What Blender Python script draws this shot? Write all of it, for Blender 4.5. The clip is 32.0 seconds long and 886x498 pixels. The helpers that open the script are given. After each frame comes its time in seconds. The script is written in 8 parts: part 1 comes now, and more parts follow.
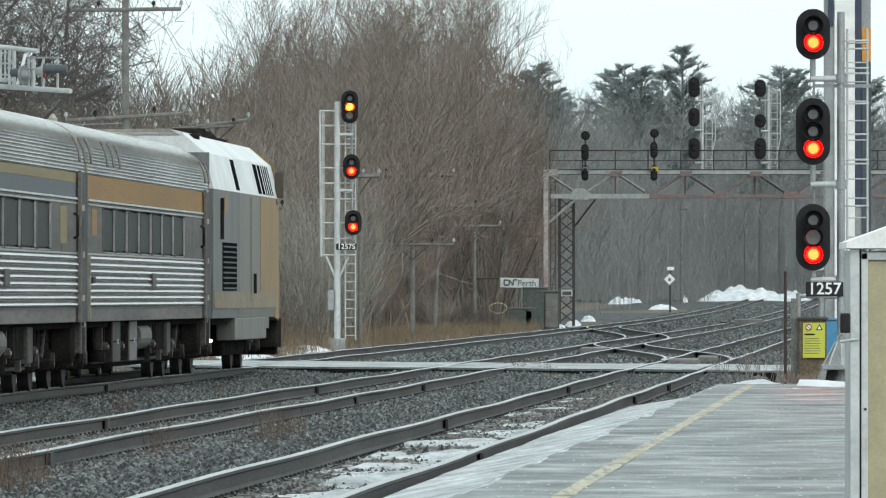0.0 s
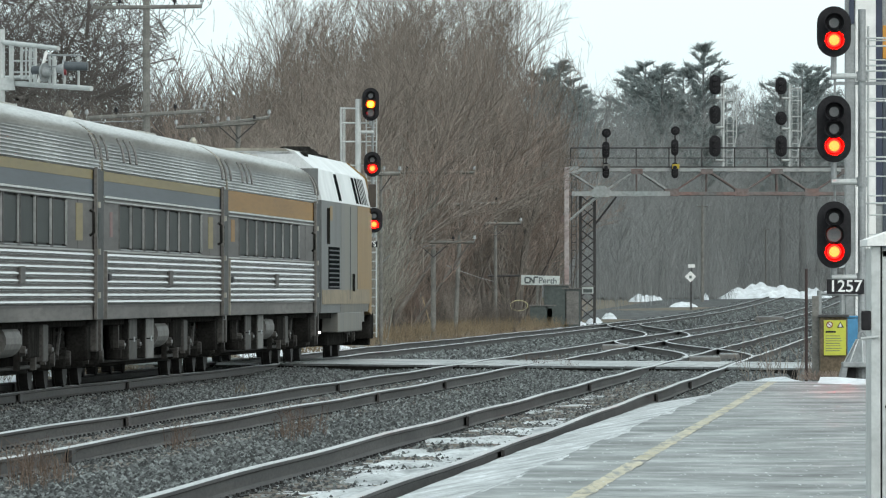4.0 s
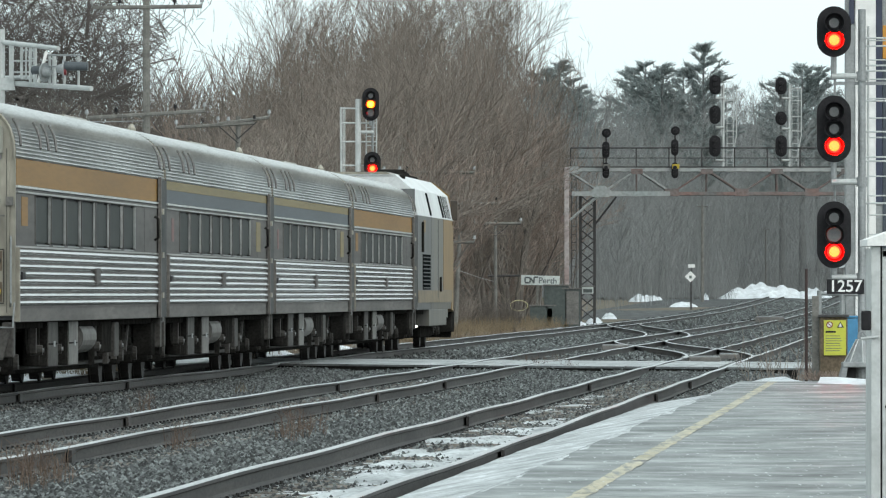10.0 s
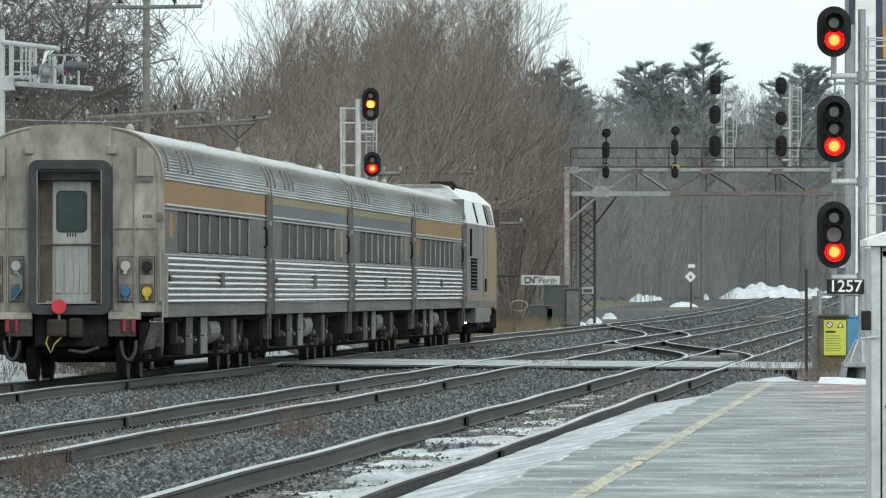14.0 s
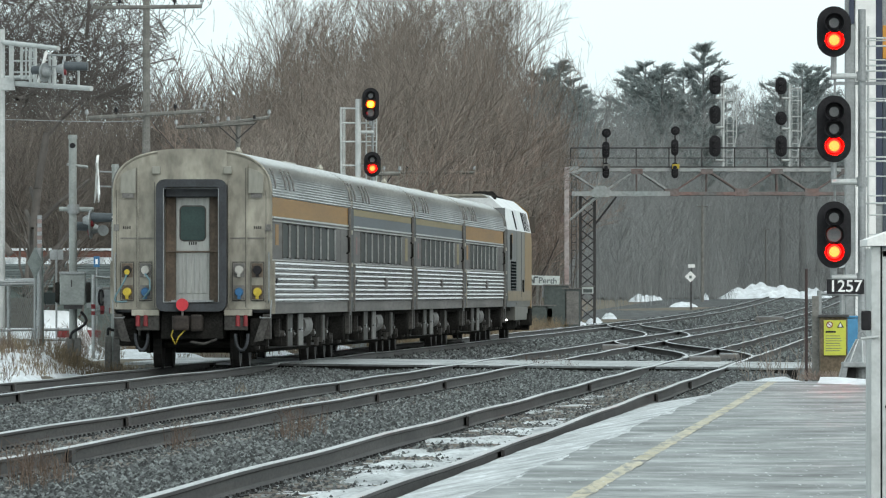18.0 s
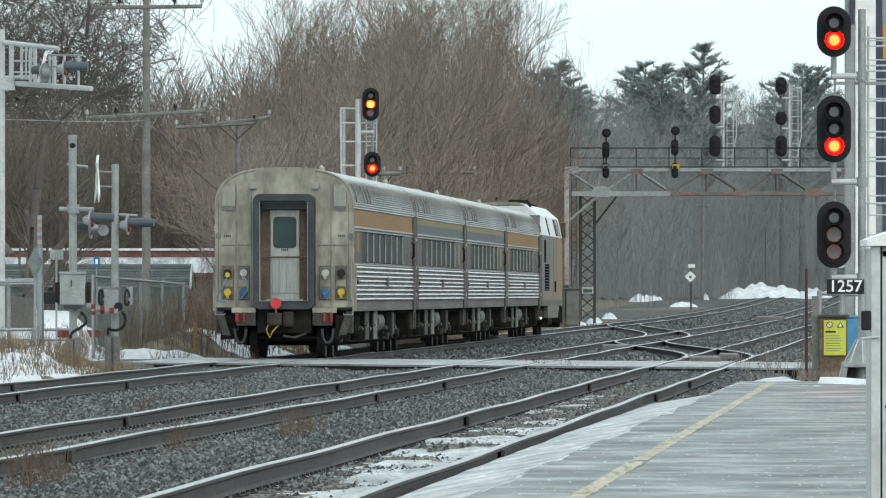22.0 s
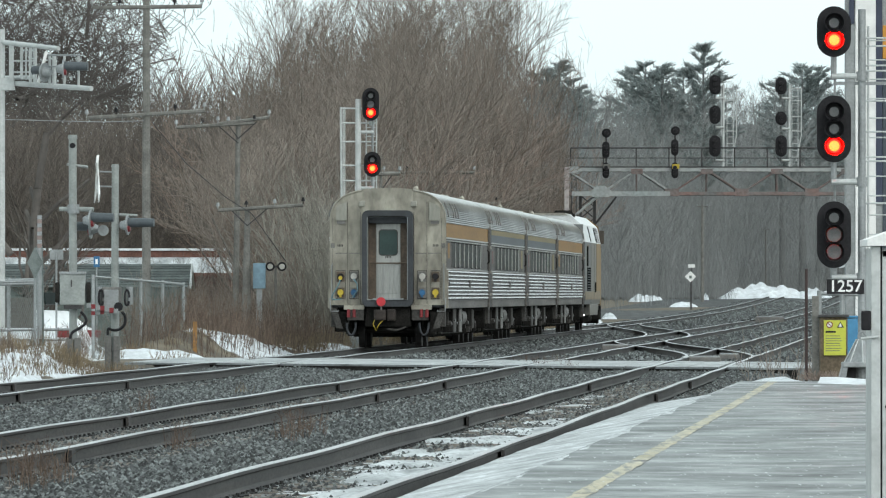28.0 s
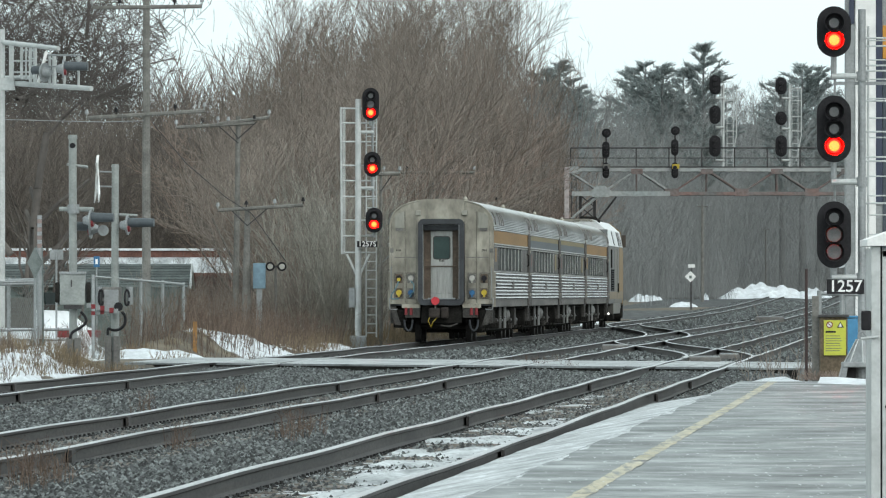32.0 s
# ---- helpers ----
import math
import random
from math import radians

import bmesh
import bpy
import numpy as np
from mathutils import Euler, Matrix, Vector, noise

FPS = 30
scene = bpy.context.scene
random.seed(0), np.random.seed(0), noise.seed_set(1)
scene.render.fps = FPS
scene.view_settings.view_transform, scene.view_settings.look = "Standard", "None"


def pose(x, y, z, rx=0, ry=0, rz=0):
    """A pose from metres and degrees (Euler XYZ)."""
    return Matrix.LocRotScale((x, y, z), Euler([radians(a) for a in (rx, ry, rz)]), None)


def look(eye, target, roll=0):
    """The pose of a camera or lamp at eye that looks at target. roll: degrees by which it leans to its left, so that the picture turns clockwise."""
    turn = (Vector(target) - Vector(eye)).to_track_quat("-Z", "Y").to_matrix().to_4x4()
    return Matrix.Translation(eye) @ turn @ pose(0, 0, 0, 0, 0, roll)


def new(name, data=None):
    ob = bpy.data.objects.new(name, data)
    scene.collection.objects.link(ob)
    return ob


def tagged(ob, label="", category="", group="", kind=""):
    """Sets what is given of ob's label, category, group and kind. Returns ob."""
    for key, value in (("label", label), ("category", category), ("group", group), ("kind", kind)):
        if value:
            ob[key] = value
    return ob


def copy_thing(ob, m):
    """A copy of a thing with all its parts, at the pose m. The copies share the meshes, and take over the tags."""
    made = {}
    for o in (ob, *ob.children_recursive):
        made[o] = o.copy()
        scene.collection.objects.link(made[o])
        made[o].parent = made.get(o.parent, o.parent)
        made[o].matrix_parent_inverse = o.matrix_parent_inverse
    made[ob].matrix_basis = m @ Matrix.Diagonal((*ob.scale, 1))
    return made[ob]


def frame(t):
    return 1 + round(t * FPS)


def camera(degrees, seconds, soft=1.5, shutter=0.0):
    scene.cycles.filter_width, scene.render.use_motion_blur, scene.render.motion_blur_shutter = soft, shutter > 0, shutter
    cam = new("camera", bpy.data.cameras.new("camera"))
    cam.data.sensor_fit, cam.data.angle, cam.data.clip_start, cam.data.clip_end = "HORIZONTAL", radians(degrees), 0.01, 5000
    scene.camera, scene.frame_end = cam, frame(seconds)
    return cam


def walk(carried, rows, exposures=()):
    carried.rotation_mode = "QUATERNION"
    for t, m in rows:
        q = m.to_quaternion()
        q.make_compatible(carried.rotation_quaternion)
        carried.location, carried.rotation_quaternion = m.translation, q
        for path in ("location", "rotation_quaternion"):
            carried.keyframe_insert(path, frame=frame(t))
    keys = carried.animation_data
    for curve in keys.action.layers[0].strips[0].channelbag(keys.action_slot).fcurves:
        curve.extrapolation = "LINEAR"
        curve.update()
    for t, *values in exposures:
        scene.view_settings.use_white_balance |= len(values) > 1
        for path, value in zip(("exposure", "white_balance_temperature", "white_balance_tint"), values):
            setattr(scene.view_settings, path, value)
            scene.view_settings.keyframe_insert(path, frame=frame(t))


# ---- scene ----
# A telephoto camera on a station platform: a slight turn at the start, then at rest.
F = 16700.0                       # focal length in units of the sensor's 1568 parts
cam = camera(2 * math.degrees(math.atan(784 / F)), 32.0, soft=1.2)
EYE = (0.0, 0.0, 1.42)


def aim(dx, dy):
    """The camera turned right by dx and up by dy, in sensor parts, from its rest."""
    return look(EYE, (1000 * (dx / F), 1000, 1.42 + 1000 * (79 + dy) / F))


walk(cam, [(0.0, aim(37, 4.5)), (0.2, aim(36, 2.5)), (0.5, aim(34, 0)), (0.8, aim(38, 0)), (1.0, aim(43, 0)), (1.1, aim(49, 0)),
           (1.2, aim(51, 0)), (1.3, aim(41, -0.5)), (1.4, aim(18, -1)), (1.5, aim(3, -1)), (1.7, aim(0, 0)), (2.0, aim(0, 0)),
           (12.0, aim(0, 0)), (22.0, aim(0, 0)), (32.0, aim(0, 0))])

# ---- light: a bright overcast winter sky ----
world = bpy.data.worlds.new("overcast_sky")
scene.world = world
world.use_nodes = True
wn, wl = world.node_tree.nodes, world.node_tree.links
wn.clear()
sky = wn.new("ShaderNodeTexSky")
sky.sky_type, sky.sun_disc = "NISHITA", False
sky.sun_elevation, sky.sun_rotation = radians(38), radians(150)
sky.air_density, sky.dust_density = 1.0, 3.0
pale = wn.new("ShaderNodeHueSaturation")
pale.inputs["Saturation"].default_value = 0.2
cloud = wn.new("ShaderNodeMix")
cloud.data_type = "RGBA"
cloud.inputs["Factor"].default_value = 0.93
cloud.inputs["B"].default_value = (0.79, 0.95, 0.97, 1)
bg = wn.new("ShaderNodeBackground")
bg.inputs["Strength"].default_value = 1.06
wout = wn.new("ShaderNodeOutputWorld")
wl.new(sky.outputs[0], pale.inputs["Color"])
wl.new(pale.outputs[0], cloud.inputs["A"])
wl.new(cloud.outputs["Result"], bg.inputs["Color"])
wl.new(bg.outputs[0], wout.inputs[0])

sun = new("sun", bpy.data.lights.new("sun", "SUN"))
sun.data.energy, sun.data.angle, sun.data.color = 0.5, radians(40), (1.0, 0.98, 0.95)
sun.matrix_basis = look((60, -100, 95), (0, 0, 0))
scene.view_settings.exposure = 0.0


# ---- materials ----
def mat(name, color, rough=0.7, metal=0.0, vary=0.25, scale=6.0, fine=60.0, bump=0.15, tint=None, spec=0.5, dist=0.02, along=1.0, up=1.0):
    """Two scales of colour variation (broad stains, fine grain) and a fine relief."""
    m = bpy.data.materials.new(name)
    m.use_nodes = True
    n, l = m.node_tree.nodes, m.node_tree.links
    b = n["Principled BSDF"]
    b.inputs["Roughness"].default_value, b.inputs["Metallic"].default_value = rough, metal
    b.inputs["Specular IOR Level"].default_value = spec
    co = n.new("ShaderNodeTexCoord")
    mp = n.new("ShaderNodeMapping")
    mp.inputs["Scale"].default_value = (1, along, up)
    l.new(co.outputs["Object"], mp.inputs["Vector"])
    broad, grain = n.new("ShaderNodeTexNoise"), n.new("ShaderNodeTexNoise")
    for node, s, d in ((broad, scale, 4), (grain, fine, 3)):
        node.inputs["Scale"].default_value, node.inputs["Detail"].default_value = s, d
        l.new(mp.outputs["Vector"], node.inputs["Vector"])
    mix = n.new("ShaderNodeMix")
    mix.data_type = "RGBA"
    dark = tuple(c * (1 - vary) for c in color)
    mix.inputs["A"].default_value = (*dark, 1)
    light = tuple(min(1, c * (1 + vary)) for c in color) if tint is None else tint
    mix.inputs["B"].default_value = (*light, 1)
    ramp = n.new("ShaderNodeMapRange")
    ramp.inputs["From Min"].default_value, ramp.inputs["From Max"].default_value = 0.3, 0.7
    l.new(broad.outputs["Fac"], ramp.inputs["Value"])
    l.new(ramp.outputs["Result"], mix.inputs["Factor"])
    mul = n.new("ShaderNodeMix")
    mul.data_type, mul.blend_type = "RGBA", "MULTIPLY"
    mul.inputs["Factor"].default_value = min(1.0, vary * 2)
    l.new(mix.outputs["Result"], mul.inputs["A"])
    gr = n.new("ShaderNodeMapRange")
    gr.inputs["From Min"].default_value, gr.inputs["From Max"].default_value, gr.inputs["To Min"].default_value = 0.3, 0.6, 0.45
    l.new(grain.outputs["Fac"], gr.inputs["Value"])
    l.new(gr.outputs["Result"], mul.inputs["B"])
    l.new(mul.outputs["Result"], b.inputs["Base Color"])
    if bump:
        bp = n.new("ShaderNodeBump")
        bp.inputs["Strength"].default_value, bp.inputs["Distance"].default_value = bump, dist
        l.new(grain.outputs["Fac"], bp.inputs["Height"])
        l.new(bp.outputs["Normal"], b.inputs["Normal"])
    return m


def glow(name, color, strength):
    m = bpy.data.materials.new(name)
    m.use_nodes = True
    b = m.node_tree.nodes["Principled BSDF"]
    b.inputs["Base Color"].default_value = (*color, 1)
    b.inputs["Emission Color"].default_value = (*color, 1)
    b.inputs["Emission Strength"].default_value = strength
    return m


def per_object(m, lo, hi, power=1.0):
    """Lets each object (or each island of a joined mesh) differ a little in value."""
    n, l = m.node_tree.nodes, m.node_tree.links
    b = n["Principled BSDF"]
    src = b.inputs["Base Color"].links[0].from_socket
    info, geo, add = n.new("ShaderNodeObjectInfo"), n.new("ShaderNodeNewGeometry"), n.new("ShaderNodeMath")
    l.new(info.outputs["Random"], add.inputs[0])
    l.new(geo.outputs["Random Per Island"], add.inputs[1])
    fr = n.new("ShaderNodeMath")
    fr.operation = "FRACT"
    l.new(add.outputs[0], fr.inputs[0])
    mr = n.new("ShaderNodeMapRange")
    mr.inputs["To Min"].default_value, mr.inputs["To Max"].default_value = lo, hi
    pw = n.new("ShaderNodeMath")
    pw.operation = "POWER"
    pw.inputs[1].default_value = power
    l.new(fr.outputs[0], pw.inputs[0])
    l.new(pw.outputs[0], mr.inputs["Value"])
    mx = n.new("ShaderNodeMix")
    mx.data_type, mx.blend_type = "RGBA", "MULTIPLY"
    mx.inputs["Factor"].default_value = 1
    l.new(src, mx.inputs["A"])
    l.new(mr.outputs["Result"], mx.inputs["B"])
    l.new(mx.outputs["Result"], b.inputs["Base Color"])
    return m


EARTH = mat("winter_earth", (0.11, 0.088, 0.062), 0.95, vary=0.45, scale=0.35, fine=9, bump=0.6, tint=(0.19, 0.155, 0.105))
BALLAST = mat("ballast_bed", (0.024, 0.026, 0.026), 0.9, vary=0.5, scale=1.4, fine=9, bump=0.9, dist=0.05, tint=(0.085, 0.091, 0.09), along=0.1)
STONE = per_object(mat("ballast_stone", (0.068, 0.074, 0.072), 0.75, vary=0.35, scale=3, fine=40, bump=0.3), 0.12, 3.6, 2.2)
SNOW = mat("old_snow", (0.64, 0.67, 0.69), 0.75, vary=0.22, scale=1.6, fine=11, bump=0.5, dist=0.04)
ICE = mat("trodden_snow", (0.4, 0.43, 0.435), 0.6, vary=0.4, scale=2.0, fine=14, bump=0.2, tint=(0.66, 0.69, 0.7), along=0.3)


def worn(m, rough_lo, rough_hi, speck_color, cover=None, cover_color=None):
    """Adds to a surface seen along y: long damp patches in the gloss, pale grit, and wear that lets cover_color show."""
    n, l = m.node_tree.nodes, m.node_tree.links
    b = n["Principled BSDF"]
    co = n.new("ShaderNodeTexCoord")

    def streak(sx, sy, detail, lo, hi):
        mp = n.new("ShaderNodeMapping")
        mp.inputs["Scale"].default_value = (sx, sy, 1)
        l.new(co.outputs["Object"], mp.inputs["Vector"])
        tx = n.new("ShaderNodeTexNoise")
        tx.inputs["Scale"].default_value, tx.inputs["Detail"].default_value, tx.inputs["Roughness"].default_value = 1.0, detail, 0.65
        l.new(mp.outputs["Vector"], tx.inputs["Vector"])
        mr = n.new("ShaderNodeMapRange")
        mr.inputs["From Min"].default_value, mr.inputs["From Max"].default_value = lo, hi
        l.new(tx.outputs["Fac"], mr.inputs["Value"])
        return mr.outputs["Result"]

    damp = streak(0.8, 0.5, 6, 0.36, 0.64)
    rr = n.new("ShaderNodeMapRange")
    rr.inputs["To Min"].default_value, rr.inputs["To Max"].default_value = rough_lo, rough_hi
    l.new(damp, rr.inputs["Value"])
    l.new(rr.outputs["Result"], b.inputs["Roughness"])
    src = b.inputs["Base Color"].links[0].from_socket

    def over(src, fac, color, kind="MIX"):
        mx = n.new("ShaderNodeMix")
        mx.data_type, mx.blend_type = "RGBA", kind
        l.new(fac, mx.inputs["Factor"])
        l.new(src, mx.inputs["A"])
        mx.inputs["B"].default_value = (*color, 1)
        return mx.outputs["Result"]

    src = over(src, streak(6.0, 0.8, 8, 0.44, 0.66), (0.84, 0.85, 0.85), "MULTIPLY")
    src = over(src, streak(1.8, 0.35, 9, 0.46, 0.66), (0.72, 0.73, 0.72), "MULTIPLY")
    src = over(src, streak(22, 1.1, 3, 0.64, 0.70), speck_color)
    if cover:
        src = over(src, streak(*cover), cover_color)
    l.new(src, b.inputs["Base Color"])
    return m


ASPHALT = worn(mat("wet_platform_asphalt", (0.152, 0.166, 0.162), 0.5, vary=0.28, scale=0.9, fine=13, bump=0.3, tint=(0.27, 0.292, 0.286), along=0.4),
               0.32, 0.75, (0.5, 0.53, 0.53))
ROADTAR = worn(mat("road_surface", (0.3, 0.318, 0.318), 0.6, vary=0.3, scale=0.7, fine=20, bump=0.3), 0.25, 0.7, (0.5, 0.53, 0.53))
TIMBER = per_object(mat("weathered_timber", (0.17, 0.15, 0.13), 0.9, vary=0.35, scale=4, fine=30, bump=0.4), 0.6, 1.3)
RAILSIDE = mat("rusty_rail_side", (0.046, 0.042, 0.039), 0.7, 0.2, vary=0.45, scale=2, fine=30, bump=0.2, along=0.12)
RAILTOP = mat("polished_rail_head", (0.36, 0.375, 0.375), 0.34, 0.9, vary=0.3, scale=1.5, fine=30, bump=0.05, along=0.1)
YELLOWLINE = worn(mat("worn_yellow_paint", (0.62, 0.54, 0.36), 0.75, vary=0.2, scale=2.2, fine=20, bump=0.2, tint=(0.5, 0.47, 0.37), along=0.12),
                  0.6, 0.8, (0.5, 0.5, 0.46), (9, 0.5, 6, 0.5, 0.64), (0.2, 0.21, 0.205))
STEEL = mat("stainless_steel", (0.5, 0.505, 0.495), 0.32, 0.92, vary=0.25, scale=1.2, fine=14, bump=0.02, along=0.12)
FLUTE = mat("grimy_fluted_stainless", (0.5, 0.495, 0.485), 0.25, 1.0, vary=0.2, scale=0.9, fine=14, bump=0.02, along=0.1)
# Brown-dark groove colour stands for the ground mirrored between the flutes.
FLUTEGAP = mat("painted_groove_dark", (0.11, 0.098, 0.09), 0.6, 0.3, vary=0.3, scale=1.2, fine=14, bump=0.02, along=0.1)
STEELEND = mat("dirty_stainless_end", (0.285, 0.265, 0.218), 0.45, 0.4, vary=0.32, scale=1.9, fine=7, bump=0.03, tint=(0.43, 0.405, 0.335), up=0.5)
OCHRE = mat("ochre_band_paint", (0.25, 0.132, 0.03), 0.55, vary=0.15, scale=1.5, fine=20, bump=0.02, along=0.06, spec=0.3)
SLATE = mat("slate_blue_band_paint", (0.07, 0.085, 0.1), 0.5, vary=0.15, scale=1.5, fine=20, bump=0.02, along=0.06, spec=0.3)
YELLOWBAND = mat("dull_yellow_band_paint", (0.2, 0.155, 0.06), 0.5, vary=0.15, scale=1.5, fine=20, bump=0.02, along=0.06, spec=0.3)
WINBAND = mat("grey_window_band", (0.108, 0.103, 0.098), 0.55, 0.1, vary=0.25, scale=1.0, fine=14, bump=0.02, along=0.1, spec=0.15)
SILL = mat("brown_grey_side_sill", (0.14, 0.132, 0.122), 0.65, vary=0.3, scale=1.5, fine=14, bump=0.04, along=0.1, spec=0.3)
VESTIBULE = mat("dark_vestibule_door", (0.05, 0.052, 0.052), 0.6, vary=0.35, scale=2.0, fine=14, bump=0.04, along=0.3, spec=0.25)
FADEDPINK = mat("faded_red_mark", (0.19, 0.1, 0.095), 0.6, vary=0.2, scale=4, fine=20, bump=0.0)
GLASSDARK = mat("dark_coach_glass", (0.026, 0.033, 0.032), 0.4, spec=0.03, vary=0.2, scale=2, fine=30, bump=0.0)
UNDER = mat("black_underframe", (0.027, 0.026, 0.024), 0.85, spec=0.0, vary=0.4, scale=3, fine=25, bump=0.2)
BOXGREY = mat("grey_equipment_box", (0.15, 0.145, 0.135), 0.65, vary=0.3, scale=2.5, fine=20, bump=0.1)
RUBBER = mat("grey_rubber_diaphragm", (0.075, 0.08, 0.085), 0.75, vary=0.3, scale=3, fine=20, bump=0.1)
ENDLIGHT = mat("pale_marker_steel", (0.29, 0.285, 0.245), 0.5, 0.3, vary=0.15, scale=2, fine=16, bump=0.03, up=0.3)
CAPWHITE = mat("off_white_cap", (0.42, 0.41, 0.37), 0.55, vary=0.15, bump=0.03)
DOORSTEEL = mat("brushed_door_steel", (0.36, 0.365, 0.345), 0.42, 0.6, vary=0.2, scale=2, fine=18, bump=0.03, up=0.2)
DOORGLASS = mat("green_tinted_door_glass", (0.026, 0.055, 0.05), 0.25, spec=0.4, vary=0.15, scale=2, fine=30, bump=0.0)
JAMB = mat("brown_door_jamb", (0.115, 0.085, 0.06), 0.7, vary=0.35, scale=3, fine=18, bump=0.1)
RED = mat("red_paint", (0.2, 0.016, 0.02), 0.5, vary=0.2, bump=0.05)
BLUE = mat("blue_plastic", (0.02, 0.11, 0.24), 0.5, vary=0.2, bump=0.05)
YELLOW = mat("yellow_plastic", (0.5, 0.37, 0.03), 0.5, vary=0.2, bump=0.05)
WHITE = mat("white_paint", (0.78, 0.78, 0.76), 0.5, vary=0.1, bump=0.05)
LOCOGREY = mat("loco_grey_paint", (0.115, 0.12, 0.119), 0.5, vary=0.25, scale=1.6, fine=14, bump=0.04, up=0.15)
LOCOMIX = mat("streaked_grey_ochre_paint", (0.115, 0.119, 0.117), 0.45, vary=0.25, scale=1.3, fine=7, bump=0.04, up=0.08, tint=(0.155, 0.14, 0.105))
LOCOBELT = mat("dirty_ochre_belt", (0.2, 0.148, 0.075), 0.5, vary=0.3, scale=1.5, fine=8, bump=0.04, tint=(0.24, 0.18, 0.1))
SLITBLACK = mat("matt_black_opening", (0.012, 0.013, 0.014), 0.95, spec=0.0, vary=0.2, bump=0.0)
UNDERGREY = mat("sooty_grey_underfloor", (0.062, 0.059, 0.054), 0.7, spec=0.25, vary=0.4, scale=2.5, fine=20, bump=0.1)
LOCOWHITE = mat("loco_silver_white_paint", (0.6, 0.62, 0.62), 0.4, vary=0.12, scale=1.2, fine=18, bump=0.04)
LOCOYELLOW = mat("loco_ochre_paint", (0.33, 0.19, 0.045), 0.5, vary=0.3, scale=1.6, fine=10, bump=0.04, tint=(0.26, 0.16, 0.05), up=0.15)
BLACK = mat("black_enamel", (0.018, 0.017, 0.019), 0.6, spec=0.2, vary=0.3, scale=4, fine=30, bump=0.08)
GALV = mat("galvanised_steel", (0.3, 0.315, 0.315), 0.5, 0.5, vary=0.18, scale=3, fine=25, bump=0.06)
GALVWHITE = mat("aluminium_paint", (0.5, 0.52, 0.51), 0.5, 0.25, vary=0.15, scale=3, fine=25, bump=0.06)
LENSOFF = mat("grey_unlit_lens", (0.15, 0.155, 0.155), 0.25, vary=0.15, scale=8, fine=50, bump=0.05)
# Strength raised until the hood insides redden as bloom would.
REDLAMP = glow("red_signal_light", (1.0, 0.0004, 0.0002), 150)
REDCORE = glow("hot_red_core", (1.0, 0.13, 0.022), 5)
AMBERLAMP = glow("amber_signal_light", (1.0, 0.05, 0.0008), 60)
AMBERCORE = glow("hot_amber_core", (1.0, 0.42, 0.07), 3.5)
POLEWOOD = mat("grey_pole_wood", (0.17, 0.165, 0.15), 0.9, vary=0.3, scale=3, fine=20, bump=0.3)
RUSTSTEEL = mat("peeling_grey_bridge_paint", (0.22, 0.235, 0.23), 0.7, vary=0.35, scale=0.9, fine=8, bump=0.1, tint=(0.24, 0.14, 0.12))
DARKSTEEL = mat("dark_lattice_steel", (0.05, 0.048, 0.048), 0.75, vary=0.3, scale=2, fine=14, bump=0.1)
BARK = mat("grey_brown_bark", (0.14, 0.124, 0.108), 0.95, vary=0.3, scale=2, fine=20, bump=0.3)
TWIG = per_object(mat("bare_twigs", (0.235, 0.2, 0.17), 0.95, vary=0.2, scale=0.3, fine=6, bump=0.0), 0.75, 1.3)
TWIGDARK = per_object(mat("dark_bare_twigs", (0.152, 0.13, 0.112), 0.95, vary=0.2, scale=0.3, fine=6, bump=0.0), 0.7, 1.3)
TWIGBLACK = per_object(mat("blackish_bare_twigs", (0.108, 0.096, 0.086), 0.95, vary=0.2, scale=0.3, fine=6, bump=0.0), 0.7, 1.3)
TWIGRED = per_object(mat("reddish_shrub_twigs", (0.24, 0.185, 0.152), 0.95, vary=0.2, scale=0.3, fine=6, bump=0.0), 0.7, 1.35)
# Needles paled towards blue-grey: the distance haze is in their colour.
HAZENEEDLE = per_object(mat("hazed_pine_needles", (0.21, 0.245, 0.242), 0.9, vary=0.25, scale=0.4, fine=5, bump=0.0), 0.8, 1.25)
PALEBARK = per_object(mat("pale_sapling_bark", (0.3, 0.285, 0.245), 0.9, vary=0.3, scale=2, fine=14, bump=0.1), 0.7, 1.2)
# Pale grey twigs carry the aerial haze in their base colour.
HAZETWIG = per_object(mat("hazed_bare_woods", (0.23, 0.238, 0.234), 0.95, vary=0.2, scale=0.05, fine=1.0, bump=0.0), 0.85, 1.12)
WEED = per_object(mat("dead_weed_stalks", (0.125, 0.09, 0.068), 0.95, vary=0.2, scale=1, fine=10, bump=0.0), 0.6, 1.5)
FASTENING = per_object(mat("rail_clips", (0.017, 0.017, 0.0165), 0.6, 0.3, vary=0.2, scale=4, fine=30, bump=0.0), 0.4, 1.7)
DRYGRASS = per_object(mat("dry_grass", (0.215, 0.165, 0.105), 0.95, vary=0.25, scale=1, fine=10, bump=0.0), 0.6, 1.3)
# Bark of the distant pines, greyed in colour to stand for haze.
HAZEBARK = mat("hazed_pine_bark", (0.165, 0.17, 0.168), 0.95, vary=0.15, scale=0.5, fine=4, bump=0.0)
# Hillside greyed towards the woods' tone, haze painted in.
HAZEHILL = mat("hazed_leaf_litter", (0.128, 0.13, 0.128), 0.95, vary=0.15, scale=0.03, fine=0.8, bump=0.4)


# ---- mesh helpers ----
def link(name, bm, material, parent=None, label="", smooth=False):
    me = bpy.data.meshes.new(name)
    bm.to_mesh(me)
    bm.free()
    for m in (material if isinstance(material, (list, tuple)) else [material]):
        me.materials.append(m)
    if smooth:
        me.shade_smooth()
    ob = new(name, me)
    if parent:
        ob.parent = parent
    if label:
        ob["label"] = label
    return ob


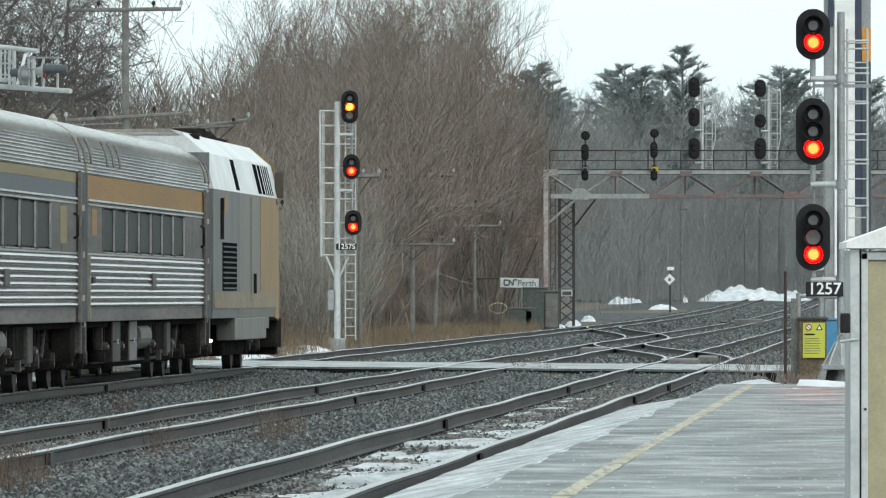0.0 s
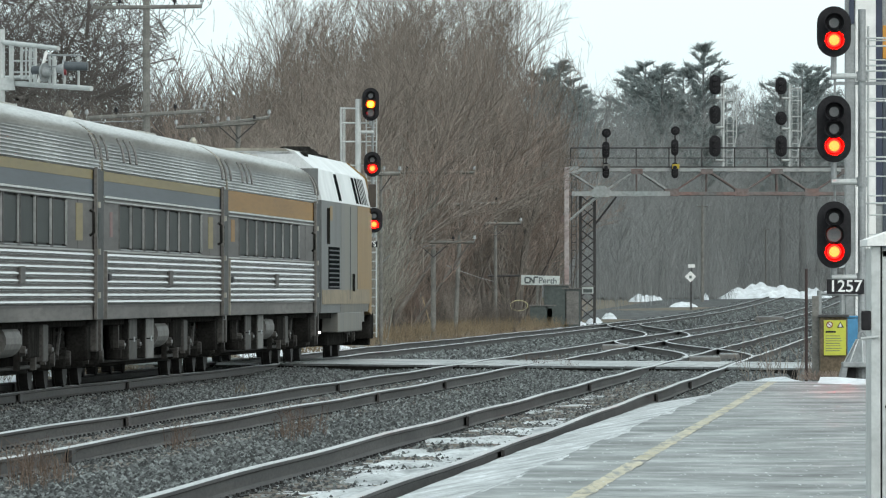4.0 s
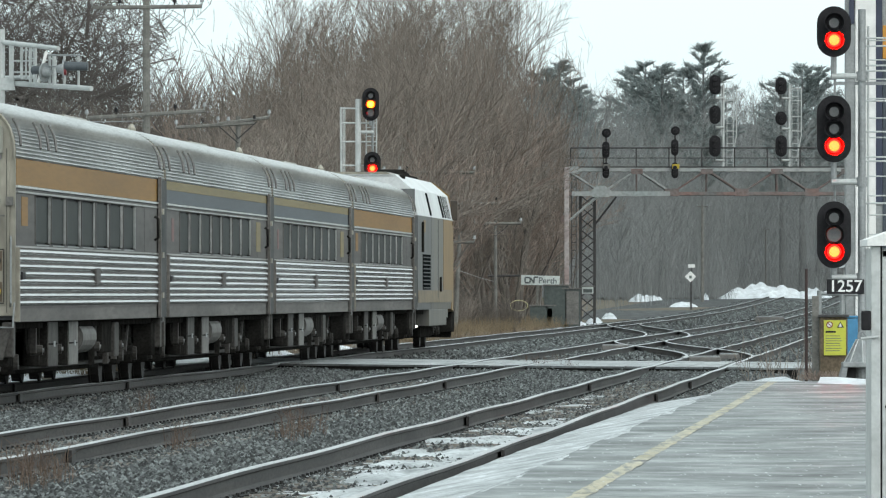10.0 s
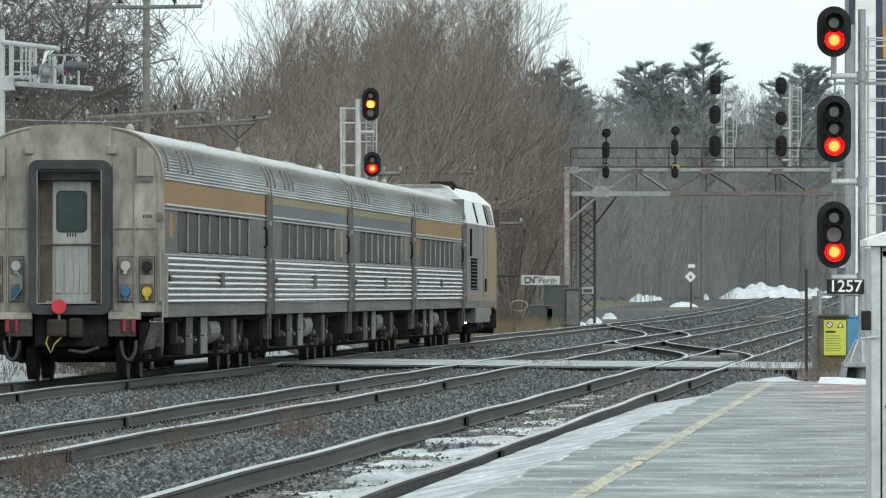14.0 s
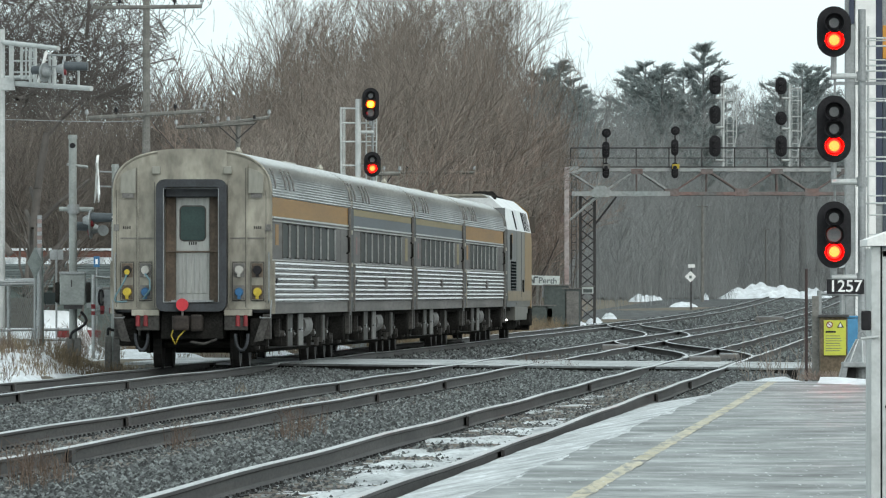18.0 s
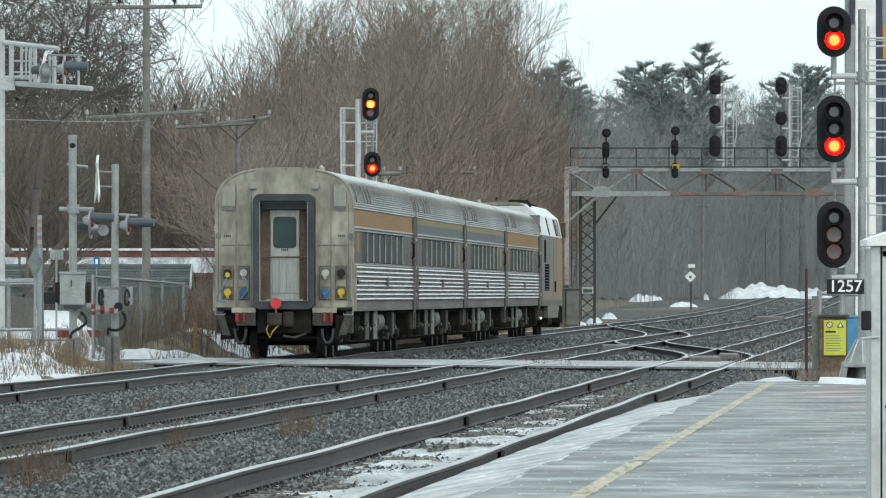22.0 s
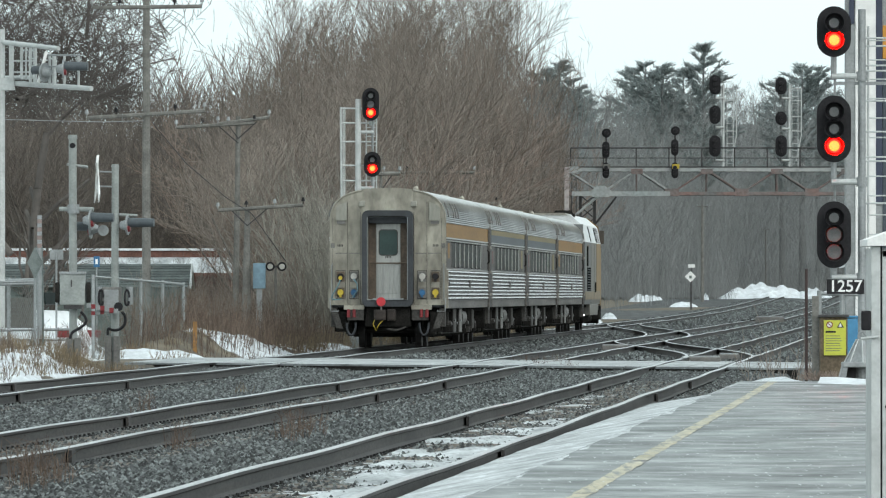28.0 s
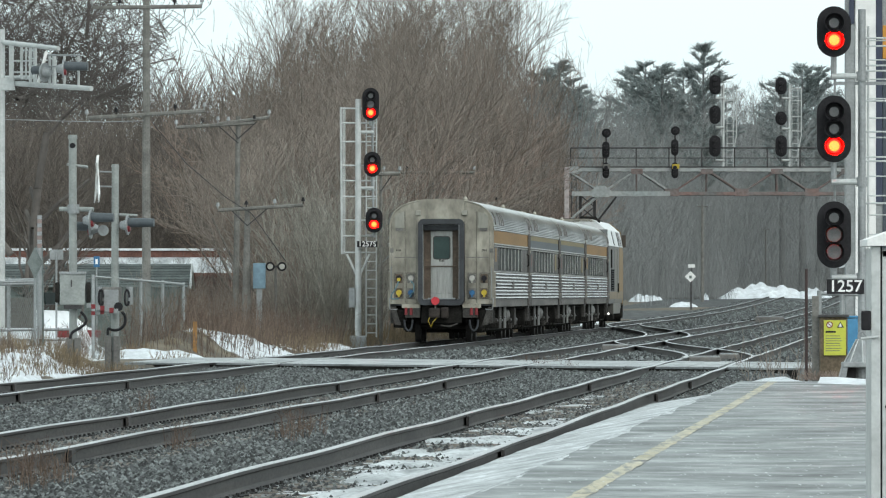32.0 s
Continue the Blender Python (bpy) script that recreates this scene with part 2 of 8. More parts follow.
def part(name, bm, material, parent, label="", smooth=False):
    return link(name, bm, material, parent, label, smooth)


def share(ob, name, m):
    """Another part like ob, on the same mesh, at the pose m."""
    o = new(name, ob.data)
    o.parent = ob.parent
    o.matrix_basis = m
    return o


def thing(name, m, label, category, group="", kind=""):
    ob = new(name)
    ob.empty_display_size = 0.3
    ob.matrix_basis = m
    return tagged(ob, label, category, group, kind)


def box(bm, x0, x1, y0, y1, z0, z1, bevel=0.0, mi=0):
    vs = bmesh.ops.create_cube(bm, size=1.0)["verts"]
    for v in vs:
        v.co = Vector(((x0 + x1) / 2 + v.co.x * (x1 - x0), (y0 + y1) / 2 + v.co.y * (y1 - y0), (z0 + z1) / 2 + v.co.z * (z1 - z0)))
    fs = {f for v in vs for f in v.link_faces}
    if bevel:
        es = {e for v in vs for e in v.link_edges}
        out = bmesh.ops.bevel(bm, geom=list(es), offset=bevel, segments=2, affect="EDGES", profile=0.6)
        fs = set(out["faces"]) | {f for f in fs if f.is_valid}
    for f in fs:
        f.material_index = mi
    return bm


def bx(x0, x1, y0, y1, z0, z1, bevel=0.0):
    return box(bmesh.new(), x0, x1, y0, y1, z0, z1, bevel)


def tube(bm, a, b, r0, r1=None, n=8, mi=0):
    """A tapered round bar from a to b."""
    a, b = Vector(a), Vector(b)
    d = b - a
    res = bmesh.ops.create_cone(bm, cap_ends=True, segments=n, radius1=r0, radius2=r0 if r1 is None else r1, depth=d.length)
    m = Matrix.Translation((a + b) / 2) @ d.to_track_quat("Z", "Y").to_matrix().to_4x4()
    for v in res["verts"]:
        v.co = m @ v.co
        for f in v.link_faces:
            f.material_index = mi
    return bm


def tb(a, b, r0, r1=None, n=8):
    return tube(bmesh.new(), a, b, r0, r1, n)


def bent(points, r, n=6):
    """A round bar swept along points, as one skin."""
    bm = bmesh.new()
    pts = [Vector(p) for p in points]
    rings = []
    u = None
    last = None
    for i, p in enumerate(pts):
        d = (pts[min(i + 1, len(pts) - 1)] - pts[max(i - 1, 0)]).normalized()
        u = d.orthogonal().normalized() if u is None else (last.rotation_difference(d) @ u).normalized()
        last = d
        w = d.cross(u)
        rings.append([bm.verts.new(p + u * (r * math.cos(2 * math.pi * k / n)) + w * (r * math.sin(2 * math.pi * k / n))) for k in range(n)])
    for a, b in zip(rings, rings[1:]):
        for k in range(n):
            bm.faces.new((a[k], a[(k + 1) % n], b[(k + 1) % n], b[k]))
    bm.faces.new(rings[0][::-1])
    bm.faces.new(rings[-1])
    bmesh.ops.recalc_face_normals(bm, faces=bm.faces)
    return bm


def eased(points, rounds=2):
    """Cuts the corners of a line of points."""
    pts = [Vector(p) for p in points]
    for _ in range(rounds):
        out = [pts[0]]
        for a, b in zip(pts, pts[1:]):
            out += [a.lerp(b, 0.25), a.lerp(b, 0.75)]
        pts = out + [pts[-1]]
    return pts


def extrude(profile, y0, y1, closed=False, cuts=1):
    """Sweeps a profile of (x, z) along y."""
    bm = bmesh.new()
    rows = [[bm.verts.new((x, y0 + (y1 - y0) * k / cuts, z)) for x, z in profile] for k in range(cuts + 1)]
    n = len(profile)
    for a, b in zip(rows, rows[1:]):
        for i in range(n if closed else n - 1):
            j = (i + 1) % n
            bm.faces.new((a[i], a[j], b[j], b[i]))
    if closed:
        bm.faces.new(rows[0][::-1])
        bm.faces.new(rows[-1])
    bmesh.ops.recalc_face_normals(bm, faces=bm.faces)
    return bm


def plate(outline, y0, y1):
    """A plate with an (x, z) outline and thickness along y."""
    bm = bmesh.new()
    a = [bm.verts.new((x, y0, z)) for x, z in outline]
    b = [bm.verts.new((x, y1, z)) for x, z in outline]
    n = len(outline)
    for i in range(n):
        bm.faces.new((a[i], a[(i + 1) % n], b[(i + 1) % n], b[i]))
    bm.faces.new(a)
    bm.faces.new(b)
    bmesh.ops.recalc_face_normals(bm, faces=bm.faces)
    return bm


def stadium(w, h, n=10, cx=0.0, cz=0.0):
    r = w / 2
    out = []
    for k in range(n + 1):
        a = math.pi * k / n
        out.append((cx + r * math.cos(a), cz + h / 2 - r + r * math.sin(a)))
    for k in range(n + 1):
        a = math.pi + math.pi * k / n
        out.append((cx + r * math.cos(a), cz - h / 2 + r + r * math.sin(a)))
    return out


def rounded(w, h, r, cx=0.0, cz=0.0):
    out = []
    for qx, qz, a0 in ((1, 1, 0), (-1, 1, 90), (-1, -1, 180), (1, -1, 270)):
        for k in range(5):
            a = radians(a0 + 90 * k / 4)
            out.append((cx + qx * (w / 2 - r) + r * math.cos(a), cz + qz * (h / 2 - r) + r * math.sin(a)))
    return out


def raw(name, verts, faces, material, parent=None, label="", smooth=False):
    me = bpy.data.meshes.new(name)
    me.from_pydata(verts, [], faces)
    me.materials.append(material)
    if smooth:
        me.shade_smooth()
    ob = new(name, me)
    if parent:
        ob.parent = parent
    if label:
        ob["label"] = label
    return ob


def prisms(segs, sides=3):
    """Vertices and faces of tapered bars: rows of x0 y0 z0 x1 y1 z1 r0 r1."""
    s = np.asarray(segs, float)
    p0, p1, r0, r1 = s[:, 0:3], s[:, 3:6], s[:, 6], s[:, 7]
    d = p1 - p0
    d /= np.linalg.norm(d, axis=1, keepdims=True) + 1e-9
    ref = np.where(np.abs(d[:, 2:3]) > 0.9, np.array([[1.0, 0, 0]]), np.array([[0, 0, 1.0]]))
    u = np.cross(d, ref)
    u /= np.linalg.norm(u, axis=1, keepdims=True) + 1e-9
    w = np.cross(d, u)
    rings = []
    for p, r in ((p0, r0), (p1, r1)):
        for k in range(sides):
            a = 2 * math.pi * k / sides
            rings.append(p + (u * math.cos(a) + w * math.sin(a)) * r[:, None])
    v = np.stack(rings, 1).reshape(-1, 3)
    base = (np.arange(len(s)) * sides * 2)[:, None]
    f = np.concatenate([base + np.array([[k, (k + 1) % sides, sides + (k + 1) % sides, sides + k]]) for k in range(sides)], 0)
    return v, f


def quick(name, v, f, material, parent=None, label=""):
    """A mesh from arrays of vertices and equal faces."""
    me = bpy.data.meshes.new(name)
    k = f.shape[1]
    me.vertices.add(len(v))
    me.vertices.foreach_set("co", np.asarray(v, np.float32).ravel())
    me.loops.add(f.size)
    me.loops.foreach_set("vertex_index", f.astype(np.int32).ravel())
    me.polygons.add(len(f))
    me.polygons.foreach_set("loop_start", np.arange(0, f.size, k, dtype=np.int32))
    me.update(calc_edges=True)
    me.materials.append(material)
    ob = new(name, me)
    if parent:
        ob.parent = parent
    if label:
        ob["label"] = label
    return ob


# ---- the ground, rising gently beyond the junction ----
def rise(y):
    """Height of the rail tops above the camera's foot level at distance y."""
    return 0.0 if y < 430 else min(1.35, 4.2e-6 * (y - 430) ** 2) if y < 960 else 1.18


TRAIN, MIDDLE, NEAR = (-13.73, 0.0497), (-8.78, 0.0515), (-4.80, 0.0519)     # centre lines: x = c + m y


def cx(track, y):
    return track[0] + track[1] * y


def sheet(name, ys, lateral, height, material, label, category, kind="structure"):
    """A sheet over rows ys; lateral(y) gives the x of its columns, height(x, y) its z."""
    v, f = [], []
    cols = None
    for y in ys:
        xs = lateral(y)
        cols = len(xs)
        v += [(x, y, height(x, y)) for x in xs]
    for r in range(len(ys) - 1):
        for c in range(cols - 1):
            a = r * cols + c
            f.append((a, a + 1, a + cols + 1, a + cols))
    return tagged(raw(name, v, f, material, smooth=True), label, category, "", kind)


def near_edge(x):
    """Distance of the near edge of the skewed road at x."""
    return 194.0 - 1.13 * (x + 4.1)


def ground_z(x, y):
    z = -0.42 + rise(y)
    side = cx(TRAIN, y) - 2.6 - x
    if side > 0 and y > 165:
        z += 0.30 * math.exp(-((side - 1.6) / 1.5) ** 2) + 0.10 * noise.noise((x * 0.25, y * 0.25, 0.0)) + 0.06 * noise.noise((x * 1.1, y * 0.5, 6.0))
        if 166 < y < 198:
            z += 0.16 * math.exp(-((side - 2.6) / 2.2) ** 2) * min(1.0, (y - 166) / 10.0) * min(1.0, (198 - y) / 5.0)
        if 174 < y < 196:
            z += 0.34 * math.exp(-((side - 0.95) / 0.85) ** 2) * min(1.0, (y - 174) / 8.0) * min(1.0, (196 - y) / 4.0)
        if 212 < y < 268:
            z += 0.72 * math.exp(-((side - 1.6) / 0.8) ** 2) * max(0.0, 1 - abs((y - 236) / 30.0)) * min(1.0, (y - 212) / 14.0)
    if side > -0.6 and near_edge(x) - 9 < y < near_edge(x) + 17:
        z = max(z, -0.05 - 0.03 * max(0.0, near_edge(x) - y) - 0.05 * max(0.0, side - 1.5))
    if y > 1000:
        z += 30 * (1 - math.exp(-((y - 1000) / 180.0) ** 2)) * (0.8 + 0.25 * noise.noise((x * 0.012, 3.0, 0)))
    return z


g_ys = [-60, 0, 40, 60, 80, 100, 120, 140, 160] + list(range(166, 300, 2)) + list(range(300, 520, 12)) + list(range(520, 1000, 40)) \
    + list(range(1000, 1500, 40)) + [1600, 2000, 3000, 4500]
sheet("ground", g_ys, lambda y: [-900, -300, -120, -60] + [-40 + 1.6 * k for k in range(14)] + [-18 + 0.5 * k for k in range(40)] + [4, 10, 20, 40, 70, 120, 300, 900],
      ground_z, EARTH, "brown winter earth with old snow and dead grass", "ground")

sheet("hillside", list(range(1000, 1460, 30)), lambda y: [-60 + 8 * k for k in range(22)], lambda x, y: ground_z(x, y) + 0.25, HAZEHILL,
      "wooded hillside beyond the junction, greyed for haze", "hillside")

# Ballast bed under the three tracks.
b_ys = list(range(40, 300, 5)) + list(range(300, 1000, 20))


def bed_left(y):
    return cx(TRAIN, y) - 2.4 - 9.0 * max(0.0, min(1.0, (y - 470) / 260.0))


def bed_cols(y):
    a, b = bed_left(y), cx(NEAR, y) + 2.0
    return [a - 0.7] + [a + (b - a) * k / 40 for k in range(41)] + [b + 0.5]


def bed_z(x, y):
    a, b = bed_left(y), cx(NEAR, y) + 2.0
    if x < a - 0.1 or x > b + 0.1:
        return -0.55 + rise(y)
    d = min(abs(x - cx(t, y)) for t in (TRAIN, MIDDLE, NEAR))
    ramp = max(0.0, min(1.0, (y - near_edge(x) + 13) / 13.0)) if y < near_edge(x) + 18 else 0.0
    return rise(y) - 0.185 + 0.1 * ramp - 0.05 * max(0.0, min(2.0, d - 1.3)) + 0.02 * noise.noise((x * 1.3, y * 0.6, 0.0))


sheet("ballast_bed", b_ys, bed_cols, bed_z, BALLAST, "dark grey crushed-stone ballast bed under the tracks", "ballast")


# ---- tracks ----
RAIL_PROFILE = [(-0.07, -0.172), (0.07, -0.172), (0.07, -0.16), (0.012, -0.14), (0.010, -0.05), (0.036, -0.036), (0.037, -0.010), (0.030, -0.002),
                (0.0, 0.0), (-0.030, -0.002), (-0.037, -0.010), (-0.036, -0.036), (-0.010, -0.05), (-0.012, -0.14), (-0.07, -0.16)]


def rail(path, parent, label=""):
    """A rail of true section along a list of (x, y, z); its running surface is polished."""
    bm = bmesh.new()
    rows = []
    for i, p in enumerate(path):
        a, b = path[max(0, i - 1)], path[min(len(path) - 1, i + 1)]
        d = Vector((b[0] - a[0], b[1] - a[1], 0)).normalized()
        side = Vector((d.y, -d.x, 0))
        rows.append([bm.verts.new(Vector(p) + side * x + Vector((0, 0, z))) for x, z in RAIL_PROFILE])
    n = len(RAIL_PROFILE)
    for a, b in zip(rows, rows[1:]):
        for i in range(n):
            f = bm.faces.new((a[i], a[(i + 1) % n], b[(i + 1) % n], b[i]))
            f.material_index = 1 if i in (6, 7, 8, 9) else 0
    bm.faces.new(rows[0][::-1])
    bm.faces.new(rows[-1])
    bmesh.ops.recalc_face_normals(bm, faces=bm.faces)
    return part("rail", bm, [RAILSIDE, RAILTOP], parent, label)


def wobble(y, k):
    return 0.012 * math.sin(y * 0.31 + k) + 0.01 * math.sin(y * 0.083 + 2 * k)


TRACKS = []
for ti, (nm, track) in enumerate((("track_1", TRAIN), ("track_2", MIDDLE), ("track_3", NEAR))):
    tr = thing(nm, pose(0, 0, 0), "railway track with rusty rails on sleepers in ballast", "railway track", "", "structure")
    ys = list(range(42, 240, 3)) + list(range(240, 1000, 10))
    for s in (-0.754, 0.754):
        rail([(cx(track, y) + s, y, rise(y) + 0.6 * wobble(y, ti * 2 + s)) for y in ys], tr)
    TRACKS.append(tr)
# Crossovers beyond the road.
for a, b, y0, y1 in ((NEAR, MIDDLE, 209, 292), (MIDDLE, TRAIN, 306, 462)):
    tr = thing("crossover_track", pose(0, 0, 0), "diagonal crossover rails between two parallel tracks", "railway track", "crossovers at the junction", "structure")
    for s in (-0.754, 0.754):
        pts = []
        for k in range(27):
            y = y0 + (y1 - y0) * k / 26
            u = k / 26
            u = u * u * (3 - 2 * u)
            pts.append((cx(a, y) * (1 - u) + cx(b, y) * u + s, y, rise(y) + 0.004))
        rail(pts, tr)

# ---- platform ----
P_Z = 0.12


def edge(y):
    return -3.09 + 0.0535 * y


plat = sheet("platform", [-40, -20, 0, 20, 40] + list(range(50, 142, 3)), lambda y: [edge(y), edge(y) + 0.01] + [edge(y) + 0.4 * k for k in range(1, 8)] + [edge(y) + 5, edge(y) + 9, edge(y) + 14],
             lambda x, y: -0.4 if x <= edge(y) + 0.001 else P_Z + 0.006 * noise.noise((x * 0.9, y * 0.25, 0.0)), ASPHALT, "wet grey asphalt station platform with worn patches", "platform")
# Worn yellow safety line, in short painted lengths.
line = thing("yellow_line", pose(0, 0, 0), "worn yellow safety line painted on the platform", "painted line", "", "structure")
rnd = random.Random(4)
y = 50.0
while y < 138:
    n = rnd.uniform(1.2, 3.0)
    v = []
    for k in range(5):
        yy = y + n * k / 4
        w = 0.06 + 0.03 * noise.noise((yy * 0.9, 0, 0))
        c = -2.203 + 0.05075 * yy
        v += [(c - w, yy, P_Z + 0.0035), (c + w + 0.01 * rnd.random(), yy, P_Z + 0.0035)]
    raw("paint_length", v, [(2 * k, 2 * k + 1, 2 * k + 3, 2 * k + 2) for k in range(4)], YELLOWLINE, line)
    y += n + (rnd.uniform(0.02, 0.2) if rnd.random() < 0.5 else 0)

# ---- snow lying along the near track and elsewhere ----
def snow_z(base, amp, fx=0.9, fy=0.25, seed=0.0):
    return lambda x, y: base + rise(y) + amp * (noise.noise((x * fx, y * fy, seed)) + 0.5 * noise.noise((x * fx * 3, y * fy * 3, seed + 7)))


sheet("snow_strip", list(range(44, 134, 2)), lambda y: [cx(NEAR, y) + 0.84 + (edge(y) - cx(NEAR, y) - 0.845) * k / 10 for k in range(11)],
      lambda x, y: min(P_Z - 0.01, -0.085 + 0.17 * (x - cx(NEAR, y) - 0.84)) + 0.014 * noise.noise((x * 1.6, y * 0.4, 0)) - 0.05 * max(0.0, (y - 100) / 40.0), ICE,
      "dirty trodden snow between the near rail and the platform", "snow", "stuff")
sheet("snow_between_rails", [44 + 0.8 * k for k in range(165)], lambda y: [cx(NEAR, y) - 0.66 + 0.12 * k for k in range(12)],
      lambda x, y: -0.175 + (0.012 + 0.05 * (x - cx(NEAR, y))) * max(0.0, min(1.0, (112 - y) / 25)) + 0.055 * noise.noise((x * 1.2, y * 0.25, 3.0)) + 0.05 * noise.noise((x * 8, y * 1.3, 9.0)) - 0.0006 * max(0, y - 100), ICE, "patchy snow between the rails of the near track", "snow", "stuff")
sheet("snow_between_rails", [44 + 0.8 * k for k in range(165)], lambda y: [cx(MIDDLE, y) - 0.66 + 0.12 * k for k in range(12)],
      lambda x, y: -0.215 + 0.05 * noise.noise((x * 1.2, y * 0.3, 13.0)) + 0.03 * noise.noise((x * 4, y * 1.5, 19.0)), ICE, "thin snow between the rails of the middle track", "snow", "stuff")
sheet("platform_edge_snow", [50 + 0.6 * k for k in range(145)], lambda y: [edge(y) - 0.05 + 0.025 * k for k in range(9)],
      lambda x, y: P_Z + 0.004 + 0.008 * noise.noise((edge(y) * 2.2, y * 0.22, 41.0)) + 0.006 * noise.noise((x * 5, y * 0.5, 14.0)) - 0.10 * (x - edge(y)) if x > edge(y) else P_Z - 0.02, ICE, "ragged rim of trodden snow along the platform edge", "snow", "stuff")
sheet("platform_end_snow", [131 + 0.5 * k for k in range(19)], lambda y: [edge(y) + 1.2 + 0.25 * k for k in range(26)],
      lambda x, y: 0.104 + 0.008 * (y - 134) + 0.07 * noise.noise((x * 0.8, y * 0.35, 21.0)) + 0.02 * noise.noise((x * 3, y * 2, 4.0)), SNOW, "melting snow at the end of the platform", "snow", "stuff")

# ---- the level crossing ----
road = thing("crossing_road", pose(0, 0, 0), "salt-grey road crossing the tracks on the level", "road", "", "structure")


def skew(line, base):
    """The point of a line along the tracks that lies on the road's skewed line base."""
    y = base
    for _ in range(5):
        y = base - 1.13 * (line(y) + 4.1)
    return line(y), y


def span(a0, b0, mt, z0, z1, nm, y0=194.0, y1=210.0):
    """A road panel between two lines a and b (offsets from track centres)."""
    foot = [skew(a0, y0), skew(b0, y0), skew(b0, y1), skew(a0, y1)]
    v = [(*p, z) for z in (z0, z1) for p in foot]
    f = [(3, 2, 1, 0), (4, 5, 6, 7), (0, 1, 5, 4), (1, 2, 6, 5), (2, 3, 7, 6), (3, 0, 4, 7)]
    return raw(nm, v, f, mt, road)


def off(track, d):
    return lambda y: cx(track, y) + d


for track in (TRAIN, MIDDLE, NEAR):
    for k in range(4):
        a = -0.63 + 0.318 * k
        span(off(track, a), off(track, a + 0.306), ROADTAR, -0.3, -0.006 - 0.004 * (k % 3), "crossing_panel")
    for s in (-1, 1):
        lo, hi = (0.80, 1.25) if s > 0 else (-1.25, -0.80)
        span(off(track, lo), off(track, hi), ROADTAR, -0.3, -0.008, "crossing_panel")
for ta, tb2 in ((TRAIN, MIDDLE), (MIDDLE, NEAR)):
    span(off(ta, 1.262), off(tb2, -1.262), ROADTAR, -0.4, -0.012, "road_surface")
span(off(TRAIN, -2.7), off(TRAIN, -1.262), ROADTAR, -0.5, -0.012, "road_surface")
span(off(NEAR, 1.262), off(NEAR, 30), ROADTAR, -0.5, -0.016, "road_surface")
span(off(TRAIN, -2.2), off(NEAR, 2.2), UNDER, -0.3, -0.05, "edge_timber", 193.7, 193.996)

# ---- passenger coaches ----
HALF = 1.525


POW = 2 / 0.72


def roof_z(x):
    """Height of the rounded roof at x."""
    return 3.27 + 0.9 * max(0.0, 1 - (abs(x) / HALF) ** POW) ** (1 / POW)


def roof_profile(ribs=True, n=156):
    """Points at even steps round the roof; ribs stand out and in by turns."""
    fine = []
    for k in range(2001):
        a = math.pi * k / 2000
        c, s = math.cos(a), math.sin(a)
        fine.append(Vector((HALF * math.copysign(abs(c) ** 0.72, c), 3.27 + 0.9 * abs(s) ** 0.72)))
    run = [0.0]
    for p, q in zip(fine, fine[1:]):
        run.append(run[-1] + (q - p).length)
    out, i = [], 0
    for k in range(n + 1):
        want = run[-1] * k / n
        while i < 1999 and run[i + 1] < want:
            i += 1
        p = fine[i].lerp(fine[i + 1], (want - run[i]) / max(1e-9, run[i + 1] - run[i]))
        if ribs and 0 < k < n:
            d = (fine[i + 1] - fine[i]).normalized()
            p = p + Vector((d.y, -d.x)) * (0.015 if k % 2 else -0.015)
        out.append((p.x, p.y))
    return out


def fluted(z0, z1, count, depth, s):
    """A profile of half-round flutes on the side s."""
    out = []
    step = (z1 - z0) / count
    for i in range(count):
        for k in range(7):
            a = math.pi * k / 6
            zz = z0 + step * (i + 0.11) + step * 0.78 * (1 - math.cos(a)) / 2
            out.append((s * (HALF + depth * math.sin(a)), zz))
    return [(s * HALF, z0)] + out + [(s * HALF, z1)]


def wheel(bm, x, r=0.46, mi=0):
    tube(bm, (x - 0.065, 0, 0), (x + 0.065, 0, 0), r, r, 20)
    s = 1 if x > 0 else -1
    tube(bm, (x - s * 0.10, 0, 0), (x - s * 0.066, 0, 0), r + 0.028, r + 0.028, 20)
    tube(bm, (x + s * 0.066, 0, 0), (x + s * 0.10, 0, 0), 0.14, 0.10, 12)


WHEELSETS = []


def wheelset(parent, y, r=0.46):
    bm = bmesh.new()
    for x in (-0.76, 0.76):
        wheel(bm, x, r)
    tube(bm, (-0.95, 0, 0), (0.95, 0, 0), 0.08, 0.08, 10)
    # balance marks that show the turning
    for x in (-0.86, 0.86):
        box(bm, x - 0.02, x + 0.02, 0.18, 0.30, -0.05, 0.05)
    w = part("wheelset", bm, [WHEELSTEEL], parent)
    w.matrix_basis = pose(0, y, r)
    WHEELSETS.append((w, y, r))
    return w


WHEELSTEEL = mat("dull_wheel_steel", (0.025, 0.022, 0.02), 0.7, 0.2, vary=0.3, scale=5, fine=30, bump=0.1)


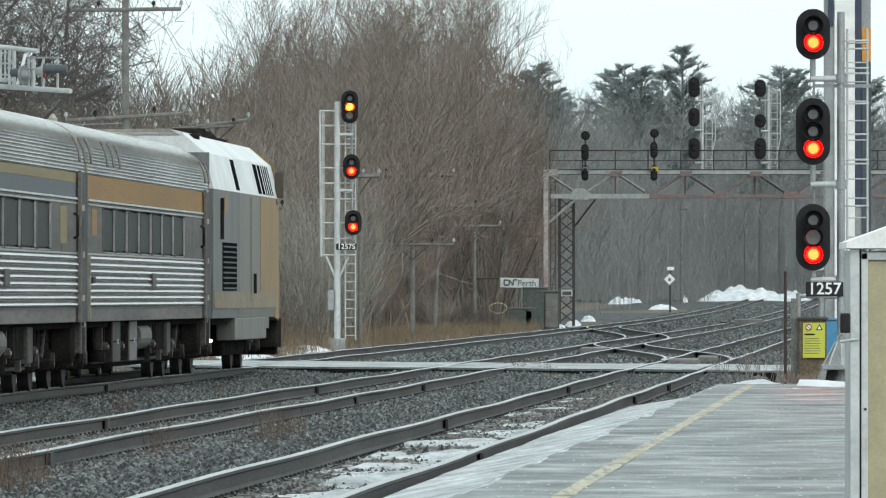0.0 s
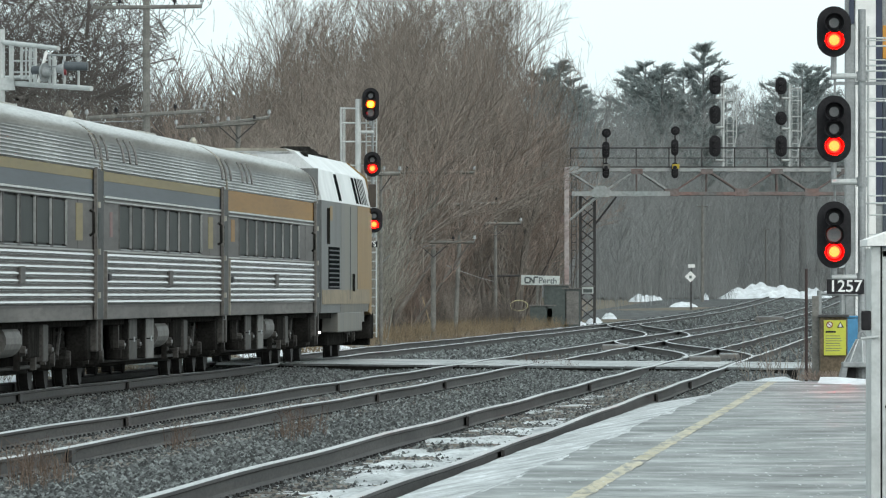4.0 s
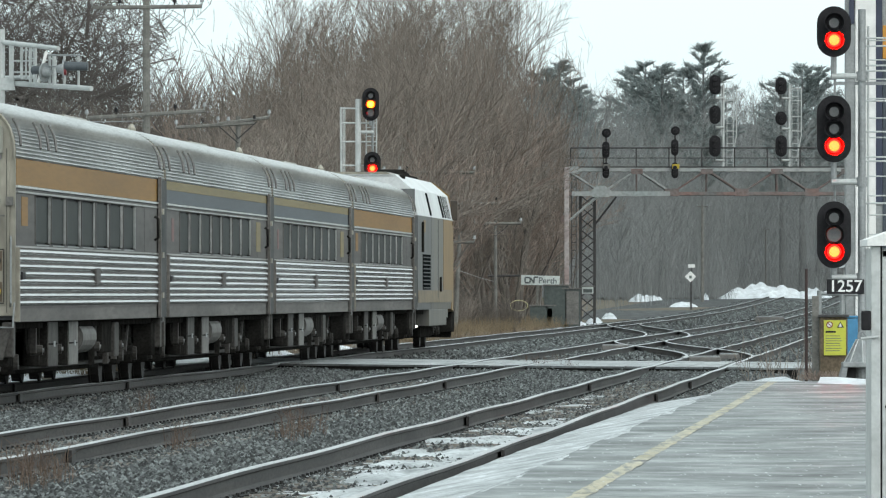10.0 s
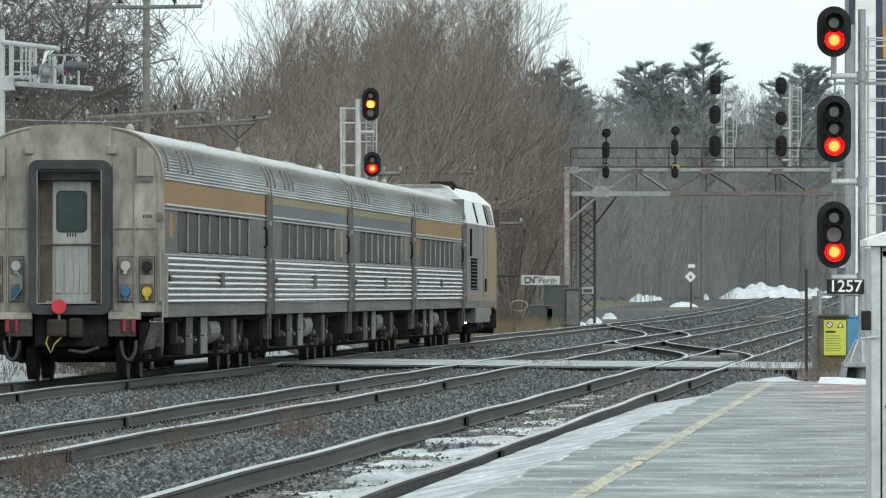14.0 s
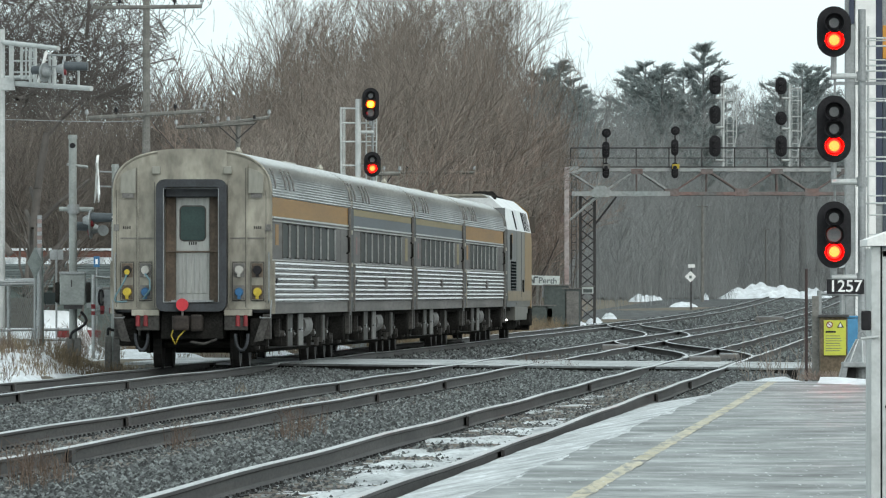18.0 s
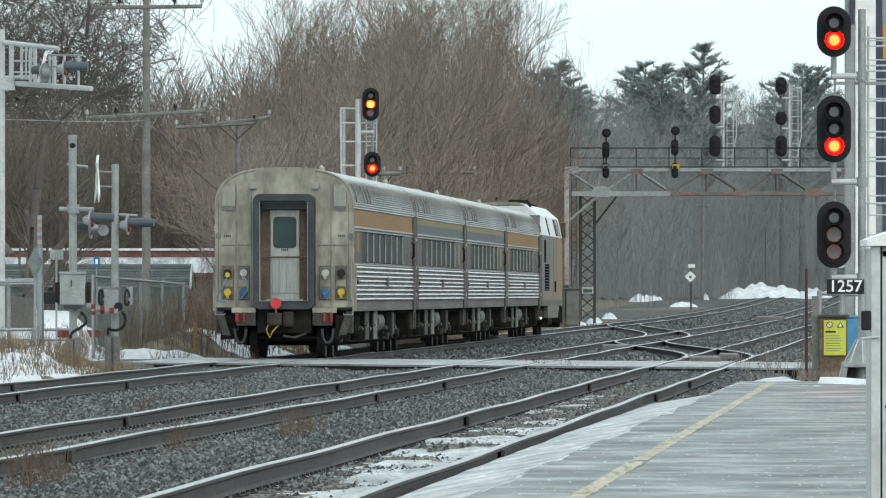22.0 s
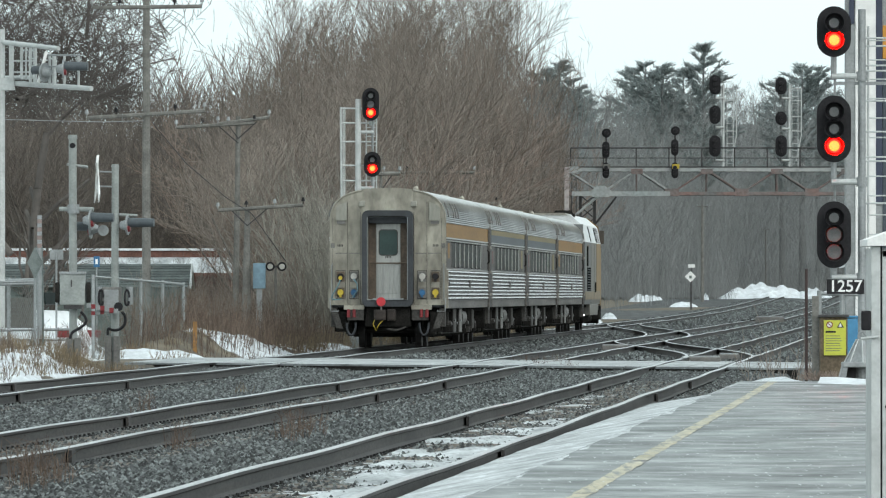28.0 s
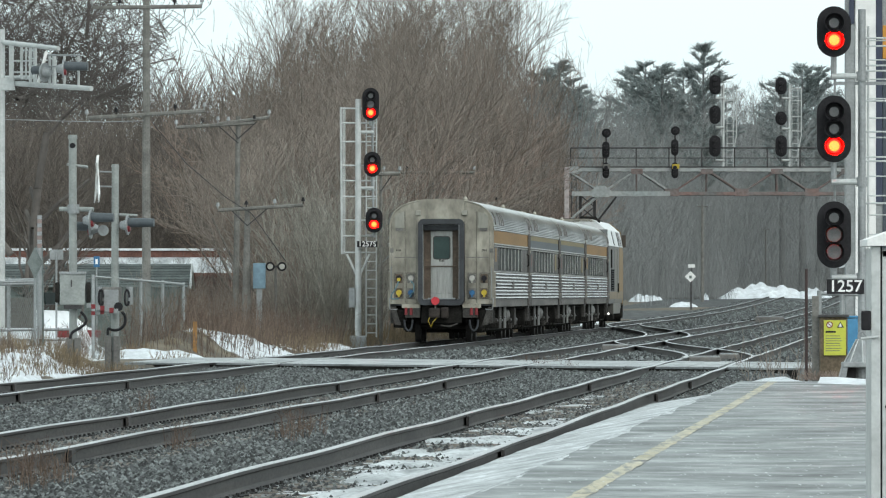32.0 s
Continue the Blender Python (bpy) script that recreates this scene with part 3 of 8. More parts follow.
def bogie(parent, y, base=2.6):
    bg = part("bogie_frame", bx(-0.5, 0.5, y - 0.3, y + 0.3, 0.5, 0.85, 0.04), UNDER, parent)
    for s in (-1, 1):
        bm = bmesh.new()
        box(bm, s * 1.0 - 0.07, s * 1.0 + 0.07, y - base / 2 - 0.45, y + base / 2 + 0.45, 0.52, 0.72, 0.03)
        for d in (-1, 1):
            box(bm, s * 1.02 - 0.11, s * 1.02 + 0.11, y + d * base / 2 - 0.17, y + d * base / 2 + 0.17, 0.30, 0.62, 0.03)
        part("side_frame", bm, UNDER, bg)
        # Plain black plate added to keep the bogie dark against light from behind.
        part("brake_rigging", bx(*sorted((s * 0.86, s * 0.93)), y - base / 2 - 0.7, y + base / 2 + 0.7, 0.28, 0.92, 0.02), UNDER, bg)
        for d in (-0.45, 0.45):
            bm = bmesh.new()
            for k in range(5):
                tube(bm, (s * 1.05, y + d, 0.45 + 0.09 * k), (s * 1.05, y + d, 0.50 + 0.09 * k), 0.13, 0.13, 10)
            part("spring", bm, UNDER, bg)
        for d in (-1, 1):
            part("axle_box", tb((s * 1.02, y + d * base / 2, 0.46), (s * 1.19, y + d * base / 2, 0.46), 0.13, 0.11, 12), UNDERGREY, bg, "round grey axle box cover")
        part("damper", tb((s * 1.16, y - 0.8, 0.5), (s * 1.16, y - 0.25, 0.95), 0.045, 0.045), UNDERGREY, bg)
        part("brake_cylinder", tb((s * 1.05, y + 0.1, 0.82), (s * 1.05, y + 0.5, 0.82), 0.12, 0.12, 12), UNDER, bg)
    for d in (-1, 1):
        wheelset(parent, y + d * base / 2)


def coach(ochre, m, label):
    car = thing("passenger_coach", m, label, "railway coach", "coaches of the passenger train")
    L0, L1 = 0.15, 25.55
    part("underframe", bx(-1.35, 1.35, 0.5, 25.2, 0.93, 1.1, 0.02), UNDER, car)
    roof = part("roof", extrude(roof_profile(), L0, L1, False, 2), STEEL, car, "ribbed silver stainless roof")
    # sheet the body inside so that no light passes
    part("inner_shell", extrude([(-1.47, 1.06), (-1.47, 3.25)] + [(0.965 * x, z - 0.05) for x, z in roof_profile(False, 20)][::-1] + [(1.47, 3.25), (1.47, 1.06)], L0 + 0.1, L1 - 0.1, True), RUBBER, car)
    for s in (-1, 1):
        xs = sorted((s * 1.47, s * (HALF + 0.006)))
        part("lower_side", extrude(fluted(1.24, 2.04, 8, 0.048, s), L0 + 0.1, L1 - 0.1), FLUTE, car, "bright fluted stainless lower side")
        # Strips that paint the dark reflection into the grooves.
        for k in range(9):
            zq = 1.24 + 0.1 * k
            part("flute_gap", bx(*sorted((s * (HALF - 0.01), s * (HALF + 0.012))), L0 + 0.12, L1 - 0.12, zq - 0.014, zq + 0.014), FLUTEGAP, car, "groove between the flutes, painted dark for the reflected ground")
        part("sill", bx(xs[0], xs[1] + 0.0, L0 + 0.05, L1 - 0.05, 1.03, 1.23, 0.01), SILL, car, "dull grey-brown side sill")
        # window band with openings
        wb = bmesh.new()
        wins = [(2.9 + 2.44 * k, 2.9 + 2.44 * k + 2.2) for k in range(7)]
        z0, z1, b0, b1 = 2.045, 2.86, 2.105, 2.79
        for za, zb in ((z0, b0), (b1, z1)):
            box(wb, *xs, L0 + 0.05, L1 - 0.05, za, zb)
        yy = L0 + 0.05
        for a, b in wins + [(L1 - 0.05, L1)]:
            if a - yy > 0.01:
                box(wb, *xs, yy, a, b0, b1)
            yy = b
        part("window_band", wb, WINBAND, car, "smooth grey steel window band")
        for a, b in wins:
            w = part("window", bx(s * 1.497 - 0.012, s * 1.497 + 0.012, a + 0.03, b - 0.03, b0 + 0.03, b1 - 0.03), GLASSDARK, car, "tall dark tinted window")
            # Bright strips added for the glints on the sill and forward pillar edge.
            part("window_sill", bx(s * 1.53 - 0.015, s * 1.53 + 0.02, a + 0.1, b - 0.3, b0 - 0.02, b0), GALV, w, "pale strip for the highlight on the window sill")
            part("mullion_edge", bx(s * 1.535 - 0.02, s * 1.535 + 0.012, b - 0.035, b + 0.0, b0 + 0.02, b1 - 0.02), STEEL, w)
            part("window_frame", bx(s * 1.53 - 0.012, s * 1.53 + 0.016, a - 0.05, a + 0.0, b0 + 0.002, b1), WINBAND, w, "grey steel window frame")
        part("drip_rail", bx(s * 1.53 - 0.02, s * 1.53 + 0.025, L0 + 0.05, L1 - 0.05, 2.866, 2.898), GALVWHITE, car, "pale strip below the colour band")
        if ochre:
            part("colour_band", bx(*xs, L0 + 0.05, L1 - 0.05, 2.905, 3.265), OCHRE, car, "ochre painted band")
            part("stripe_mark", bx(s * 1.534 - 0.008, s * 1.534 + 0.004, 0.9, 1.8, 2.35, 2.75), OCHRE, car, "small ochre mark")
        else:
            part("colour_band", bx(*xs, L0 + 0.05, L1 - 0.05, 2.905, 3.12), SLATE, car, "slate-blue painted band")
            part("colour_stripe", bx(*xs, L0 + 0.05, L1 - 0.05, 3.123, 3.265), YELLOWBAND, car, "dull yellow painted stripe")
            part("stripe_mark", bx(s * 1.534 - 0.008, s * 1.534 + 0.004, 21.3, 22.4, 2.2, 2.75), YELLOWBAND, car, "faint yellow mark")
            part("emblem_mark", bx(s * 1.534 - 0.008, s * 1.534 + 0.004, 1.25, 1.7, 2.28, 2.66), FADEDPINK, car, "small faded red mark")
            for ya in (L0 + 0.02, L1 - 0.13):
                part("edge_strip", bx(*sorted((s * 1.5, s * 1.583)), ya, ya + 0.11, 1.04, 2.06), SILL, car)
        part("side_badge", bx(s * 1.56 - 0.02, s * 1.56 + 0.03, 12.2, 12.9, 1.56, 1.80, 0.01), WINBAND, car, "small grey plate on the flutes")
        part("body_panel", bx(s * 1.532 - 0.008, s * 1.532 + 0.004, 21.6, 22.9, 2.06, 2.84), WINBAND, car)
        d = part("side_door", bx(*sorted((s * 1.50, s * 1.578)), 24.25, L1 - 0.02, 1.04, 3.26), VESTIBULE, car, "dark vestibule side door")
        part("door_window", bx(s * 1.582 - 0.004, s * 1.582 + 0.004, 24.5, 25.0, 2.25, 2.62), GLASSDARK, d)
        part("door_post", bx(*sorted((s * 1.55, s * 1.60)), 24.12, 24.25, 1.04, 3.3), SILL, d)
        for zc in (1.35, 2.0, 2.7):
            part("door_hinge", bx(*sorted((s * 1.58, s * 1.62)), 24.3, 24.55, zc, zc + 0.09), STEELEND, d)
        # corner steps and grab irons
        for ya in (0.55, 24.9):
            yb = 0.25 if ya < 10 else 25.35
            part("corner_post", bx(s * 1.42 - 0.08, s * 1.42 + 0.08, yb - 0.13, yb + 0.13, 0.55, 1.03, 0.02), UNDERGREY, car, "sooty grey post below the body corner")
            part("corner_step", bx(s * 1.25 - 0.16, s * 1.25 + 0.16, ya - 0.3, ya + 0.3, 0.42, 0.95, 0.03), UNDER, car)
        for ya in (0.45, 3.4, 4.6, 5.8, 24.3, 25.2):
            pts = []
            for k in range(7):
                zq = 3.42 + 0.062 * k
                xq = HALF * (1 - ((zq - 3.27) / 0.9) ** POW) ** (1 / POW)
                pts.append((s * (xq + 0.045), ya + 0.03 * k, zq + 0.02))
            part("grab_iron", bent(pts, 0.02, 5), BOXGREY, car, "dark curved roof grab iron")
    # equipment below the floor
    for s in (-1, 1):
        xs = sorted((s * 1.05, s * 1.40))
        for ya in (6.1, 9.4):
            eb = part("equipment_box", bx(*xs, ya, ya + 1.55, 0.38, 1.0, 0.03), UNDER, car, "underfloor equipment cabinet")
            part("box_cover", bx(*sorted((s * 1.402, s * 1.425)), ya + 0.02, ya + 1.5, 0.38, 1.02, 0.008), BOXGREY if ya > 8 else UNDERGREY, eb, "dusty grey cabinet cover")
        part("air_tank", tb((s * 1.16, 12.1, 0.77), (s * 1.16, 14.4, 0.77), 0.24, 0.24, 18), BOXGREY, car, "dull silver underfloor air tank")
        part("equipment_box", bx(*xs, 15.4, 17.0, 0.52, 1.0, 0.03), UNDER, car)
        part("equipment_box", bx(*xs, 17.6, 18.4, 0.45, 0.98, 0.03), UNDERGREY, car)
        part("pipe_run", tb((s * 1.0, 5.0, 0.9), (s * 1.0, 20.5, 0.88), 0.04, 0.04, 6), UNDER, car)
    # hangers, valves, rods and loops hung below the floor
    for s in (-1, 1):
        for ya in (5.3, 5.75, 8.2, 8.75, 11.35, 11.7, 14.75, 15.1, 17.25, 18.75, 19.4):
            part("hanger", bx(*sorted((s * 1.24, s * 1.32)), ya, ya + 0.16, 0.46 + 0.12 * math.sin(ya * 5), 1.02), UNDERGREY if int(ya * 4) % 3 == 0 else UNDER, car, "sooty steel hanger")
        for ya in (5.5, 8.5, 14.9, 18.95):
            part("valve", tb((s * 1.22, ya, 0.62), (s * 1.40, ya, 0.62), 0.085, 0.07, 10), UNDERGREY, car, "round underfloor valve")
            part("valve_cap", tb((s * 1.40, ya, 0.62), (s * 1.42, ya, 0.62), 0.03, 0.03, 8), GALV, car)
        for ya in (6.85, 10.15):
            part("cover_latch", bx(*sorted((s * 1.425, s * 1.44)), ya, ya + 0.22, 0.66, 0.74), GALV, car, "pale latch")
            part("cover_seam", bx(*sorted((s * 1.425, s * 1.431)), ya - 0.72, ya + 0.62, 0.69, 0.71), UNDER, car)
        for ya in (4.7, 20.6):
            part("cable_loop", bent([(s * 1.25, ya + 0.25 * math.cos(a), 0.92 + 0.34 * math.sin(a)) for a in [math.pi + math.pi * k / 10 for k in range(11)]], 0.022, 6), UNDER, car)
        part("brake_rod", tb((s * 0.98, 4.4, 0.36), (s * 0.98, 21.4, 0.36), 0.03, 0.03, 6), UNDERGREY, car)
        part("grab_handle", bent([(s * 1.54, 23.55, 2.28), (s * 1.60, 23.55, 2.32), (s * 1.60, 23.55, 2.62), (s * 1.54, 23.55, 2.66)], 0.022, 6), UNDER, car, "dark door grab handle")
        part("latch_plate", bx(*sorted((s * 1.55, s * 1.59)), 0.5, 0.95, 1.62, 1.72, 0.01), BLACK, car, "small dark latch on the flutes")
        part("upper_rail", bx(s * 1.53 - 0.02, s * 1.53 + 0.02, L0 + 0.05, L1 - 0.05, 2.80, 2.825), STEEL, car)
        part("belt_rail", bx(s * 1.53 - 0.02, s * 1.53 + 0.025, L0 + 0.05, L1 - 0.05, 2.048, 2.075), STEEL, car)
    # Black block added to fill the shaded space below the floor.
    part("floor_box", bx(-0.95, 0.95, 5.2, 20.0, 0.26, 1.0, 0.05), UNDER, car)
    bogie(car, 2.75)
    bogie(car, 22.95)
    # roof fittings
    for ya, w in ((7.5, 0.075),):
        dome = bmesh.new()
        tube(dome, (0.35, ya, 4.14), (0.35, ya, 4.26), w, w, 12)
        tube(dome, (0.35, ya, 4.26), (0.35, ya, 4.33), w * 0.9, w * 0.35, 12)
        part("roof_vent", dome, STEELEND, car)
    part("roof_conduit", bx(0.02, 0.14, 1.2, 10.5, 4.15, 4.20), STEELEND, car)
    part("roof_hatch", bx(-0.45, 0.45, 19.5, 23.6, 4.14, 4.23, 0.02), STEELEND, car)
    coach_end(car, L0, 1, ochre)
    coach_end(car, L1, -1, ochre)
    return car


DARKRUBBER = mat("blue_black_gangway_rubber", (0.035, 0.039, 0.044), 0.7, vary=0.3, scale=3, fine=20, bump=0.1)


CABLETEAL = mat("pale_teal_cable", (0.12, 0.22, 0.25), 0.6, vary=0.2, bump=0.0)


def end_outline():
    return [(x, z) for x, z in roof_profile(False, 40)]


def coach_end(car, y, s, full):
    """The end wall at y; s = 1 looks backwards. The wall is three plates round the gangway."""
    ys = sorted((y - s * 0.05, y + s * 0.06))
    outl = end_outline()
    right = [(0.52, 1.12), (HALF, 1.12)] + [(x, z) for x, z in outl if x > 0.53] + [(0.52, roof_z(0.52))]
    part("end_panel", plate(right, *ys), STEELEND, car, "dull beige-grey end panel")
    part("end_panel", plate([(-x, z) for x, z in right], *ys), STEELEND, car, "dull beige-grey end panel")
    part("end_panel", plate([(0.515, 3.44)] + [(0.515, roof_z(0.515) + 0.012)] + [(x, z + 0.012) for x, z in outl if abs(x) < 0.51] + [(-0.515, roof_z(0.515) + 0.012)] + [(-0.515, 3.44)], ys[0] - 0.01, ys[1]), STEELEND, car, "dull beige-grey panel over the gangway")
    if not full:
        part("gangway", bx(-0.64, 0.64, *sorted((y - s * 0.40, y + s * 0.02)), 1.1, 3.55, 0.08), RUBBER, car, "dark rubber gangway between coaches")
        return
    for q in (-1, 1):
        part("corner_strip", bx(*sorted((q * 1.5, q * 1.578)), *sorted((y + s * 0.04, y + s * 0.11)), 1.04, 2.05), STEELEND, car)
    # eave bead
    bead = bent([(a[0] * 0.99, y - s * 0.06, a[1] - 0.01) for a in outl], 0.025, 6)
    part("roof_bead", bead, STEELEND, car)
    out_ = y - s * 0.40
    fr = bmesh.new()
    yr = sorted((out_, y - s * 0.02))
    outer, inner = rounded(1.34, 2.52, 0.16, 0, 2.34), rounded(1.06, 2.22, 0.06, 0, 2.34)
    lay = [[fr.verts.new((x, yy, z)) for x, z in o] for o, yy in ((outer, yr[0]), (outer, yr[1]), (inner, yr[1]), (inner, yr[0]))]
    for i in range(4):
        for k in range(20):
            fr.faces.new((lay[i][k], lay[i][(k + 1) % 20], lay[(i + 1) % 4][(k + 1) % 20], lay[(i + 1) % 4][k]))
    bmesh.ops.recalc_face_normals(fr, faces=fr.faces)
    part("gangway_frame", fr, DARKRUBBER, car, "dark grey rubber gangway frame")
    yd = y + s * 0.10
    dy = lambda a, b: sorted((yd - s * a, yd - s * b))
    door = part("end_door", bx(-0.32, 0.32, *dy(0.0, 0.05), 1.28, 3.26, 0.01), DOORSTEEL, car, "brushed steel gangway door")
    part("door_window", plate(rounded(0.46, 0.64, 0.07, 0, 2.76), *dy(0.055, 0.066)), DOORGLASS, door, "dark rounded door window")
    part("window_rim", plate(rounded(0.51, 0.69, 0.09, 0, 2.76), *dy(0.05, 0.0545)), UNDERGREY, door)
    for k in range(4):
        part("door_rib", bx(-0.27 + 0.15 * k, -0.17 + 0.15 * k, *dy(0.05, 0.075), 1.42, 2.18, 0.01), DOORSTEEL, door)
    for k in range(4):
        part("number_mark", bx(-0.075 + 0.042 * k, -0.052 + 0.042 * k, *dy(0.052, 0.056), 2.35, 2.41), UNDER, door, "small dark number mark")
    part("handrail", tb((-0.48, yd - s * 0.14, 2.22), (0.48, yd - s * 0.14, 2.22), 0.018), JAMB, car, "brown safety bar across the doorway")
    for q in (-1, 1):
        part("door_jamb", bx(*sorted((q * 0.325, q * 0.515)), *dy(-0.03, 0.06), 1.26, 3.44), JAMB, car, "brown rusty door jamb")
    part("door_header", bx(-0.51, 0.51, *dy(0.0, 0.30), 3.265, 3.44, 0.015), DARKRUBBER, car, "dark panel over the doorway")
    part("frame_lip", bent([(-0.525, out_ - s * 0.004, 1.26), (-0.525, out_ - s * 0.004, 3.42), (0.525, out_ - s * 0.004, 3.42), (0.525, out_ - s * 0.004, 1.26), (-0.525, out_ - s * 0.004, 1.26)], 0.009, 5), GALV, car, "thin bright lip of the gangway frame")
    cap = [(0.66, 3.40)] + [(0.66, roof_z(0.66) + 0.012)] + [(x, z + 0.016) for x, z in outl if abs(x) < 0.65] + [(-0.66, roof_z(0.66) + 0.012), (-0.66, 3.40)]
    part("header_panel", plate(cap, *sorted((y - s * 0.06, y - s * 0.085))), STEELEND, car, "raised beige-grey panel over the gangway")
    part("door_sill", bx(-0.40, 0.40, *dy(0.0, 0.2), 1.262, 1.30), GALV, car)
    face = y - s * 0.055
    fy = lambda a, b: sorted((face - s * a, face - s * b))
    for q in (-1, 1):
        part("marker_box", plate([(q * 1.08, 3.34), (q * 1.36, 3.34), (q * 1.36, 3.68), (q * 1.25, 3.76), (q * 1.08, 3.82)], *fy(0.0, 0.07)), ENDLIGHT, car, "flat pale grey marker light box")
        part("marker_bracket", bx(*sorted((q * 1.12, q * 1.34)), *fy(0.0, 0.05), 3.25, 3.335), BOXGREY, car)
        part("class_light", bx(*sorted((q * 0.60, q * 0.76)), *fy(0.0, 0.11), 3.70, 3.85, 0.02), ENDLIGHT, car, "small square lamp box")
        for xq in (0.70, 1.04, 1.43):
            part("seam_strip", bx(*sorted((q * xq - 0.016, q * xq + 0.016)), *fy(0.0, 0.022), 1.14, 3.60 if xq < 0.8 else 3.88 if xq < 1.2 else 3.45), STEELEND, car)
            # Dark line painting the shadow along the strip's left edge.
            part("seam_gap", bx(*sorted((q * xq - 0.026, q * xq - 0.018)), *fy(0.0, 0.006), 1.16, 3.55 if xq < 0.8 else 3.82 if xq < 1.2 else 3.4), UNDERGREY, car, "painted shadow line beside the seam strip")
        part("ledge_strip", bx(*sorted((q * 0.68, q * 1.38)), *fy(0.0, 0.018), 2.47, 2.49), BOXGREY, car)
        part("side_catch", bx(*sorted((q * 1.40, q * 1.50)), *fy(0.0, 0.06), 2.62, 2.74), BOXGREY, car)
        for k in range(4):
            part("number_mark", bx(q * 1.25 - 0.075 + 0.04 * k, q * 1.25 - 0.052 + 0.04 * k, *fy(0.0, 0.006), 2.655, 2.71), UNDERGREY, car, "small dark number mark")
        for xa, mats in ((0.78, (CAPWHITE, BLUE)), (1.13, (BLACK, YELLOW))):
            rp = part("receptacle_panel", bx(*sorted((q * xa, q * (xa + 0.23))), *fy(0.0, 0.03), 1.30, 2.01), STEELEND, car, "recessed panel with two cable sockets")
            for fa, fb, ga_, gb2 in ((-0.012, 0.242, 2.012, 2.03), (-0.012, 0.242, 1.28, 1.298), (-0.014, 0.0, 1.3, 2.01), (0.23, 0.244, 1.3, 2.01)):
                part("panel_frame", bx(*sorted((q * (xa + fa), q * (xa + fb))), *fy(0.0, 0.034), ga_, gb2), UNDERGREY, rp, "dark panel frame")
            for zc, mt in ((1.87, mats[0]), (1.45, mats[1])):
                bm = bmesh.new()
                c = q * (xa + 0.115)
                tube(bm, (c, face - s * 0.025, zc), (c, face - s * 0.10, zc), 0.09, 0.075, 16)
                box(bm, c - 0.03, c + 0.03, *fy(0.03, 0.09), zc - 0.13, zc - 0.07)
                part("socket_cap", bm, mt, rp)
                part("socket_plate", bx(c - 0.105, c + 0.105, *fy(0.026, 0.04), zc - 0.14, zc + 0.13), JAMB if mt is YELLOW or mt is BLACK else BOXGREY, rp)
            if q < 0 and xa > 1:
                part("cap_lid", tb((q * (xa + 0.115), face - s * 0.10, 1.83), (q * (xa + 0.115), face - s * 0.115, 1.83), 0.055, 0.05, 14), YELLOW, rp, "yellow socket lid")
        part("buffer_beam", bx(*sorted((q * 0.62, q * 1.06)), *fy(-0.05, 0.12), 0.72, 1.12, 0.02), UNDERGREY, car, "sooty grey end beam")
        part("hose_tray", bx(*sorted((q * 0.62, q * 1.15)), *fy(0.0, 0.16), 1.0, 1.115, 0.01), STEELEND, car)
        for xh in (0.88, 1.03):
            part("air_valve", tb((q * xh, face - s * 0.14, 0.80), (q * xh, face - s * 0.14, 1.01), 0.046, 0.04, 10), RED, car, "red air hose valve")
        pts = [(q * (0.955 + 0.12 * math.cos(a)), face - s * 0.16, 0.62 + 0.28 * math.sin(a) * (1 if math.sin(a) < 0 else 0.4)) for a in [math.pi * (0.9 + 1.2 * k / 12) for k in range(13)]]
        part("air_hose", bent(pts, 0.03, 7), DARKRUBBER, car, "looped black rubber air hose")
        part("grab_rail", bent([(q * 1.46, face, 1.25), (q * 1.47, face - s * 0.08, 1.3), (q * 1.47, face - s * 0.08, 2.15), (q * 1.46, face, 2.2)], 0.014, 6), GALV, car, "thin steel grab rail")
        part("grab_rail", bent([(q * 1.30, face, 0.98), (q * 1.30, face - s * 0.1, 0.96), (q * 1.50, face - s * 0.1, 0.96), (q * 1.52, face - s * 0.1, 1.3)], 0.014, 6), GALV, car)
        part("foot_step", plate([(q * 1.18, 0.50), (q * 1.36, 0.52), (q * 1.46, 0.90), (q * 1.32, 0.94)], *fy(0.02, 0.08)), UNDERGREY, car, "bent grey step plate")
    if s > 0:
        # left pair of sockets has cables plugged in
        pts = [(-0.895, face - 0.12, 1.80), (-0.80, face - 0.22, 1.68), (-0.79, face - 0.24, 1.5), (-0.93, face - 0.14, 1.32)]
        part("jumper_cable", bent(pts, 0.018, 6), CABLETEAL, car, "pale teal jumper cable")
        pts = eased([(-1.25, face - 0.12, 1.78), (-1.30, face - 0.2, 1.62), (-1.47, face - 0.2, 1.36), (-1.46, face - 0.2, 1.26), (-1.24, face - 0.14, 1.27)])
        part("jumper_cable", bent(pts, 0.018, 6), CABLETEAL, car, "pale teal jumper cable")
        tail = part("tail_lamp", tb((-0.16, out_ - 0.06, 1.21), (-0.16, out_ - 0.11, 1.21), 0.118, 0.118, 24), mat("bright_red_disc", (0.5, 0.025, 0.035), 0.5, vary=0.1, bump=0.0), car, "round red tail disc on the coupler")
        part("lamp_stem", tb((-0.16, out_ - 0.04, 0.80), (-0.16, out_ - 0.04, 1.12), 0.025), BOXGREY, car)
        cp = bmesh.new()
        box(cp, -0.34, -0.02, out_ - 0.3, out_ + 0.5, 0.72, 1.0, 0.05)
        box(cp, 0.0, 0.22, out_ - 0.2, out_ + 0.5, 0.70, 1.02, 0.05)
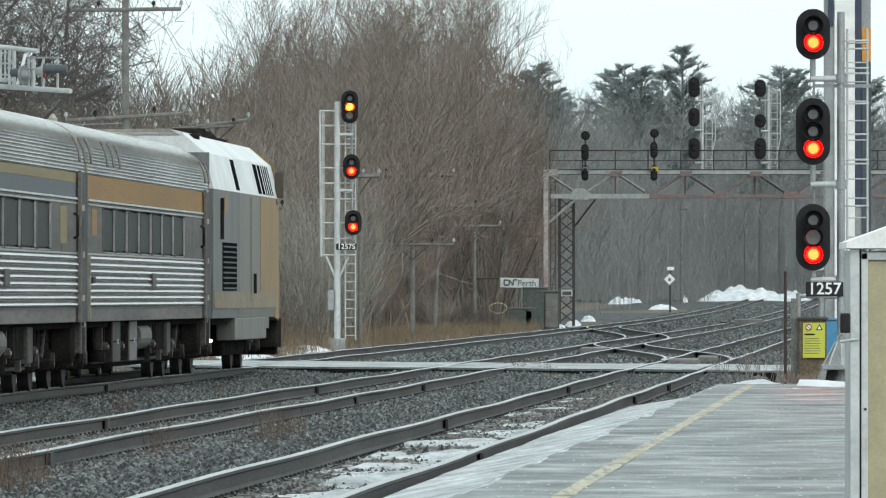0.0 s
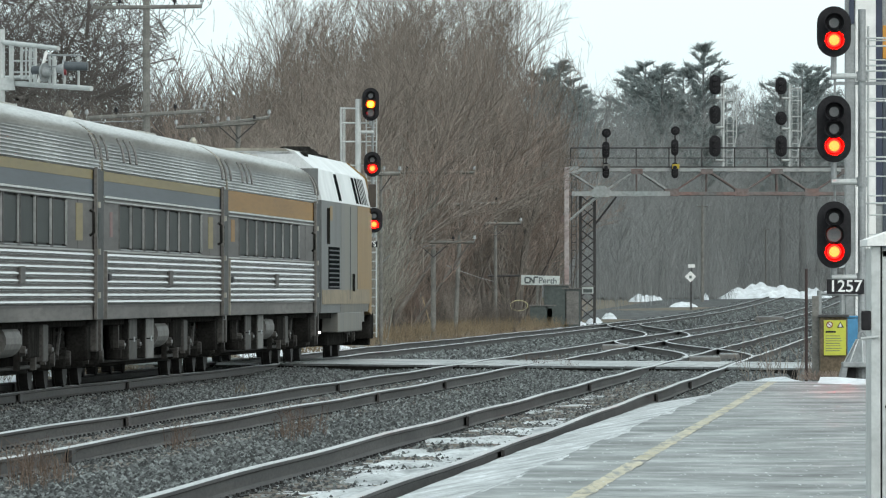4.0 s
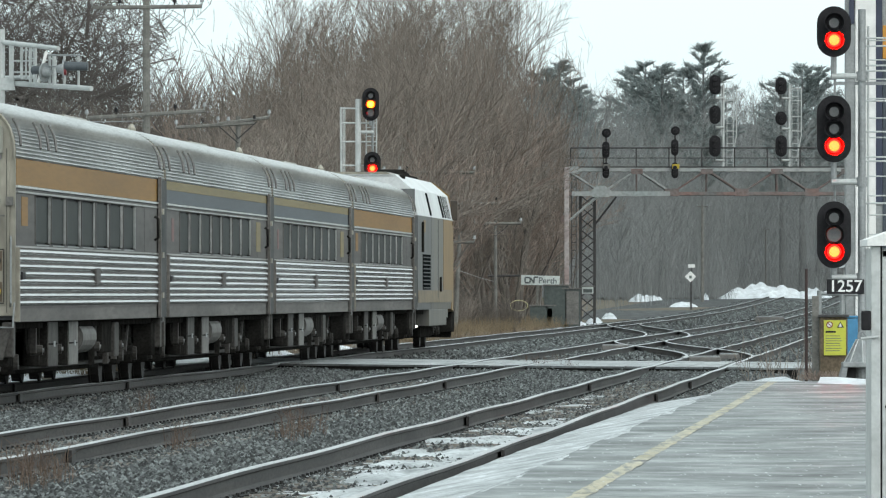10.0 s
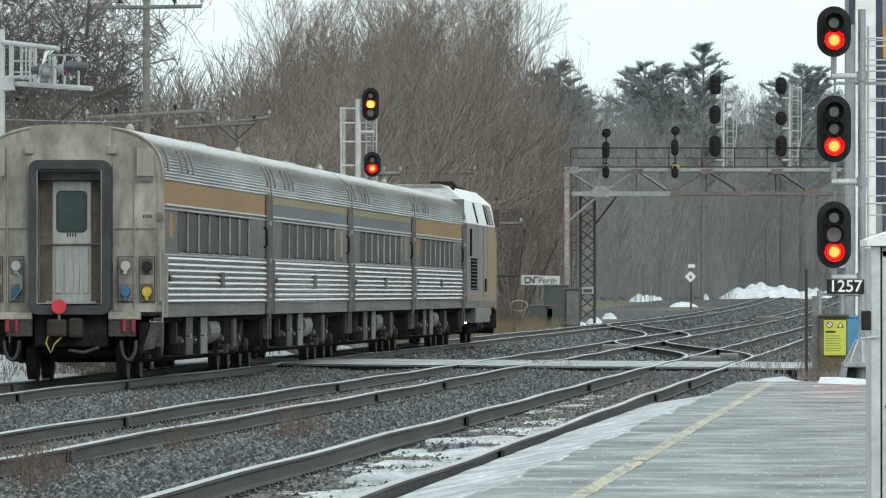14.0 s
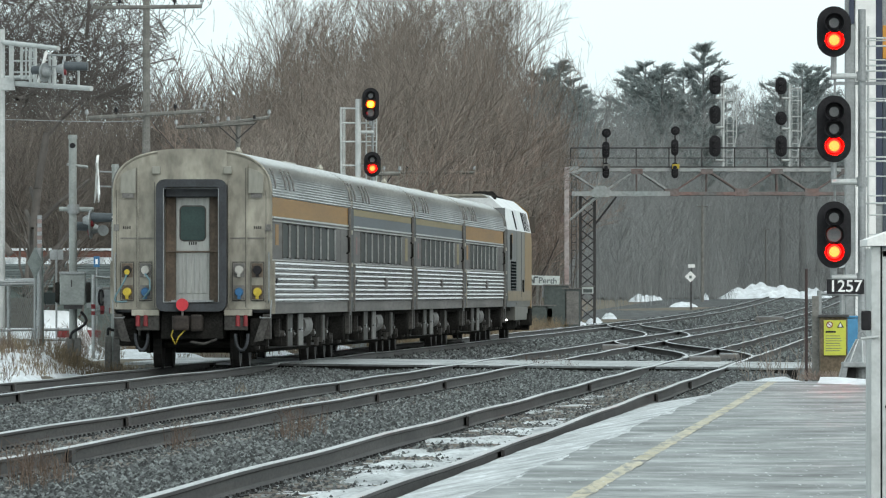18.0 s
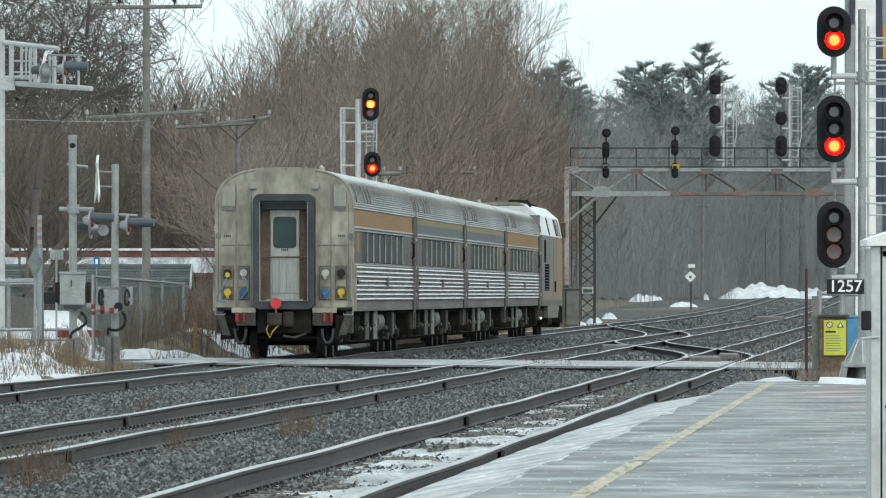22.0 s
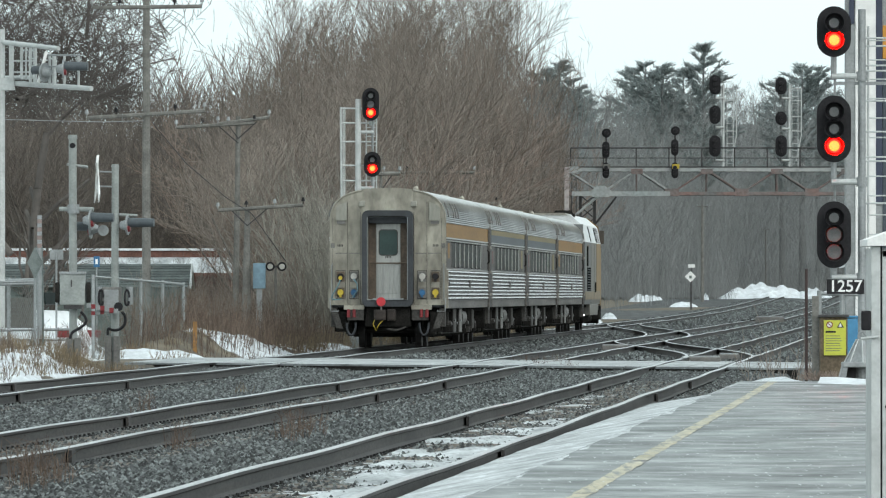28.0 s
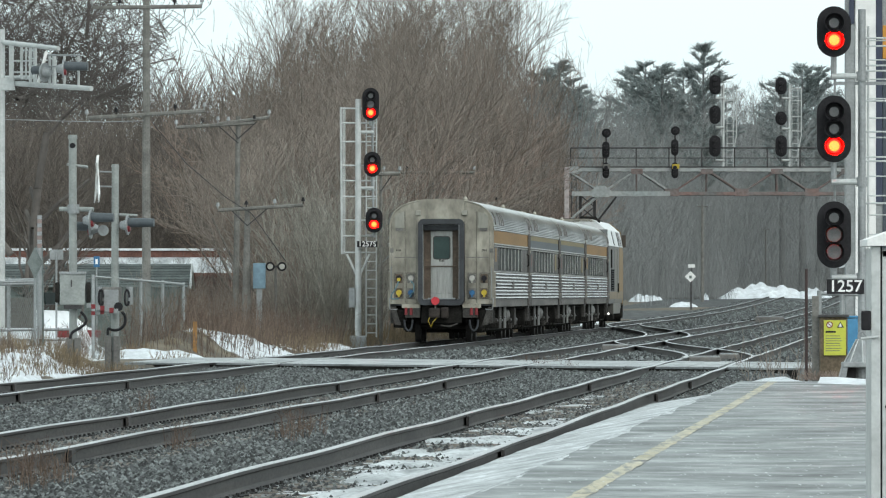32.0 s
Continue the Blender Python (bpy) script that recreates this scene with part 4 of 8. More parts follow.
        part("coupler", cp, mat("rusty_coupler_iron", (0.036, 0.028, 0.023), 0.8, 0.2, vary=0.4, scale=5, fine=30), car, "rusty knuckle coupler")
        part("coupler_pocket", bx(-0.6, 0.6, face - 0.05, face + 0.6, 0.55, 1.1, 0.04), UNDER, car)
        pts = [(-0.3, out_ - 0.2, 0.8), (-0.36, out_ - 0.22, 0.62), (-0.28, out_ - 0.22, 0.45), (-0.22, out_ - 0.22, 0.6), (-0.1, out_ - 0.2, 0.72)]
        part("uncoupling_rope", bent(pts, 0.013, 5), YELLOW, car, "frayed yellow rope")
        part("cross_hose", bent([(0.0, out_ - 0.1, 0.5), (0.25, out_ - 0.12, 0.46), (0.5, out_ - 0.1, 0.55)], 0.026, 6), UNDERGREY, car)


# ---- the locomotive ----
def locomotive(m):
    lo = thing("locomotive", m, "grey and ochre diesel locomotive with a silver-white cab roof", "locomotive")
    L = 21.0
    # lower body in three colour lengths, tapering nose
    low = [(-1.55, 1.02), (-1.57, 1.3), (-1.57, 3.35), (1.57, 3.35), (1.57, 1.3), (1.55, 1.02)]
    part("rear_body", extrude(low, 0.35, 7.0, True), LOCOGREY, lo, "grey painted body side")
    part("middle_body", extrude([(x * 1.003, z) for x, z in low], 7.0, 17.4, True), LOCOMIX, lo, "streaked grey and ochre body side")
    part("rear_roof", extrude([(-1.0, 4.30), (-0.8, 4.42), (0.8, 4.42), (1.0, 4.30)], 0.35, 13.2, True), STEELEND, lo, "dusty beige-grey roof hump")
    part("cab_roof", extrude([(-1.574, 3.352), (-1.42, 4.0), (-1.0, 4.36), (1.0, 4.36), (1.42, 4.0), (1.574, 3.352)], 0.35, 18.3, True), LOCOWHITE, lo, "silver-white cab upper side")
    bm = bmesh.new()
    secs = [(17.4, 1.574, 1.0, 3.352), (18.6, 1.56, 0.95, 3.352), (20.2, 1.40, 0.9, 3.0), (20.9, 1.15, 0.9, 2.6)]
    rows = [[bm.verts.new((x * w, y, z)) for x, z in ((-1, z0), (-1, z1 - 0.15), (-0.92, z1), (0.92, z1), (1, z1 - 0.15), (1, z0))] for y, w, z0, z1 in secs]
    for a, b in zip(rows, rows[1:]):
        for i in range(6):
            bm.faces.new((a[i], a[(i + 1) % 6], b[(i + 1) % 6], b[i]))
    bm.faces.new(rows[0][::-1])
    bm.faces.new(rows[-1])
    bmesh.ops.recalc_face_normals(bm, faces=bm.faces)
    part("nose", bm, LOCOYELLOW, lo, "dirty ochre nose")
    bm = bmesh.new()
    secs = [(18.305, 1.574, 1.0, 4.36), (18.9, 1.5, 0.95, 4.2), (19.9, 1.32, 0.8, 3.30)]
    rows = [[bm.verts.new(v) for v in ((-w, y, 3.10), (-w * 0.93, y, max(3.15, zt - 0.34)), (-w * wt * 0.66, y, zt), (w * wt * 0.66, y, zt), (w * 0.93, y, max(3.15, zt - 0.34)), (w, y, 3.10))] for y, w, wt, zt in secs]
    for a, b in zip(rows, rows[1:]):
        for i in range(6):
            bm.faces.new((a[i], a[(i + 1) % 6], b[(i + 1) % 6], b[i]))
    bm.faces.new(rows[0][::-1])
    bm.faces.new(rows[-1])
    bmesh.ops.recalc_face_normals(bm, faces=bm.faces)
    part("windscreen_hood", bm, LOCOYELLOW, lo, "sloping ochre windscreen hood")
    for s in (-1, 1):
        part("side_stripe", bx(s * 1.577 - 0.004, s * 1.577 + 0.004, 0.5, 17.39, 1.2, 1.50), LOCOBELT, lo, "dirty ochre lower belt")
        part("nose_panel", bx(s * 1.578 - 0.004, s * 1.578 + 0.004, 12.9, 17.39, 1.51, 3.34), LOCOYELLOW, lo, "ochre panel towards the nose")
        gr = part("side_grille", bx(s * 1.575 - 0.01, s * 1.575 + 0.01, 2.65, 6.3, 1.52, 2.40), SLITBLACK, lo, "black louvred grille")
        part("warning_patch", bx(s * 1.577 - 0.004, s * 1.577 + 0.004, 3.1, 3.9, 2.95, 3.25), LOCOYELLOW, lo)
        for k in range(9):
            part("louvre", bx(s * 1.588 - 0.004, s * 1.588 + 0.002, 2.7, 6.2, 1.55 + 0.095 * k, 1.58 + 0.095 * k), RUBBER, gr)
        up = [(s * (1.574 - 0.154 * u) + s * 0.006, 3.352 + 0.648 * u) for u in (0.06, 0.94)]
        for ya, yb, nm, lab in ((6.4, 7.35, "cab_window", "narrow black side window"), (12.6, 17.2, "louvred_window", "dark louvred cab side window")):
            d = plate([(up[0][0], up[0][1]), (up[1][0], up[1][1]), (up[1][0] - s * 0.03, up[1][1]), (up[0][0] - s * 0.03, up[0][1])], ya, yb)
            w = part(nm, d, SLITBLACK, lo, lab)
            if ya > 10:
                for k in range(6):
                    part("window_bar", plate([(up[0][0] + s * 0.006, up[0][1]), (up[1][0] + s * 0.006, up[1][1]), (up[1][0], up[1][1]), (up[0][0], up[0][1])], ya + (0.95, 1.95, 2.55, 3.15, 3.75, 4.3)[k], ya + (1.12, 2.1, 2.7, 3.3, 3.9, 4.5)[k]), LOCOWHITE, w)
        part("mirror", bx(*sorted((s * 1.52, s * 1.70)), 17.9, 17.98, 3.36, 3.88, 0.02), mat("brown_mirror_back", (0.055, 0.042, 0.03), 0.6), lo, "brown-backed rear-view mirror")
        part("handrail", tb((s * 1.60, 2.2, 2.45), (s * 1.60, 2.2, 3.2), 0.035), UNDER, lo, "dark vertical handrail")
        part("handrail", tb((s * 1.60, 11.1, 1.47), (s * 1.60, 11.1, 1.85), 0.03), UNDER, lo)
        part("panel_seam", bx(s * 1.58 - 0.006, s * 1.58 + 0.004, 10.2, 10.26, 1.3, 3.3), RUBBER, lo)
        part("corner_skirt", bx(*sorted((s * 1.2, s * 1.55)), 6.3, 15.0, 0.60, 1.02, 0.02), LOCOMIX, lo, "dirty grey skirt between the trucks")
        part("skirt_end", plate([(s * 1.2, 0.8), (s * 1.55, 0.8), (s * 1.55, 1.02), (s * 1.2, 1.02)], 15.0, 15.8), LOCOMIX, lo)
        part("step_well", bx(*sorted((s * 1.15, s * 1.5)), 19.0, 20.3, 0.40, 0.98, 0.03), UNDER, lo)
    part("exhaust_housing", bx(-0.1, 0.85, 7.5, 14.2, 4.33, 4.46, 0.05), UNDER, lo, "sooty exhaust housing")
    for ya, r_, zt in ((8.6, 0.34, 4.54), (10.0, 0.42, 4.60), (11.6, 0.40, 4.57), (13.2, 0.34, 4.55)):
        part("exhaust_port", tb((0.4, ya, 4.43), (0.4, ya, zt), r_, r_ * 0.75, 14), UNDER, lo, "sooty round exhaust port")
    for ya in (4.4, 6.1):
        part("roof_fan", tb((0, ya, 4.40), (0, ya, 4.47), 0.6, 0.6, 20), UNDERGREY, lo)
    part("rear_vent", bx(0.4, 1.1, 2.0, 3.4, 4.2, 4.36, 0.02), UNDER, lo)
    part("horn", tb((0.3, 14.2, 4.5), (0.3, 15.0, 4.52), 0.05, 0.11, 10), STEELEND, lo)
    part("fuel_tank", bx(-1.3, 1.3, 6.9, 12.4, 0.3, 1.0, 0.08), UNDER, lo)
    part("underframe", bx(-1.4, 1.4, 0.4, 20.0, 0.9, 1.04), UNDER, lo)
    part("pilot", plate([(-1.4, 0.25), (1.4, 0.25), (1.45, 0.95), (-1.45, 0.95)], 20.0, 20.6), UNDER, lo, "black pilot plate below the nose")
    part("front_coupler", bx(-0.15, 0.15, 20.6, 21.3, 0.75, 1.0, 0.04), UNDER, lo)
    part("rear_wall", bx(-1.5, 1.5, 0.25, 0.36, 1.05, 4.0), LOCOGREY, lo)
    part("lamp_bracket", bx(1.42, 1.52, 0.02, 0.3, 0.55, 1.04, 0.01), UNDERGREY, lo)
    part("side_lamp", tb((1.5, 0.12, 0.62), (1.56, 0.1, 0.62), 0.026, 0.024, 12), glow("white_marker_light", (1, 0.95, 0.9), 6), lo, "small lit white ground light")
    bogie(lo, 3.7, 2.75)
    bogie(lo, 17.0, 2.75)
    return lo


def advance(t):
    """Distance of the train's tail along y at t seconds."""
    return 65.53 + 6.2477 * t + 0.001376 * t * t + 0.0002573 * t ** 3


TURN = -math.degrees(math.atan(TRAIN[1]))


def on_track(y):
    return pose(cx(TRAIN, y), y, 0, 0, 0, TURN)


tail_coach = coach(True, on_track(advance(0)), "stainless passenger coach with ochre band and open tail end")
coach_2 = coach(False, on_track(advance(0) + 25.9), "stainless passenger coach with slate-blue and yellow bands")
coach_3 = copy_thing(coach_2, on_track(advance(0) + 51.8))
coach_4 = coach(True, on_track(advance(0) + 77.7), "stainless passenger coach with ochre band behind the locomotive")
loco = locomotive(on_track(advance(0) + 103.6))
VEHICLES = [(tail_coach, 0.0), (coach_2, 25.9), (coach_3, 51.8), (coach_4, 77.7), (loco, 103.6)]

# ---- signals ----
LENS_ROWS = []


def lens_disc(bm, cy, cz, r, lit_mi):
    """A turning lens: a lit dome towards -y and a dark face towards +y."""
    tube(bm, (0, cy - 0.008, cz), (0, cy + 0.012, cz), r + 0.0102, r + 0.0102, 28, 0)
    tube(bm, (0, cy - 0.062, cz), (0, cy - 0.0081, cz), r * 0.9, r + 0.006, 28, lit_mi)
    tube(bm, (0, cy - 0.078, cz), (0, cy - 0.0621, cz), r * 0.4, r * 0.82, 28, lit_mi + 1)
    tube(bm, (0, cy - 0.0625, cz), (0, cy - 0.0621, cz), r * 0.89, r * 0.89, 28, lit_mi)


def signal_head(parent, cx_, cz, lenses, states, steady=(), y=-0.05):
    """A black oval head. lenses: 2 or 3; states: one of 'off', 'red', 'amber' for each, from the top down."""
    h = {2: 0.76, 3: 1.0}[lenses]
    hd = part("signal_head", plate(stadium(0.51, h, 12), -0.02, 0.02), BLACK, parent, "black oval signal head with round lenses")
    hd.matrix_basis = pose(cx_, y, cz)
    part("rear_case", bx(-0.12, 0.12, 0.02, 0.26, -h / 2 + 0.1, h / 2 - 0.1, 0.03), BLACK, hd)
    out = []
    for i in range(lenses):
        zc = (0.255 * (lenses - 1) / 2) - 0.255 * i
        # hood: closed tunnel, flared so its lit inside stands for bloom round the lens
        bm = bmesh.new()
        n = 28
        ring = []
        for yy, r in ((-0.021, 0.122), (-0.22, 0.150), (-0.22, 0.146), (-0.021, 0.117)):
            ring.append([bm.verts.new((r * math.cos(a), yy, zc + r * math.sin(a))) for a in [math.radians(-89 + 358 * k / n) for k in range(n + 1)]])
        for a, b in zip(ring, ring[1:]):
            for k in range(n):
                bm.faces.new((a[k], a[k + 1], b[k + 1], b[k]))
        bmesh.ops.recalc_face_normals(bm, faces=bm.faces)
        part("hood", bm, BLACK, hd)
        bm = bmesh.new()
        if states[i] == "off":
            tube(bm, (0, -0.06, zc), (0, -0.022, zc), 0.074, 0.08, 24)
            part("lens", bm, LENSOFF, hd, "round grey unlit lens")
        else:
            lens_disc(bm, 0, 0, 0.098, 1)
            mats = [LENSOFF, REDLAMP, REDCORE] if states[i] == "red" else [LENSOFF, AMBERLAMP, AMBERCORE]
            ln = part("lens", bm, mats, hd, "glowing %s signal lens" % states[i])
            ln.matrix_basis = pose(0, -0.034 if i in steady else -0.065, zc)
            # Black ring added to stop glow leaking round a turned lens.
            rg = bmesh.new()
            rows_ = [[rg.verts.new((q_ * math.cos(a), yy, zc + q_ * math.sin(a))) for a in [2 * math.pi * k / 28 for k in range(28)]] for q_, yy in ((0.110, -0.07), (0.115, -0.07), (0.115, -0.021), (0.110, -0.021))]
            for i2 in range(3):
                for k in range(28):
                    rg.faces.new((rows_[i2][k], rows_[i2][(k + 1) % 28], rows_[i2 + 1][(k + 1) % 28], rows_[i2 + 1][k]))
            bmesh.ops.recalc_face_normals(rg, faces=rg.faces)
            if i in steady:
                rg.free()
            else:
                part("barrel", rg, BLACK, hd)
            out.append(ln)
    part("barrel_bracket", tb((0, 0.1, -h / 2 - 0.14), (0, 0.1, -h / 2 + 0.05), 0.045, 0.045), GALV, hd)
    return out


def turn_rows(lens, flips, lit):
    """Rows that turn a lens by half a turn at each time in flips; lit: whether it starts lit."""
    loc = lens.location.copy()
    a = 0 if lit else 180
    rows = [(0.0, pose(*loc, 0, 0, a))]
    for t in flips:
        for k in range(4):
            rows.append((t + k / FPS, pose(*loc, 0, 0, a + 60 * k)))
        a += 180
    rows.append((32.0, pose(*loc, 0, 0, a)))
    LENS_ROWS.append((lens, rows))


def ladder(parent, x0, x1, y, z0, z1, step=0.28, r=0.016, mt=None):
    mt = mt or GALVWHITE
    ld = part("ladder", tb((x0, y, z0), (x0, y, z1), r), mt, parent, "pale steel ladder")
    part("ladder_rail", tb((x1, y, z0), (x1, y, z1), r), mt, ld)
    z = z0 + step / 2
    first = None
    while z < z1:
        if first is None:
            first = part("rung", tb((x0, y, z), (x1, y, z), r * 0.7, r * 0.7, 6), mt, ld)
            zf = z
        else:
            share(first, "rung", pose(0, 0, z - zf))
        z += step
    return ld


def letter(text, x, z, y, size, material, parent, name="lettering"):
    cu = bpy.data.curves.new(name, "FONT")
    cu.body, cu.size, cu.align_x, cu.align_y, cu.extrude = text, size, "CENTER", "CENTER", 0.003
    cu.offset = size * 0.012
    ob = bpy.data.objects.new(name, cu)
    scene.collection.objects.link(ob)
    me = bpy.data.meshes.new_from_object(ob)
    bpy.data.objects.remove(ob)
    me.materials.append(material)
    o = new(name, me)
    o.parent = parent
    o.matrix_basis = pose(x, y, z, 90, 0, 0)
    return o


# Platform-end signal mast.
SM = thing("signal_mast", pose(6.26, 141, 0.12), "tall galvanised signal mast with three black heads", "railway signal", "signal masts")
part("mast", tb((0, 0, 0.55), (0, 0, 5.55), 0.062, 0.058, 14), GALV, SM, "galvanised steel mast")
base = bmesh.new()
tube(base, (0, 0, 0.28), (0, 0, 0.62), 0.25, 0.07, 8)
part("cast_base", base, GALV, SM, "flared cast mast base")
for a in range(8):
    c, s = math.cos(a * math.pi / 4), math.sin(a * math.pi / 4)
    part("base_rib", tb((0.26 * c, 0.26 * s, 0.28), (0.08 * c, 0.08 * s, 0.62), 0.012, 0.012, 4), GALVWHITE, SM)
part("base_plate", bx(-0.3, 0.3, -0.3, 0.3, 0.20, 0.28, 0.01), GALV, SM)
for sx in (-1, 1):
    part("pedestal_leg", plate([(sx * 0.22, 0.21), (sx * 0.30, 0.21), (sx * 0.36, -0.02), (sx * 0.26, -0.02)], -0.28, 0.28), GALV, SM)
part("pedestal_web", bx(-0.28, 0.28, -0.02, 0.02, 0.02, 0.2), DARKSTEEL, SM)
part("mast_foot", tb((0, 0, -0.02), (0, 0, 0.22), 0.1, 0.1, 12), GALV, SM)


def zf(y, dist):
    return 1.42 - (y - 520) * dist / F


HX = -0.42
L1 = signal_head(SM, HX, 3.945 + 1.50 - 0.23, 2, ["off", "red"], (1,))
L2 = signal_head(SM, HX, 3.84 - 0.08, 3, ["off", "off", "red"], (2,))
L3 = signal_head(SM, HX, 2.31 - 0.12 - 0.01, 3, ["off", "amber", "red"])
for z in (4.67 - 0.12, 3.09 - 0.12, 1.66 - 0.12):
    part("bracket_arm", tb((HX - 0.03, 0.03, z), (0.08, 0.0, z), 0.042, 0.05, 12), GALVWHITE, SM, "pale round bracket arm")
    part("arm_clamp", tb((0, 0, z - 0.07), (0, 0, z + 0.07), 0.085, 0.085, 14), GALV, SM)
    part("head_post", tb((HX, 0.05, z - 0.05), (HX, 0.05, z + 0.26), 0.045, 0.045, 10), GALV, SM)
part("conduit", tb((HX + 0.02, 0.12, 1.6), (HX + 0.02, 0.12, 5.2), 0.018), GALV, SM)
npl = part("number_plate", bx(-0.53, 0.03, -0.1, -0.08, 1.295, 1.515, 0.01), BLACK, SM, "black plate with white signal number")
letter("1257", -0.25, 1.405, -0.106, 0.25, WHITE, npl, "digits")
ladder(SM, 0.10, 0.40, 0.10, 0.3, 5.3, 0.29)
for z in (5.24, 5.12, 4.83, 4.75, 4.30, 3.84, 3.46, 3.4, 2.77, 2.05):
    part("standoff", tb((0.0, 0.02, z - 0.12), (0.42, 0.02, z - 0.12), 0.014, 0.014, 6), GALVWHITE, SM)
part("stay_plate", bx(-0.42, 0.45, 0.06, 0.10, 4.42, 4.47), GALV, SM)
turn_rows(L3[1], [18.82], True)
FLASH = [19.02, 19.53]
for k in range(20, 32):
    FLASH += [k + 0.02, k + 0.53]
turn_rows(L3[0], FLASH, False)

# The mast across the road, beside the train's track.
D2 = 285.0
LM = thing("signal_mast", pose((634 - 784) * D2 / F, D2, 0.1), "slender grey signal mast with ladder and three black heads", "railway signal", "signal masts")
part("mast", tb((0, 0, 0), (0, 0, 7.2), 0.10, 0.085, 14), GALVWHITE, LM, "pale tubular steel mast")
part("foot", bx(-0.25, 0.25, -0.25, 0.25, -0.4, 0.05, 0.03), GALV, LM)
q = D2 / F
M1 = signal_head(LM, 22 * q, zf(185, D2) - 0.1, 3, ["off", "amber", "red"])
M2 = signal_head(LM, 25 * q, zf(291, D2) - 0.1, 2, ["off", "red"], (1,))
M3 = signal_head(LM, 28 * q, zf(390, D2) - 0.1, 2, ["off", "red"], (1,))
for zy in (234, 333):
    z = zf(zy, D2) - 0.1
    part("bracket_arm", tb((-0.1, 0, z), (27 * q, 0, z), 0.05, 0.045, 10), GALVWHITE, LM, "pale bracket arm")
    part("head_post", tb((26 * q, 0.05, z - 0.1), (26 * q, 0.05, z + 0.4), 0.05, 0.05), GALV, LM)
part("head_pipe", tb((27 * q, 0.12, zf(420, D2)), (25 * q, 0.12, zf(220, D2)), 0.035), GALV, LM)
ladder(LM, -27 * q, -24 * q + 0.0, 0.05, zf(450, D2) - 0.1, zf(190, D2) - 0.1, 40, 0.02)
cage = part("work_cage", tb((-29 * q, 0.0, zf(450, D2) - 0.1), (-31 * q, 0.0, zf(190, D2) - 0.1), 0.03), GALVWHITE, LM, "pale handrail cage round the mast")
for zy in (192, 218, 251, 293, 320, 348, 390, 418, 447):
    part("cage_bar", tb((-30 * q, 0, zf(zy, D2) - 0.1), (32 * q, 0.2, zf(zy, D2) - 0.1), 0.024, 0.024, 6), GALVWHITE, cage)
for sx in (-1, 1):
    part("cage_stay", tb((sx * 20 * q, 0, zf(450, D2) - 0.1), (sx * 4 * q, 0, zf(485, D2) - 0.1), 0.035), GALVWHITE, LM)
ladder(LM, 14 * q, 32 * q, 0.3, 0.0, zf(210, D2) - 0.1, 0.27, 0.022)
npl = part("number_plate", bx(-2 * q, 34 * q, -0.22, -0.2, zf(438, D2) - 0.1, zf(427, D2) - 0.1), BLACK, LM, "black plate with white signal number")
letter("1257S", 16 * q, zf(432.5, D2) - 0.1, -0.226, 0.22, WHITE, npl, "digits")
part("equipment_case", bx(-0.28, -0.1, -0.1, 0.1, 0.9, 1.5, 0.01), GALV, LM)
turn_rows(M1[0], [22.72], True)
turn_rows(M1[1], [22.72], False)


def at(bx_, by_, d):
    """The place at distance d in the direction (bx_, by_), as sighted from the camera's stand."""
    return ((bx_ - 784) * d / F, d, 1.42 - (by_ - 520) * d / F)


def ux(b, d):
    return (b - 784) * d / F


# ---- sleepers, fastenings and loose ballast stones ----
for tr, track, sep in zip(TRACKS, (TRAIN, MIDDLE, NEAR), (0, 60, 150)):
    tie = bx(-1.28, 1.28, -0.11, 0.11, -0.33, -0.174, 0.012)
    me = bpy.data.meshes.new("sleeper")
    tie.to_mesh(me)
    tie.free()
    me.materials.append(TIMBER)
    y = 56.0
    n = 0
    while y < 175:
        if n < 210:
            o = new("sleeper", me)
            o.parent = tr
            o.matrix_basis = pose(cx(track, y), y, 0.004 * math.sin(y * 7), 0, 0, TURN)
        y += 0.55
        n += 1
    # tie plates and rail anchors, joined
    segs = []
    y = 56.0
    v, f = [], []
    while y < 300:
        for s in (-0.754, 0.754):
            for d in (-1, 1):
                x = cx(track, y) + s + d * 0.094
                b = len(v)
                for w_, l_, z0, z1 in ((0.05, 0.09, -0.19, -0.168), (0.0145, 0.06, -0.20, -0.146)):
                    b = len(v)
                    for zz in (z0, z1):
                        v += [(x - w_, y - l_, zz), (x + w_, y - l_, zz), (x + w_, y + l_, zz), (x - w_, y + l_, zz)]
                    f += [(b, b + 1, b + 5, b + 4), (b + 1, b + 2, b + 6, b + 5), (b + 2, b + 3, b + 7, b + 6), (b + 3, b, b + 4, b + 7), (b + 4, b + 5, b + 6, b + 7)]
        y += 0.55
    tagged(raw("rail_fastenings", v, f, FASTENING, tr), kind="stuff")
    for y, s in ((88, 0.754), (112, -0.754), (137, 0.754), (152, -0.754), (156, 0.754)):
        bm = bmesh.new()
        for d in (-1, 1):
            box(bm, cx(track, y) + s + d * 0.034 - 0.016, cx(track, y) + s + d * 0.034 + 0.016, y - 0.45, y + 0.45, -0.15, -0.032)
        part("joint_bar", bm, RAILSIDE, tr, "rusty bolted joint bar")


